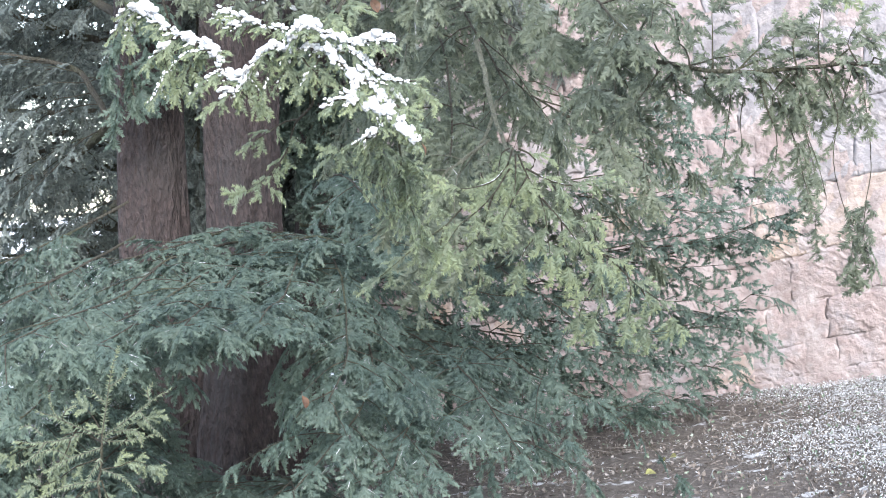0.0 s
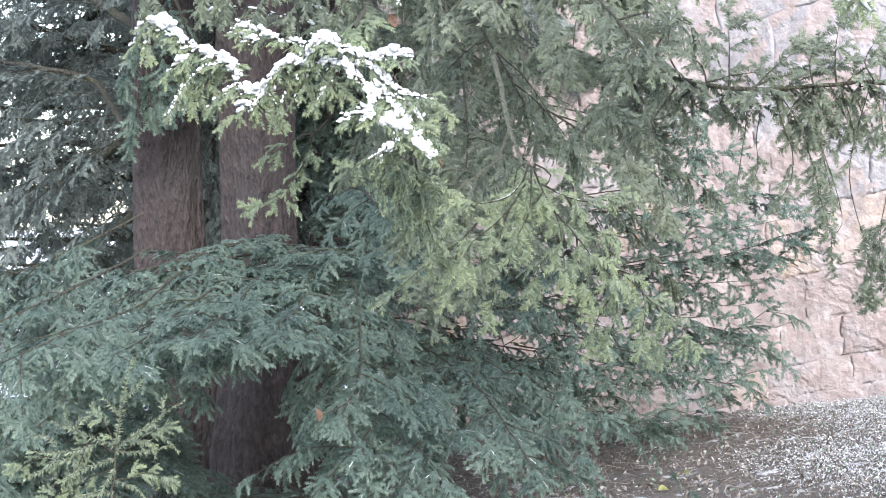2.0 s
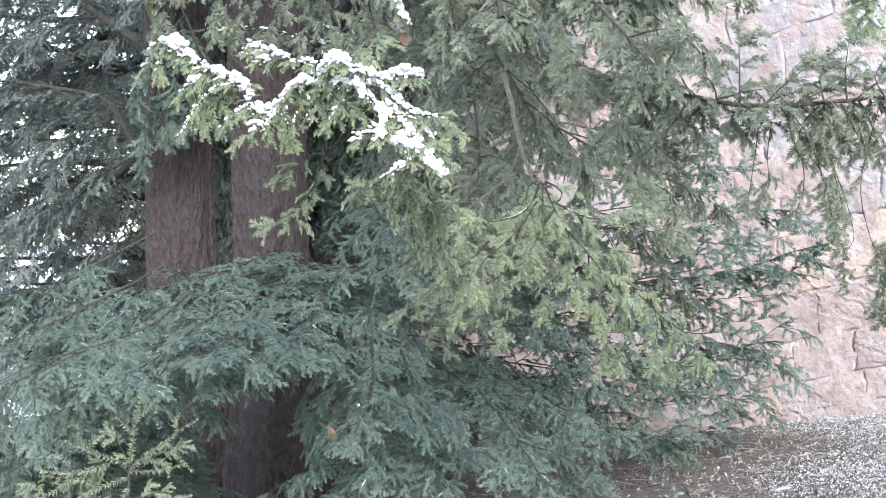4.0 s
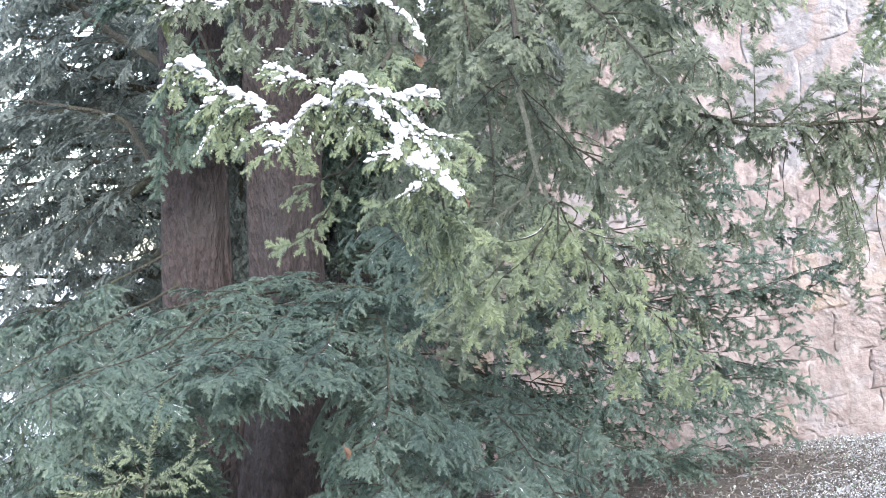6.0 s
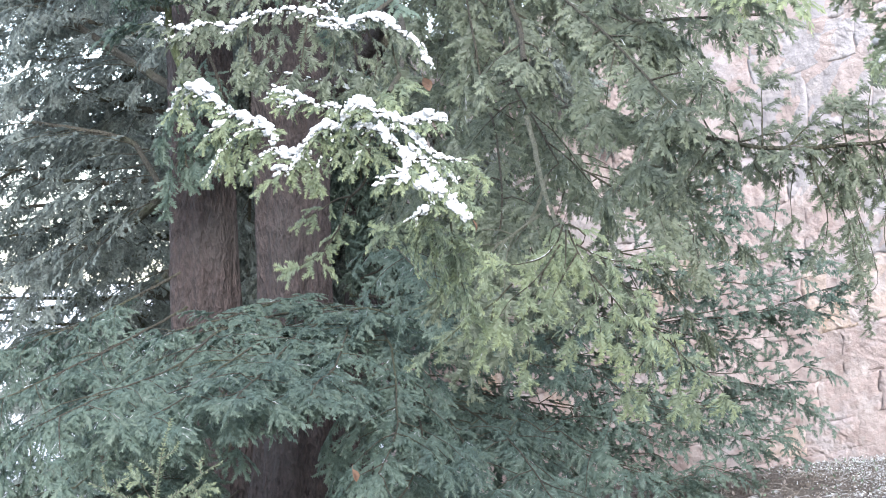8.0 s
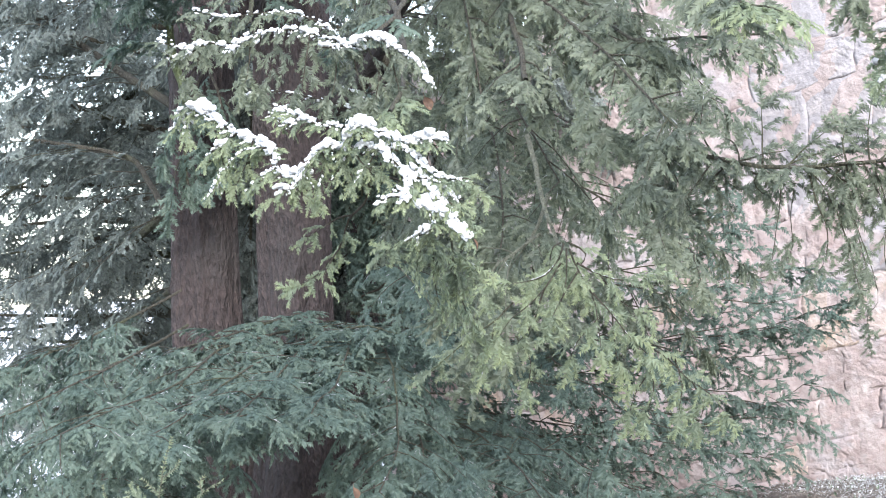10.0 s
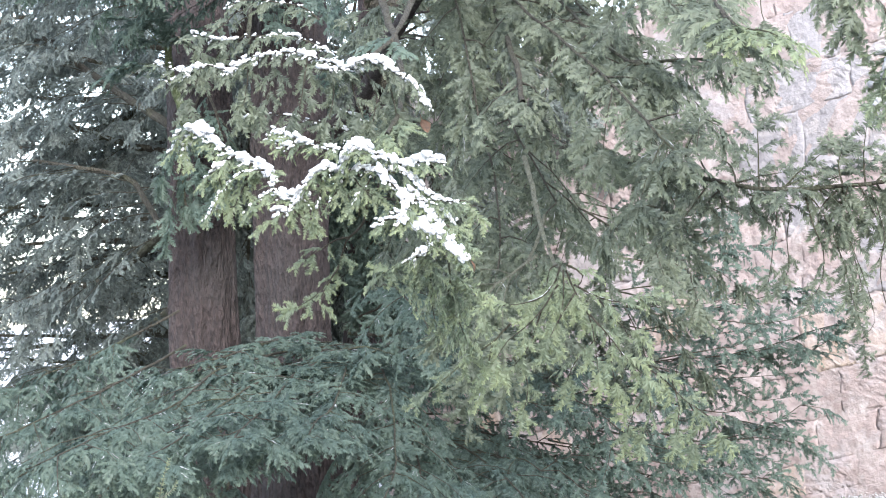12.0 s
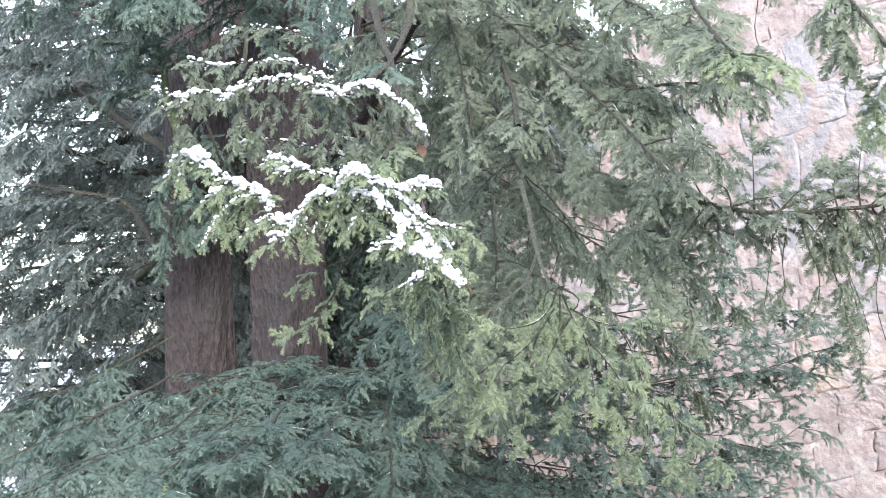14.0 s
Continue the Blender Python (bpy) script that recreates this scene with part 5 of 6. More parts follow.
bough(yew, [(-1.09, 9.56, 0.47), (-0.17, 8.55, 0.45), (0.38, 8.02, 0.36), (0.73, 7.81, 0.3), (0.99, 7.95, 0.32)], 0.008, 0.0022, kinds=SPIKY, start=0.25, reach=0.27, droop=0.12, size=0.135, snowiness=0.03, every=0.6, clad=0.35, rise=0.6, wander=0.011, side=17)
bough(yew, [(-1.02, 9.59, 1.24), (-0.48, 8.50, 1.18), (0.03, 7.88, 1.29), (0.45, 7.42, 1.14), (0.80, 7.19, 1.06)], 0.008, 0.0022, kinds=SPIKY, start=0.25, reach=0.4, droop=0.6, size=0.135, snowiness=0.03, every=0.6, clad=0.35, rise=0.6, wander=0.011, side=16)
bough(yew, [(-0.95, 10.08, 1.05), (-0.45, 9.3, 0.98), (0.02, 8.9, 0.90), (0.40, 8.7, 0.78)], 0.012, 0.003, kinds=COARSE, start=0.2, side=16, reach=0.4, droop=0.3, size=0.13, every=0.6, rise=0.7)
bough(yew, [(-0.95, 10.08, 0.80), (-0.40, 9.3, 0.70), (0.10, 8.9, 0.55), (0.55, 8.6, 0.45)], 0.012, 0.003, kinds=COARSE, start=0.2, side=16, reach=0.4, droop=0.3, size=0.13, every=0.6, rise=0.7)
bough(yew, [(-0.95, 10.08, 1.30), (-0.40, 9.4, 1.25), (0.10, 9.1, 1.12), (0.55, 8.9, 0.98)], 0.012, 0.003, kinds=COARSE, start=0.2, side=16, reach=0.4, droop=0.3, size=0.13, every=0.6, rise=0.7)
bough(yew, [(-0.817, 9.464, 0.824), (-0.325, 9.068, 0.731), (0.097, 8.872, 0.632), (0.445, 8.775, 0.565)], 0.01, 0.003, kinds=COARSE, start=0.3, side=14, reach=0.3, droop=0.3, size=0.13, every=0.6, rise=0.7)
bough(yew, [(-0.832, 9.561, 0.729), (-0.411, 9.263, 0.584), (0.022, 9.066, 0.485), (0.381, 8.970, 0.450)], 0.01, 0.003, kinds=COARSE, start=0.3, side=14, reach=0.3, droop=0.3, size=0.13, every=0.6, rise=0.7)
# the low shelf of branches before the trunk
bough(yew, [(-1.22, 9.19, 1.21), (-1.09, 7.99, 1.28), (-1.32, 7.29, 1.24), (-1.40, 6.59, 1.14), (-1.52, 5.88, 1.10), (-1.63, 5.58, 1.05)], 0.009, 0.003, kinds=MID, clad=0.4, start=0.36, side=26, reach=0.52, droop=0.5, size=0.135, snowiness=0.14)
bough(yew, [(-1.22, 9.19, 1.17), (-1.03, 7.99, 1.24), (-1.09, 7.19, 1.20), (-1.19, 6.49, 1.13), (-1.22, 5.88, 1.06), (-1.30, 5.58, 1.02)], 0.009, 0.003, kinds=MID, clad=0.4, start=0.36, side=22, reach=0.52, droop=0.35, size=0.135, snowiness=0.14)
bough(yew, [(-1.22, 9.19, 1.17), (-0.97, 7.99, 1.24), (-0.96, 7.19, 1.19), (-0.97, 6.49, 1.11), (-0.98, 5.88, 1.08), (-0.98, 5.58, 1.06)], 0.009, 0.003, kinds=MID, clad=0.4, start=0.36, side=18, reach=0.32, droop=0.25, size=0.135, snowiness=0.14)
bough(yew, [(-1.15, 9.19, 1.20), (-0.80, 7.99, 1.24), (-0.73, 7.19, 1.17), (-0.72, 6.48, 1.07), (-0.72, 5.98, 1.07), (-0.72, 5.68, 1.04)], 0.009, 0.003, kinds=MID, clad=0.4, start=0.36, side=14, reach=0.28, droop=0.25, size=0.135, snowiness=0.14)
bough(yew, [(-1.15, 9.19, 1.24), (-0.68, 7.99, 1.21), (-0.52, 7.19, 1.13), (-0.47, 6.58, 0.96), (-0.45, 6.07, 0.83), (-0.50, 5.77, 0.72)], 0.009, 0.003, kinds=MID, clad=0.4, start=0.36, side=18, reach=0.4, droop=0.5, size=0.135, snowiness=0.14)
bough(yew, [(-1.18, 9.28, 1.00), (-0.59, 7.98, 0.91), (-0.38, 6.97, 0.77), (-0.40, 6.17, 0.63), (-0.52, 5.76, 0.53), (-0.64, 5.56, 0.43)], 0.009, 0.003, kinds=MID, clad=0.4, start=0.36, side=20, reach=0.52, droop=0.5, size=0.135, snowiness=0.14)
bough(yew, [(-1.19, 9.28, 0.93), (-0.48, 7.98, 0.84), (-0.23, 6.97, 0.70), (-0.18, 6.37, 0.62), (-0.23, 5.96, 0.54), (-0.28, 5.75, 0.44)], 0.009, 0.003, kinds=MID, clad=0.4, start=0.36, side=17, reach=0.52, droop=0.5, size=0.135, snowiness=0.14)
bough(yew, [(-1.20, 9.28, 0.86), (-0.37, 7.97, 0.78), (-0.04, 6.97, 0.68), (0.09, 6.46, 0.58), (0.16, 6.16, 0.50), (0.21, 5.95, 0.42)], 0.009, 0.003, kinds=MID, clad=0.4, start=0.36, side=16, reach=0.52, droop=0.5, size=0.135, snowiness=0.14)
bough(yew, [(-1.22, 9.19, 1.24), (-1.18, 8.30, 1.33), (-1.28, 7.59, 1.31), (-1.39, 7.39, 1.29), (-1.49, 7.29, 1.27)], 0.014, 0.004, kinds=MID, clad=0.4, start=0.36, side=10, reach=0.35, droop=0.2, size=0.135, snowiness=0.3)
bough(yew, [(-1.18, 9.19, 1.24), (-1.04, 8.29, 1.29), (-0.81, 7.59, 1.28), (-0.62, 7.30, 1.29), (-0.51, 7.19, 1.26)], 0.014, 0.004, kinds=MID, clad=0.4, start=0.36, side=10, reach=0.35, droop=0.2, size=0.135, snowiness=0.25)
bough(yew, [(-1.68, 9.77, 0.79), (-1.78, 8.57, 0.78), (-1.87, 7.37, 0.75), (-1.93, 6.76, 0.63), (-2.10, 6.46, 0.54)], 0.009, 0.003, kinds=MID, clad=0.4, start=0.36, side=20, reach=0.52, droop=0.5, size=0.135, snowiness=0.14)
bough(yew, [(-1.70, 9.76, 0.50), (-1.69, 8.55, 0.39), (-1.69, 7.35, 0.35), (-1.69, 6.75, 0.30), (-1.75, 6.44, 0.20)], 0.009, 0.003, kinds=MID, clad=0.4, start=0.36, side=20, reach=0.5, droop=0.5, size=0.135, snowiness=0.14)
bough(yew, [(-1.31, 9.23, -0.09), (-1.20, 7.94, 0.05), (-1.15, 6.94, 0.17), (-1.18, 6.44, 0.18), (-1.22, 6.14, 0.13)], 0.009, 0.003, kinds=MID, clad=0.4, start=0.36, side=16, reach=0.4, droop=0.5, size=0.135, snowiness=0.14)
bough(yew, [(-1.31, 9.24, -0.02), (-0.96, 7.94, 0.06), (-0.80, 6.95, 0.16), (-0.84, 6.45, 0.19), (-0.90, 6.14, 0.17)], 0.009, 0.003, kinds=MID, clad=0.4, start=0.36, side=16, reach=0.4, droop=0.5, size=0.135, snowiness=0.14)
bough(yew, [(-0.84, 10.01, 1.54), (-0.57, 8.51, 1.59), (-0.40, 7.61, 1.48), (-0.30, 7.00, 1.38), (-0.25, 6.69, 1.23)], 0.009, 0.003, kinds=MID, clad=0.4, start=0.36, side=10, reach=0.35, droop=0.5, size=0.135, snowiness=0.14)
# dark crown behind and above, towards the open; far limbs take the haze-pale needles
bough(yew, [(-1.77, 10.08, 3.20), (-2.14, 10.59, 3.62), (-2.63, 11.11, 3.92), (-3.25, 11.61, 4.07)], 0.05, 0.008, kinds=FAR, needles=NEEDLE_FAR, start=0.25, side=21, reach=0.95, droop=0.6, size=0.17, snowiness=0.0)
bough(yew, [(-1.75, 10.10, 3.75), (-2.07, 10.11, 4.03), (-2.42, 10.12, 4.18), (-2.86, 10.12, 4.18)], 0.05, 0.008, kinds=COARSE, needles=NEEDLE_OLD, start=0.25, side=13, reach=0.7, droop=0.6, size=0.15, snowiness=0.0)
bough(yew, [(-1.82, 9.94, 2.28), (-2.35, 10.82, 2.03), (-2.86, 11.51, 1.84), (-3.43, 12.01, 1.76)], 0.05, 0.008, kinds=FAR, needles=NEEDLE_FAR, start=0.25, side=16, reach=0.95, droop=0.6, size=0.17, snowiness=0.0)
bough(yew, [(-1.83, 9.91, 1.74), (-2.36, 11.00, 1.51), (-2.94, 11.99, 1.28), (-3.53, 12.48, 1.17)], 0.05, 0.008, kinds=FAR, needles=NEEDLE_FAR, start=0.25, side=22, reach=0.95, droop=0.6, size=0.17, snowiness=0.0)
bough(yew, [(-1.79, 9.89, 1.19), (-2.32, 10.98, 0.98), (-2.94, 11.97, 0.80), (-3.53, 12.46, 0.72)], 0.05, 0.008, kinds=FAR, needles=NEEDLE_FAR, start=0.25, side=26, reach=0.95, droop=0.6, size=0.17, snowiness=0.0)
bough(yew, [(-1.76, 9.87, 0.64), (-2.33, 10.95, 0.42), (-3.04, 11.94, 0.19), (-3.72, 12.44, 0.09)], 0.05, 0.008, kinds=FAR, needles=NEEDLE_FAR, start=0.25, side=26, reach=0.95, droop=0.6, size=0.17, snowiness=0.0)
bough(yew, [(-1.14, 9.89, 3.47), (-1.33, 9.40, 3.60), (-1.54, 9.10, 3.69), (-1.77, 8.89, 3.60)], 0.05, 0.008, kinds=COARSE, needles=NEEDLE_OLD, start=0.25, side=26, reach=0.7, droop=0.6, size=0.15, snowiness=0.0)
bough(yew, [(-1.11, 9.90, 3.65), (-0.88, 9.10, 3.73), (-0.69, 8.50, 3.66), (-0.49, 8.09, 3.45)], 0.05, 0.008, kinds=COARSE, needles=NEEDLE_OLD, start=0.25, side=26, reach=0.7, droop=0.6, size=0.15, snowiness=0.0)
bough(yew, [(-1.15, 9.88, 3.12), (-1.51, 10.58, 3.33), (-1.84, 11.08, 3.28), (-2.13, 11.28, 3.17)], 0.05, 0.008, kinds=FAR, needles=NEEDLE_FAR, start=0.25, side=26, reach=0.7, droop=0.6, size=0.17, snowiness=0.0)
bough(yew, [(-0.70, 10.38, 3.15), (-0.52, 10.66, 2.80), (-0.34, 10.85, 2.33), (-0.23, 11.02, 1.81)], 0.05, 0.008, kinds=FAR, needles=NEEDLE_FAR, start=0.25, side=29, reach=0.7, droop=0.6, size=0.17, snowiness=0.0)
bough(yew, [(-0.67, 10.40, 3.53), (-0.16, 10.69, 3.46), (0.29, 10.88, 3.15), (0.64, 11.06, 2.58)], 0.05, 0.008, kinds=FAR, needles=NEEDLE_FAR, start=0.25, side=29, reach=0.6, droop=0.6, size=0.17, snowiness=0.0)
# a second, dense yew behind; haze is put into its needle colour
yew_behind = thing("yew_tree", (-2.37, 13.44, -0.2), "dense, shaded yew with needles paled for haze and bright gaps in its crown", "tree")
trunk(yew_behind, [(-2.42, 13.44, 0.14), (-2.29, 13.50, 1.31), (-2.07, 13.58, 3.27), (-1.83, 13.69, 5.73)], [0.3, 0.24, 0.2, 0.15], [(3, 0.06), (7, 0.04)], 5)
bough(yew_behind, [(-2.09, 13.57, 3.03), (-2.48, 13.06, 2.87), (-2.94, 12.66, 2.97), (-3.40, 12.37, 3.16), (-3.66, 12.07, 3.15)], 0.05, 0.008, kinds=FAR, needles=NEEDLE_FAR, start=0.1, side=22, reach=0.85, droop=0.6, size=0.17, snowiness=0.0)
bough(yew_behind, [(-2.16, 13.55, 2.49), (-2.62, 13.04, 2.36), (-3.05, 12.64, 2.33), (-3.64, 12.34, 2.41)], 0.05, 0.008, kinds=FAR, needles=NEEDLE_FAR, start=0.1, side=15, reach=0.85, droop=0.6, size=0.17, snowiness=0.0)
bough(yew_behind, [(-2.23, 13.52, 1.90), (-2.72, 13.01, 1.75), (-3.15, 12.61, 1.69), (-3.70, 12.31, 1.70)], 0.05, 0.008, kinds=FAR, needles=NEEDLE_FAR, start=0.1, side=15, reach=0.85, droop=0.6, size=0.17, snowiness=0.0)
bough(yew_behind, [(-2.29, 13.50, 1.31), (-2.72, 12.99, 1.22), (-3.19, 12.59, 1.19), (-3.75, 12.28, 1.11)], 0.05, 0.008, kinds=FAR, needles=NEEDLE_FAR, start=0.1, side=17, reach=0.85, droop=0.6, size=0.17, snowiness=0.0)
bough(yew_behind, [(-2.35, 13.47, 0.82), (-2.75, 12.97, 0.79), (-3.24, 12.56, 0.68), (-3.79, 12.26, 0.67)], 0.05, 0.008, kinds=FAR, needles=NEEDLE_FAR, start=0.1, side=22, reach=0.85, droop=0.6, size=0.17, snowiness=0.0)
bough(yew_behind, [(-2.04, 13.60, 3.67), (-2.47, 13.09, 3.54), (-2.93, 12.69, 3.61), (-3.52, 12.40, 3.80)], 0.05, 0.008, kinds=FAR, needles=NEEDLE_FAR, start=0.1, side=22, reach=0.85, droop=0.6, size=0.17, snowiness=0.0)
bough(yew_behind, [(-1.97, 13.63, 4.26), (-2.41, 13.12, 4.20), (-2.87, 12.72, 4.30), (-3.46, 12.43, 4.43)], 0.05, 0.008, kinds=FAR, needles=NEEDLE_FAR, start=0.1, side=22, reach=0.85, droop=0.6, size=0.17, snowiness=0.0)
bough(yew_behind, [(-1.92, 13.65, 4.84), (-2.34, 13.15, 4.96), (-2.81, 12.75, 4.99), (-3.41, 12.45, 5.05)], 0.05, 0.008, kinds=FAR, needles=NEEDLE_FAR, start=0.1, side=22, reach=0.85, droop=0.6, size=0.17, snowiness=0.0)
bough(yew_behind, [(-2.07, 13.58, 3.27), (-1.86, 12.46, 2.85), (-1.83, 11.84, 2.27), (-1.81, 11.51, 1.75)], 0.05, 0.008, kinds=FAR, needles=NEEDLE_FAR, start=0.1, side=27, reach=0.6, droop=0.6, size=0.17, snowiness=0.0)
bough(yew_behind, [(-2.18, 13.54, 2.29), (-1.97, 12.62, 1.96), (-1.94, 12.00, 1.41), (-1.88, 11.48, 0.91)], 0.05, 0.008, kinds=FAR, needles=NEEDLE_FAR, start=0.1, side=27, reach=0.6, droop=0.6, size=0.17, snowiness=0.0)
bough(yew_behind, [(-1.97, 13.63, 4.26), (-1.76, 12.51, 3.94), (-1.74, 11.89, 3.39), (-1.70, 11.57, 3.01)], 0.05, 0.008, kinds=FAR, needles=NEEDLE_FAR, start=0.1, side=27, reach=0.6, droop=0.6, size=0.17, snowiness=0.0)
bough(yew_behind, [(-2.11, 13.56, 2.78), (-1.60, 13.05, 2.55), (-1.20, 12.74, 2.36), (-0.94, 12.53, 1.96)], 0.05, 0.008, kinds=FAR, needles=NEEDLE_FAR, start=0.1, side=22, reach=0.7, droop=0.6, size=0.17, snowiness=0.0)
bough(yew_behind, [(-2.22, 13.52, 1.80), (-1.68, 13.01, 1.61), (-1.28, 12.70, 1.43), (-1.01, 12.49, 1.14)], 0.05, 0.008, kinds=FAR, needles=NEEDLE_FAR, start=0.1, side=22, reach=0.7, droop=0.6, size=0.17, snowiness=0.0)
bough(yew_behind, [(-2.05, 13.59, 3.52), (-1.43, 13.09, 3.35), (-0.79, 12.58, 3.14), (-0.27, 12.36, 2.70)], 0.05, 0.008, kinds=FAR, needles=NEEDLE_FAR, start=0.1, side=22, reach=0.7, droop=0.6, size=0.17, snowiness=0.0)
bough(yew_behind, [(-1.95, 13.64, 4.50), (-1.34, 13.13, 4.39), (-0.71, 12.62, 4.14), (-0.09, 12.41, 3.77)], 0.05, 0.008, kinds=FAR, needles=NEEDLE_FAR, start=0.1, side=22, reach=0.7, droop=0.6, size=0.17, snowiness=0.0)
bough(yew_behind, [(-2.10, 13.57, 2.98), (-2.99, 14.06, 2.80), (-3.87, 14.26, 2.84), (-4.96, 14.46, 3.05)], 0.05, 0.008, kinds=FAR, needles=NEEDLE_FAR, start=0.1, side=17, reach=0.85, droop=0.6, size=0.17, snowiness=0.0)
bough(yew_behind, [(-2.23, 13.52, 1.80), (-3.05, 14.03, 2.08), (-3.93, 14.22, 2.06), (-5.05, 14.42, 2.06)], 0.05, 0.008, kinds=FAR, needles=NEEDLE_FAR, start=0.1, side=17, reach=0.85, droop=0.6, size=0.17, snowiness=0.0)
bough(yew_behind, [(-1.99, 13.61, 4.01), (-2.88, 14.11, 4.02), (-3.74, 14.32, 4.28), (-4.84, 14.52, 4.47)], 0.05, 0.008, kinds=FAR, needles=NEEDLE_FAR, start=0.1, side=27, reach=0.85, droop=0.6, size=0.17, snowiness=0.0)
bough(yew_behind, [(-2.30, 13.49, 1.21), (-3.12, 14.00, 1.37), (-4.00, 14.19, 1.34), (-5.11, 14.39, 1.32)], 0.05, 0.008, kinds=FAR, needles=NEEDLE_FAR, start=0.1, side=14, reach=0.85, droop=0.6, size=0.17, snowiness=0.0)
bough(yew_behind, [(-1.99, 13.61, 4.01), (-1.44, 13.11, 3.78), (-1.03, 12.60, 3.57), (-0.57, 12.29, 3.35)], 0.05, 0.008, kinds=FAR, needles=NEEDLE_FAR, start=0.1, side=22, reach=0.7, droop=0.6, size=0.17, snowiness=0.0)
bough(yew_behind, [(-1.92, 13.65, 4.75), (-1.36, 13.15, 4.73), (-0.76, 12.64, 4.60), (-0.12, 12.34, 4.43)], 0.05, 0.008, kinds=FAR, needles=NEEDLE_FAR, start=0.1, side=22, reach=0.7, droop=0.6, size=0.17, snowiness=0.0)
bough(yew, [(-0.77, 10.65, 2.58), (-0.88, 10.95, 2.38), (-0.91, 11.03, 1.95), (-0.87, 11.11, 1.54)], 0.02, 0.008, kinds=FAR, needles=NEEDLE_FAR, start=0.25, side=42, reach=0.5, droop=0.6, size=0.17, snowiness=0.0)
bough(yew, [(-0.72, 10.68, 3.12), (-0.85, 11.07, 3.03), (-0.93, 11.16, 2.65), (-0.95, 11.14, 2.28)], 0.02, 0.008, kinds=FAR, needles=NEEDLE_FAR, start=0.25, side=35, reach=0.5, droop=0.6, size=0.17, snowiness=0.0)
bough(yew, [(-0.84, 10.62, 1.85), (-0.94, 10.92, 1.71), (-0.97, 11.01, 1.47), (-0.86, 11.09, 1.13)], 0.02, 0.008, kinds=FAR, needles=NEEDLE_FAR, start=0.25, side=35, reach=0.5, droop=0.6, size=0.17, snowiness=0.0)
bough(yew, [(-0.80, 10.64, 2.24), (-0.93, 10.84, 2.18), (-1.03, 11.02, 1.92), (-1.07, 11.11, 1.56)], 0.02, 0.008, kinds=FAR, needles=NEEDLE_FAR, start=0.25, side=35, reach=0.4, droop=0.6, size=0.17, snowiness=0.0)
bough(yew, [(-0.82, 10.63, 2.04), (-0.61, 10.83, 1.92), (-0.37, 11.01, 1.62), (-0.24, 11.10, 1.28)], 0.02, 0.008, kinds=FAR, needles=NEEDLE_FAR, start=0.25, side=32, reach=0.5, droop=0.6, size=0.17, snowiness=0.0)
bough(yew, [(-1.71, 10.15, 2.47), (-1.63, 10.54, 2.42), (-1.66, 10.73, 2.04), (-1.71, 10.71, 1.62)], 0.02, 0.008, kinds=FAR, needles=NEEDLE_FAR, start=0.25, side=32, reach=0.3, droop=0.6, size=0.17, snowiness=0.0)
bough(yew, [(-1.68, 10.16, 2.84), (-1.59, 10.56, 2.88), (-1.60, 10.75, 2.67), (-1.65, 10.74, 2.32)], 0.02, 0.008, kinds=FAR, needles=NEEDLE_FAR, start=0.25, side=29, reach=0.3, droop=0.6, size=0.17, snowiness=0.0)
bough(yew, [(-0.73, 10.67, 3.05), (-0.78, 10.26, 2.77), (-0.82, 10.15, 2.43), (-0.82, 10.13, 2.06)], 0.012, 0.008, kinds=COARSE, needles=NEEDLE_OLD, start=0.25, side=20, reach=0.34, droop=1.0, size=0.2, snowiness=0.0)
bough(yew, [(-0.79, 10.64, 2.35), (-0.75, 10.23, 2.13), (-0.73, 10.12, 1.83), (-0.72, 10.11, 1.53)], 0.012, 0.008, kinds=COARSE, needles=NEEDLE_OLD, start=0.25, side=20, reach=0.34, droop=1.0, size=0.2, snowiness=0.0)
bough(yew_behind, [(-2.08, 13.58, 3.18), (-2.92, 13.87, 3.08), (-3.69, 14.07, 3.01), (-4.59, 14.26, 2.95)], 0.05, 0.008, kinds=FAR, needles=NEEDLE_FAR, start=0.1, side=24, reach=0.85, droop=0.6, size=0.17, snowiness=0.0)
bough(yew_behind, [(-2.06, 13.59, 3.37), (-2.87, 13.28, 3.31), (-3.51, 13.07, 3.05), (-4.21, 12.86, 3.05)], 0.05, 0.008, kinds=FAR, needles=NEEDLE_FAR, start=0.1, side=22, reach=0.85, droop=0.6, size=0.17, snowiness=0.0)
bough(yew, [(-1.73, 9.77, 2.94), (-1.78, 9.45, 2.66), (-1.81, 9.34, 2.38), (-1.81, 9.33, 2.18)], 0.01, 0.008, kinds=COARSE, needles=NEEDLE_OLD, start=0.25, side=7, reach=0.28, droop=1.0, size=0.17, snowiness=0.0)
bough(yew, [(-1.73, 9.77, 3.01), (-1.60, 9.46, 2.75), (-1.56, 9.35, 2.53), (-1.59, 9.34, 2.33)], 0.01, 0.008, kinds=COARSE, needles=NEEDLE_OLD, start=0.25, side=6, reach=0.24, droop=1.0, size=0.17, snowiness=0.0)
bough(yew_behind, [(-2.19, 13.53, 2.19), (-2.77, 13.23, 2.16), (-3.39, 13.03, 2.21), (-4.19, 12.83, 2.20)], 0.05, 0.008, kinds=COARSE, needles=NEEDLE_FAR, start=0.1, side=9, reach=0.85, droop=0.6, size=0.2, snowiness=0.0)
bough(yew_behind, [(-2.23, 13.52, 1.90), (-2.96, 14.02, 2.02), (-3.72, 14.23, 2.17), (-4.83, 14.42, 2.14)], 0.05, 0.008, kinds=COARSE, needles=NEEDLE_FAR, start=0.1, side=8, reach=0.85, droop=0.6, size=0.2, snowiness=0.0)
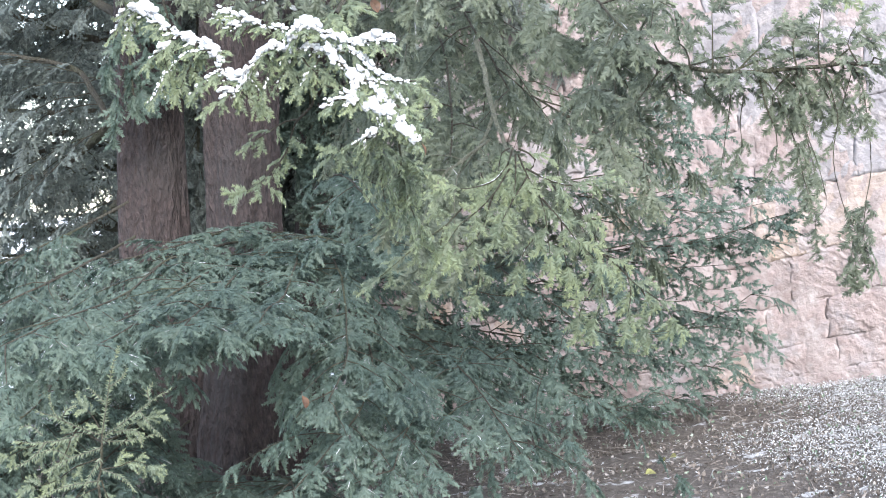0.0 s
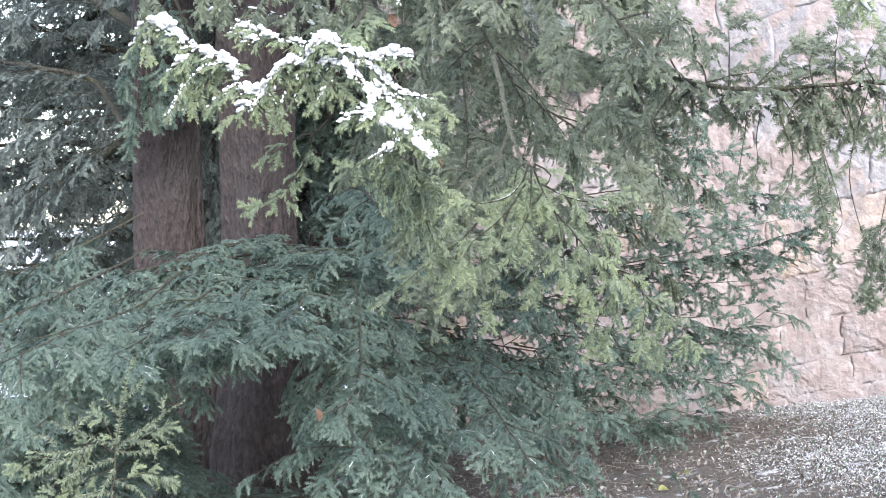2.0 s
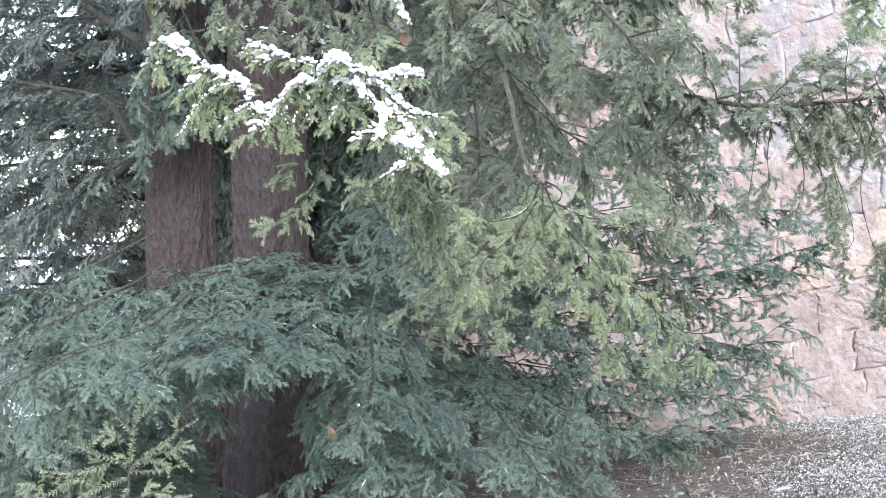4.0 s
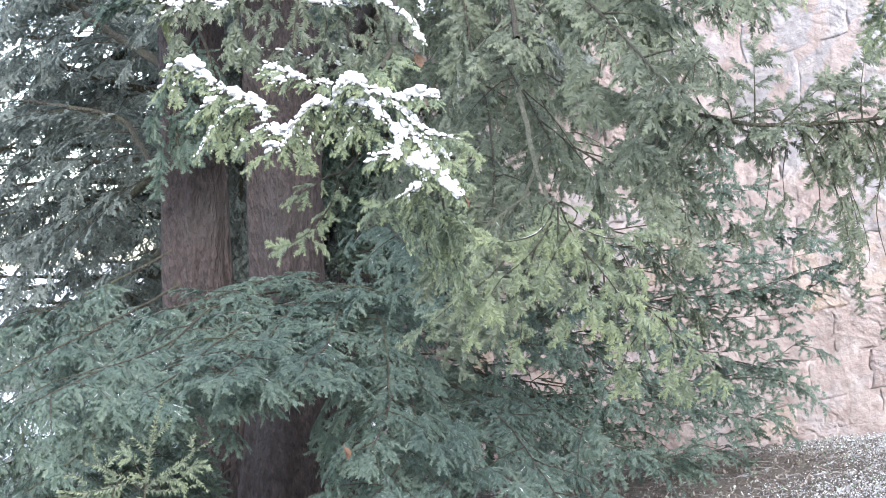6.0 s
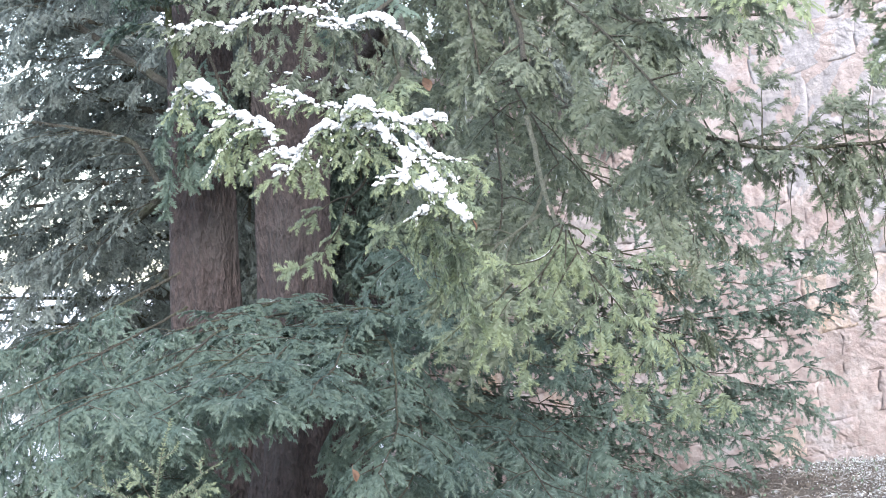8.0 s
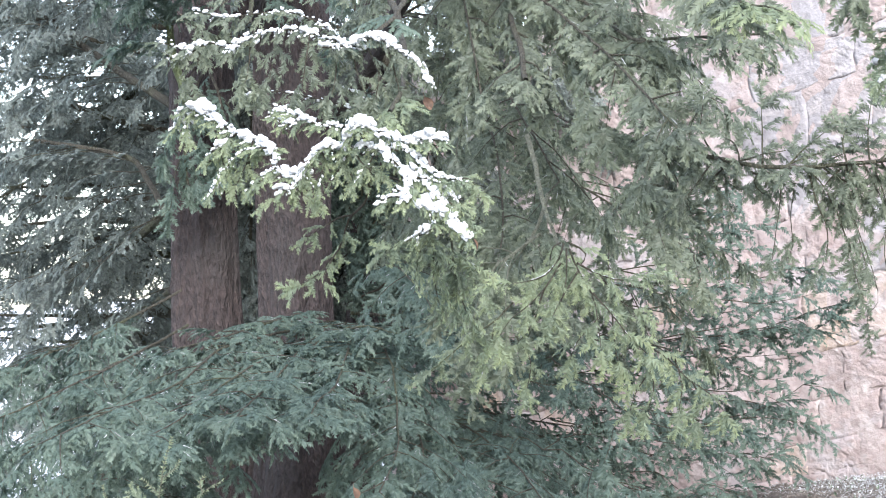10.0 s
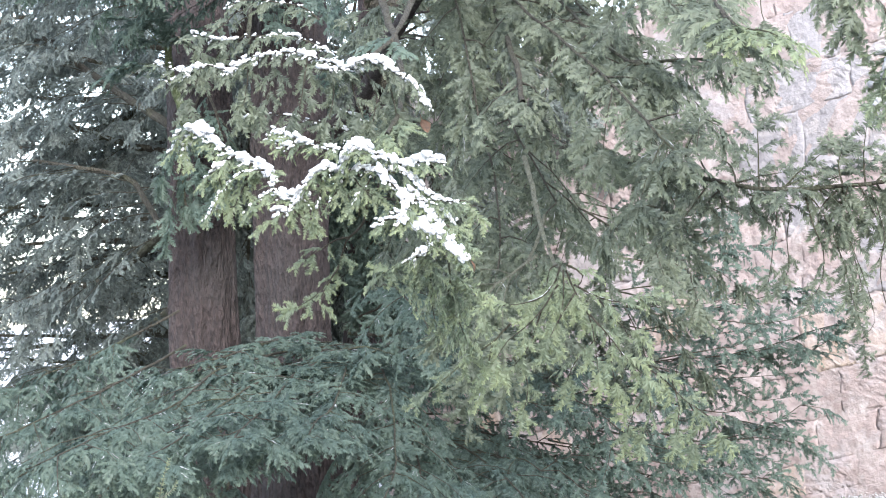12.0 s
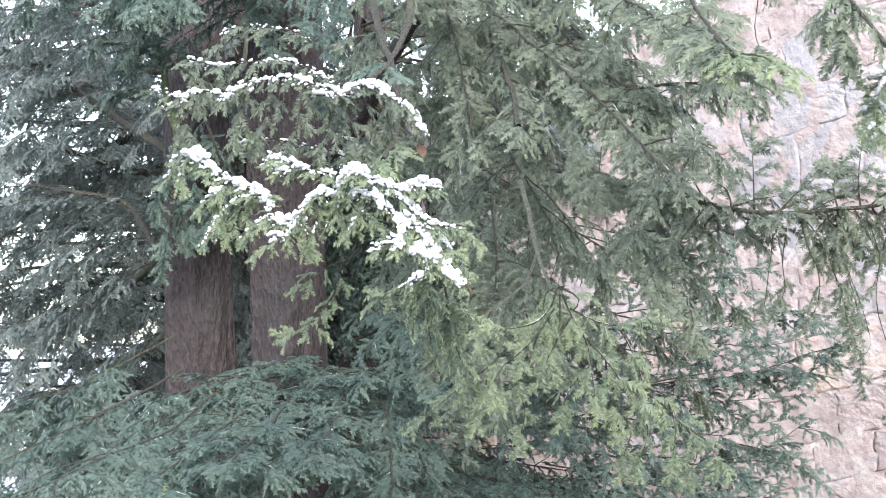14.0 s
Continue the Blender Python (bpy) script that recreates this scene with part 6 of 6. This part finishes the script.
bough(yew_behind, [(-2.25, 13.51, 1.66), (-2.79, 13.62, 1.85), (-3.28, 13.62, 1.89), (-3.88, 13.61, 1.85)], 0.05, 0.008, kinds=COARSE, needles=NEEDLE_FAR, start=0.1, side=5, reach=0.85, droop=0.6, size=0.2, snowiness=0.0)
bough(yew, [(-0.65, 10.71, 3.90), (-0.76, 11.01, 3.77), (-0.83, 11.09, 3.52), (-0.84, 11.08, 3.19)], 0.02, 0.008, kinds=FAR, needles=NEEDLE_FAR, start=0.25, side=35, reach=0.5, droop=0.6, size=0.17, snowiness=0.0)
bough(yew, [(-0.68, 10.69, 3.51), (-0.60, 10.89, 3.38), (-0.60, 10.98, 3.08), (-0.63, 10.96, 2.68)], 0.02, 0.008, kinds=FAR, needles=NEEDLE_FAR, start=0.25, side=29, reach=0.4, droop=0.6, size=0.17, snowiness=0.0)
bough(yew, [(-1.72, 9.76, 0.40), (-2.0, 8.40, 0.38), (-2.2, 7.40, 0.30), (-2.4, 6.70, 0.16)], 0.009, 0.003, kinds=MID, clad=0.4, start=0.3, side=18, reach=0.5, droop=0.5, size=0.135, snowiness=0.15)
bough(yew, [(-1.70, 9.76, 0.15), (-1.8, 8.40, 0.10), (-1.9, 7.40, 0.02), (-2.0, 6.60, -0.06)], 0.009, 0.003, kinds=MID, clad=0.4, start=0.3, side=18, reach=0.5, droop=0.4, size=0.135, snowiness=0.1)
bough(yew, [(-1.721, 8.515, 1.350), (-1.888, 7.713, 1.224), (-2.073, 7.309, 1.128), (-2.285, 7.005, 1.040), (-2.463, 6.900, 0.988)], 0.009, 0.003, kinds=MID, clad=0.3, start=0.25, side=16, reach=0.42, droop=0.45, size=0.135, snowiness=0.1)
bough(yew, [(-1.748, 8.521, 1.037), (-1.913, 7.718, 0.939), (-2.121, 7.313, 0.888), (-2.331, 7.008, 0.809), (-2.483, 6.905, 0.758)], 0.009, 0.003, kinds=MID, clad=0.3, start=0.25, side=16, reach=0.42, droop=0.45, size=0.135, snowiness=0.1)
bough(yew, [(-1.870, 8.525, 0.731), (-1.992, 7.721, 0.689), (-2.196, 7.316, 0.650), (-2.454, 7.010, 0.585)], 0.009, 0.003, kinds=MID, clad=0.3, start=0.25, side=16, reach=0.42, droop=0.45, size=0.135, snowiness=0.1)
bough(yew, [(-1.786, 8.530, 0.598), (-1.867, 7.730, 0.477), (-1.995, 7.126, 0.476), (-2.229, 6.920, 0.428)], 0.009, 0.003, kinds=MID, clad=0.3, start=0.25, side=16, reach=0.42, droop=0.45, size=0.135, snowiness=0.1)
bough(yew, [(-1.857, 9.107, 1.541), (-2.126, 8.902, 1.402), (-2.445, 8.696, 1.275), (-2.777, 8.488, 1.188)], 0.009, 0.003, kinds=MID, clad=0.3, start=0.25, side=16, reach=0.42, droop=0.45, size=0.135, snowiness=0.1)
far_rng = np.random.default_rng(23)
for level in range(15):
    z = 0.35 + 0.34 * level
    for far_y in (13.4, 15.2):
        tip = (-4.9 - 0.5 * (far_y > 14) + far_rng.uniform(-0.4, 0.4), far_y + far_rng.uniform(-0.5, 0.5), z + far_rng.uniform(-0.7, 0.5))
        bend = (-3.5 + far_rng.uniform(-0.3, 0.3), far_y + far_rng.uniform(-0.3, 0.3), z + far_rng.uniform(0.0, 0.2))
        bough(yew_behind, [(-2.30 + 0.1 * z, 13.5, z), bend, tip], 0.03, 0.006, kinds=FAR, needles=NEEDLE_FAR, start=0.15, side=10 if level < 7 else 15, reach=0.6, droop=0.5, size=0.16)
# sapling of yew at the foot
sapling = thing("yew_sapling", (-1.12, 5.04, 0.0), "young light-green yew shoots growing up from the ground", "sapling")
bough(sapling, [(-1.17, 5.3, 0.18), (-1.265, 5.249, 0.525), (-1.252, 5.253, 0.621), (-1.238, 5.257, 0.746)], 0.006, 0.004, side=0, start=0.99, size=0.04, kinds=SHOOT, needles=NEEDLE_NEW)
shoot(sapling, [(-1.239, 5.257, 0.737), (-1.202, 5.228, 0.865), (-1.174, 5.198, 0.954), (-1.133, 5.169, 1.046)])
shoot(sapling, [(-1.213, 5.261, 0.842), (-1.238, 5.261, 0.869), (-1.270, 5.262, 0.903)])
shoot(sapling, [(-1.239, 5.256, 0.727), (-1.162, 5.234, 0.774), (-1.086, 5.211, 0.820), (-1.030, 5.188, 0.857), (-0.974, 5.165, 0.885)])
shoot(sapling, [(-1.092, 5.211, 0.814), (-1.053, 5.185, 0.763), (-1.003, 5.159, 0.712)])
shoot(sapling, [(-1.243, 5.257, 0.737), (-1.324, 5.224, 0.784), (-1.376, 5.192, 0.831), (-1.381, 5.161, 0.905)])
shoot(sapling, [(-1.320, 5.208, 0.786), (-1.378, 5.183, 0.825), (-1.431, 5.158, 0.852)])
shoot(sapling, [(-1.304, 5.206, 0.750), (-1.413, 5.180, 0.740), (-1.514, 5.154, 0.756)])
shoot(sapling, [(-1.199, 5.258, 0.743), (-1.111, 5.209, 0.750), (-1.084, 5.157, 0.699)])
shoot(sapling, [(-1.344, 5.158, 0.819), (-1.328, 5.159, 0.846), (-1.293, 5.160, 0.857)])
shoot(sapling, [(-1.246, 5.255, 0.695), (-1.338, 5.204, 0.676), (-1.408, 5.152, 0.648)])
shoot(sapling, [(-1.249, 5.254, 0.660), (-1.282, 5.202, 0.610), (-1.297, 5.150, 0.558)])
shoot(sapling, [(-1.244, 5.256, 0.718), (-1.148, 5.232, 0.714), (-1.045, 5.209, 0.730)])
shoot(sapling, [(-1.407, 5.155, 0.744), (-1.458, 5.153, 0.694), (-1.537, 5.151, 0.662)])
shoot(sapling, [(-1.252, 5.253, 0.621), (-1.171, 5.203, 0.595), (-1.122, 5.152, 0.553)])
shoot(sapling, [(-1.189, 5.213, 0.905), (-1.140, 5.190, 0.933), (-1.113, 5.166, 0.968)])
shoot(sapling, [(-1.045, 5.163, 0.852), (-1.052, 5.164, 0.887), (-1.031, 5.165, 0.908)])
shoot(sapling, [(-1.414, 5.156, 0.767), (-1.450, 5.157, 0.804), (-1.488, 5.156, 0.801)])
shoot(sapling, [(-1.255, 5.251, 0.583), (-1.365, 5.200, 0.582), (-1.450, 5.148, 0.560)])
shoot(sapling, [(-1.338, 5.204, 0.676), (-1.387, 5.179, 0.713), (-1.438, 5.153, 0.708)])
twig(sapling, [(-1.249, 5.276, 0.715), (-1.310, 5.276, 0.749), (-1.369, 5.276, 0.744), (-1.431, 5.273, 0.700)], bare=0.25, size=0.06, gap=0.03, frost=0.1)
twig(sapling, [(-1.249, 5.276, 0.715), (-1.185, 5.277, 0.729), (-1.123, 5.279, 0.773), (-1.084, 5.280, 0.780)], bare=0.25, size=0.06, gap=0.03, frost=0.1)
twig(sapling, [(-1.253, 5.274, 0.657), (-1.339, 5.272, 0.634), (-1.420, 5.270, 0.592), (-1.490, 5.268, 0.578)], bare=0.25, size=0.06, gap=0.03, frost=0.1)
twig(sapling, [(-1.256, 5.273, 0.618), (-1.193, 5.273, 0.623), (-1.140, 5.275, 0.638), (-1.096, 5.274, 0.615)], bare=0.25, size=0.06, gap=0.03, frost=0.1)
twig(sapling, [(-1.259, 5.271, 0.579), (-1.241, 5.269, 0.519), (-1.195, 5.268, 0.477)], bare=0.25, size=0.06, gap=0.03, frost=0.1)
twig(sapling, [(-1.324, 5.257, 0.763), (-1.346, 5.255, 0.726), (-1.391, 5.252, 0.652)], bare=0.25, size=0.06, gap=0.03, frost=0.1)
twig(sapling, [(-1.424, 5.254, 0.732), (-1.493, 5.253, 0.718), (-1.563, 5.251, 0.694)], bare=0.25, size=0.06, gap=0.03, frost=0.1)
twig(sapling, [(-1.261, 5.270, 0.560), (-1.347, 5.268, 0.528), (-1.429, 5.266, 0.485)], bare=0.25, size=0.06, gap=0.03, frost=0.1)
twig(sapling, [(-1.243, 5.277, 0.734), (-1.259, 5.278, 0.784), (-1.285, 5.279, 0.825)], bare=0.25, size=0.06, gap=0.03, frost=0.1)

# ---------------------------------------------------------------- litter, frost and small plants on the ground
def scatter_leaves(name, count, mat, size, density, label, lift=0.012):
    """Curled leaves lying on the ground, joined."""
    heap = Heap()
    done = 0
    base = np.array([[-1, 0, 0.12], [-0.35, 0.5, 0], [0.45, 0.42, 0.06], [1, 0, 0.25], [0.4, -0.45, 0.05], [-0.4, -0.5, 0.02], [0, 0, -0.1]])
    tri = np.array([[6, 0, 1], [6, 1, 2], [6, 2, 3], [6, 3, 4], [6, 4, 5], [6, 5, 0]])
    while done < count:
        x, y = rng.uniform(-3.2, 4.2), rng.uniform(4.6, 11.6)
        s = (np.array([x, y]) - WALL_O[:2]) @ WALL_N[:2]
        if s > -0.03 or rng.random() > density(x, y):
            continue
        e = Euler(rng.normal(0, 0.75, 2).tolist() + [rng.uniform(0, 6.28)]).to_matrix()
        k = size * rng.uniform(0.5, 1.3) * np.array([1, rng.uniform(0.5, 1), rng.uniform(0.5, 2.2)])
        heap.add((base * k) @ np.array(e).T + [x, y, ground_z(x, y) + lift * rng.uniform(0.3, 2.2)], t=tri)
        done += 1
    ob = heap.build(name, mat, None)
    return tagged(ob, label, "ground cover", kind="stuff")


def open_sky(x, y):
    """How freely snow reaches the ground: little under the yew, much beyond its drip line."""
    return float(np.clip((x - 1.2 - 0.13 * (y - 7.0) + 0.25 * math.sin(3 * x + 2 * y)) / 0.9, 0.04, 1))


scatter_leaves("leaf_litter", 19000, LITTER, 0.0145, lambda x, y: 1.0, "grey-brown dead leaves lying on the soil")
scatter_leaves("ground_ivy", 3500, GREENS, 0.013, lambda x, y: 0.25 + 0.75 * open_sky(x, y), "small frosted green leaves growing among the litter", 0.025)


def scatter_frost():
    heap = Heap()
    done = 0
    while done < 60000:
        x, y = rng.uniform(-1.0, 4.0), rng.uniform(5.0, 11.4)
        if (np.array([x, y]) - WALL_O[:2]) @ WALL_N[:2] > -0.03 or rng.random() > open_sky(x, y) ** 1.4:
            continue
        k = rng.uniform(0.0014, 0.0045)
        n = 4
        a = np.linspace(0, 2 * np.pi, n, endpoint=False) + rng.uniform(0, 1)
        r = k * rng.uniform(0.5, 1.2, n)
        tilt, stretch = rng.normal(0, 0.5, 2), rng.uniform(1, 3.2)
        turn = rng.uniform(0, 6.28)
        ringp = np.stack([r * np.cos(a) * stretch, r * np.sin(a), (r * np.cos(a) * stretch * tilt[0] + r * np.sin(a) * tilt[1])], -1)
        ringp = ringp @ np.array([[math.cos(turn), math.sin(turn), 0], [-math.sin(turn), math.cos(turn), 0], [0, 0, 1]])
        z = ground_z(x, y) + rng.uniform(0.008, 0.04)
        pts = np.vstack([ringp + [x, y, z - 0.004], [[x, y, z + k * 0.35]]])
        heap.add(pts, t=np.array([[i, (i + 1) % n, n] for i in range(n)]))
        done += 1
    ob = heap.build("snow_dusting", FROST, None)
    tagged(ob, "patchy thin snow lying on leaves and grass", "snow", kind="stuff")


scatter_frost()


def scatter_stalks(count):
    """Dry bent stalks and thin fallen twigs in the litter."""
    heap = Heap()
    done = 0
    while done < count:
        x, y = rng.uniform(-0.6, 3.2), rng.uniform(5.4, 10.2)
        if (np.array([x, y]) - WALL_O[:2]) @ WALL_N[:2] > -0.1:
            continue
        ln = rng.uniform(0.04, 0.16)
        way = unit(np.array([rng.normal(), rng.normal(), rng.uniform(0, 0.9)]))
        t = np.linspace(0, 1, 4)[:, None]
        line = np.array([x, y, ground_z(x, y) + 0.008]) + way * ln * t + np.array([0, 0, -0.35 * ln * max(0.0, way[2])]) * t ** 2
        heap.add(*tube(line, np.linspace(0.0022, 0.0008, 4), 3))
        done += 1
    ob = heap.build("dry_stalks", LITTER, None)
    tagged(ob, "dry brown stalks and fallen twigs among the litter", "ground cover", kind="stuff")


scatter_stalks(1500)


def single_leaf(name, at, size, turn, mat, label):
    """One fallen leaf with a folded midrib and a short stalk."""
    bm = bmesh.new()
    rows = []
    for i in range(7):
        t = i / 6
        half = size * 0.36 * math.sin(math.pi * min(1, t * 0.92 + 0.05)) ** 0.8
        z = size * 0.12 * math.sin(t * 2.6)
        rows.append([bm.verts.new((size * t, y, z + abs(y) * 0.35)) for y in (-half, 0, half)])
    for p, q in zip(rows[:-1], rows[1:]):
        for k in range(2):
            bm.faces.new((p[k], p[k + 1], q[k + 1], q[k]))
    stalk = [bm.verts.new(c) for c in ((0, -0.001, 0), (0, 0.001, 0), (-size * 0.4, 0.001, size * 0.1), (-size * 0.4, -0.001, size * 0.1))]
    bm.faces.new(stalk)
    bmesh.ops.solidify(bm, geom=bm.faces[:], thickness=0.0006)
    me = bpy.data.meshes.new(name)
    bm.to_mesh(me)
    bm.free()
    me.materials.append(mat)
    ob = new(name, me)
    ob.matrix_basis = pose(*at, *turn)
    return tagged(ob, label, "leaf")


single_leaf("fallen_leaf", (0.87, 7.55, float(ground_z(0.87, 7.55)) + 0.03), 0.07, (25, 10, 40), YELLOW, "pale yellow fallen leaf lying on litter")
single_leaf("fallen_leaf", (1.08, 7.95, float(ground_z(1.08, 7.95)) + 0.03), 0.055, (-30, 15, 120), YELLOW, "small yellow leaf lying on frosted soil")
single_leaf("fallen_leaf", (1.00, 7.85, float(ground_z(1.00, 7.85)) + 0.03), 0.05, (15, -25, 250), YELLOW, "curled yellow leaf lying on dark soil")
single_leaf("dead_leaf", (-0.56, 5.42, 0.79), 0.045, (60, 80, 20), RUST, "rust-brown dead leaf caught in yew foliage")
single_leaf("dead_leaf", (-0.05, 4.31, 1.61), 0.035, (70, 80, 60), RUST, "small rusty dead leaf caught among yew twigs")
single_leaf("dead_leaf", (-0.15, 4.23, 2.01), 0.04, (50, 70, -20), RUST, "long brown dead leaf hanging from a twig")
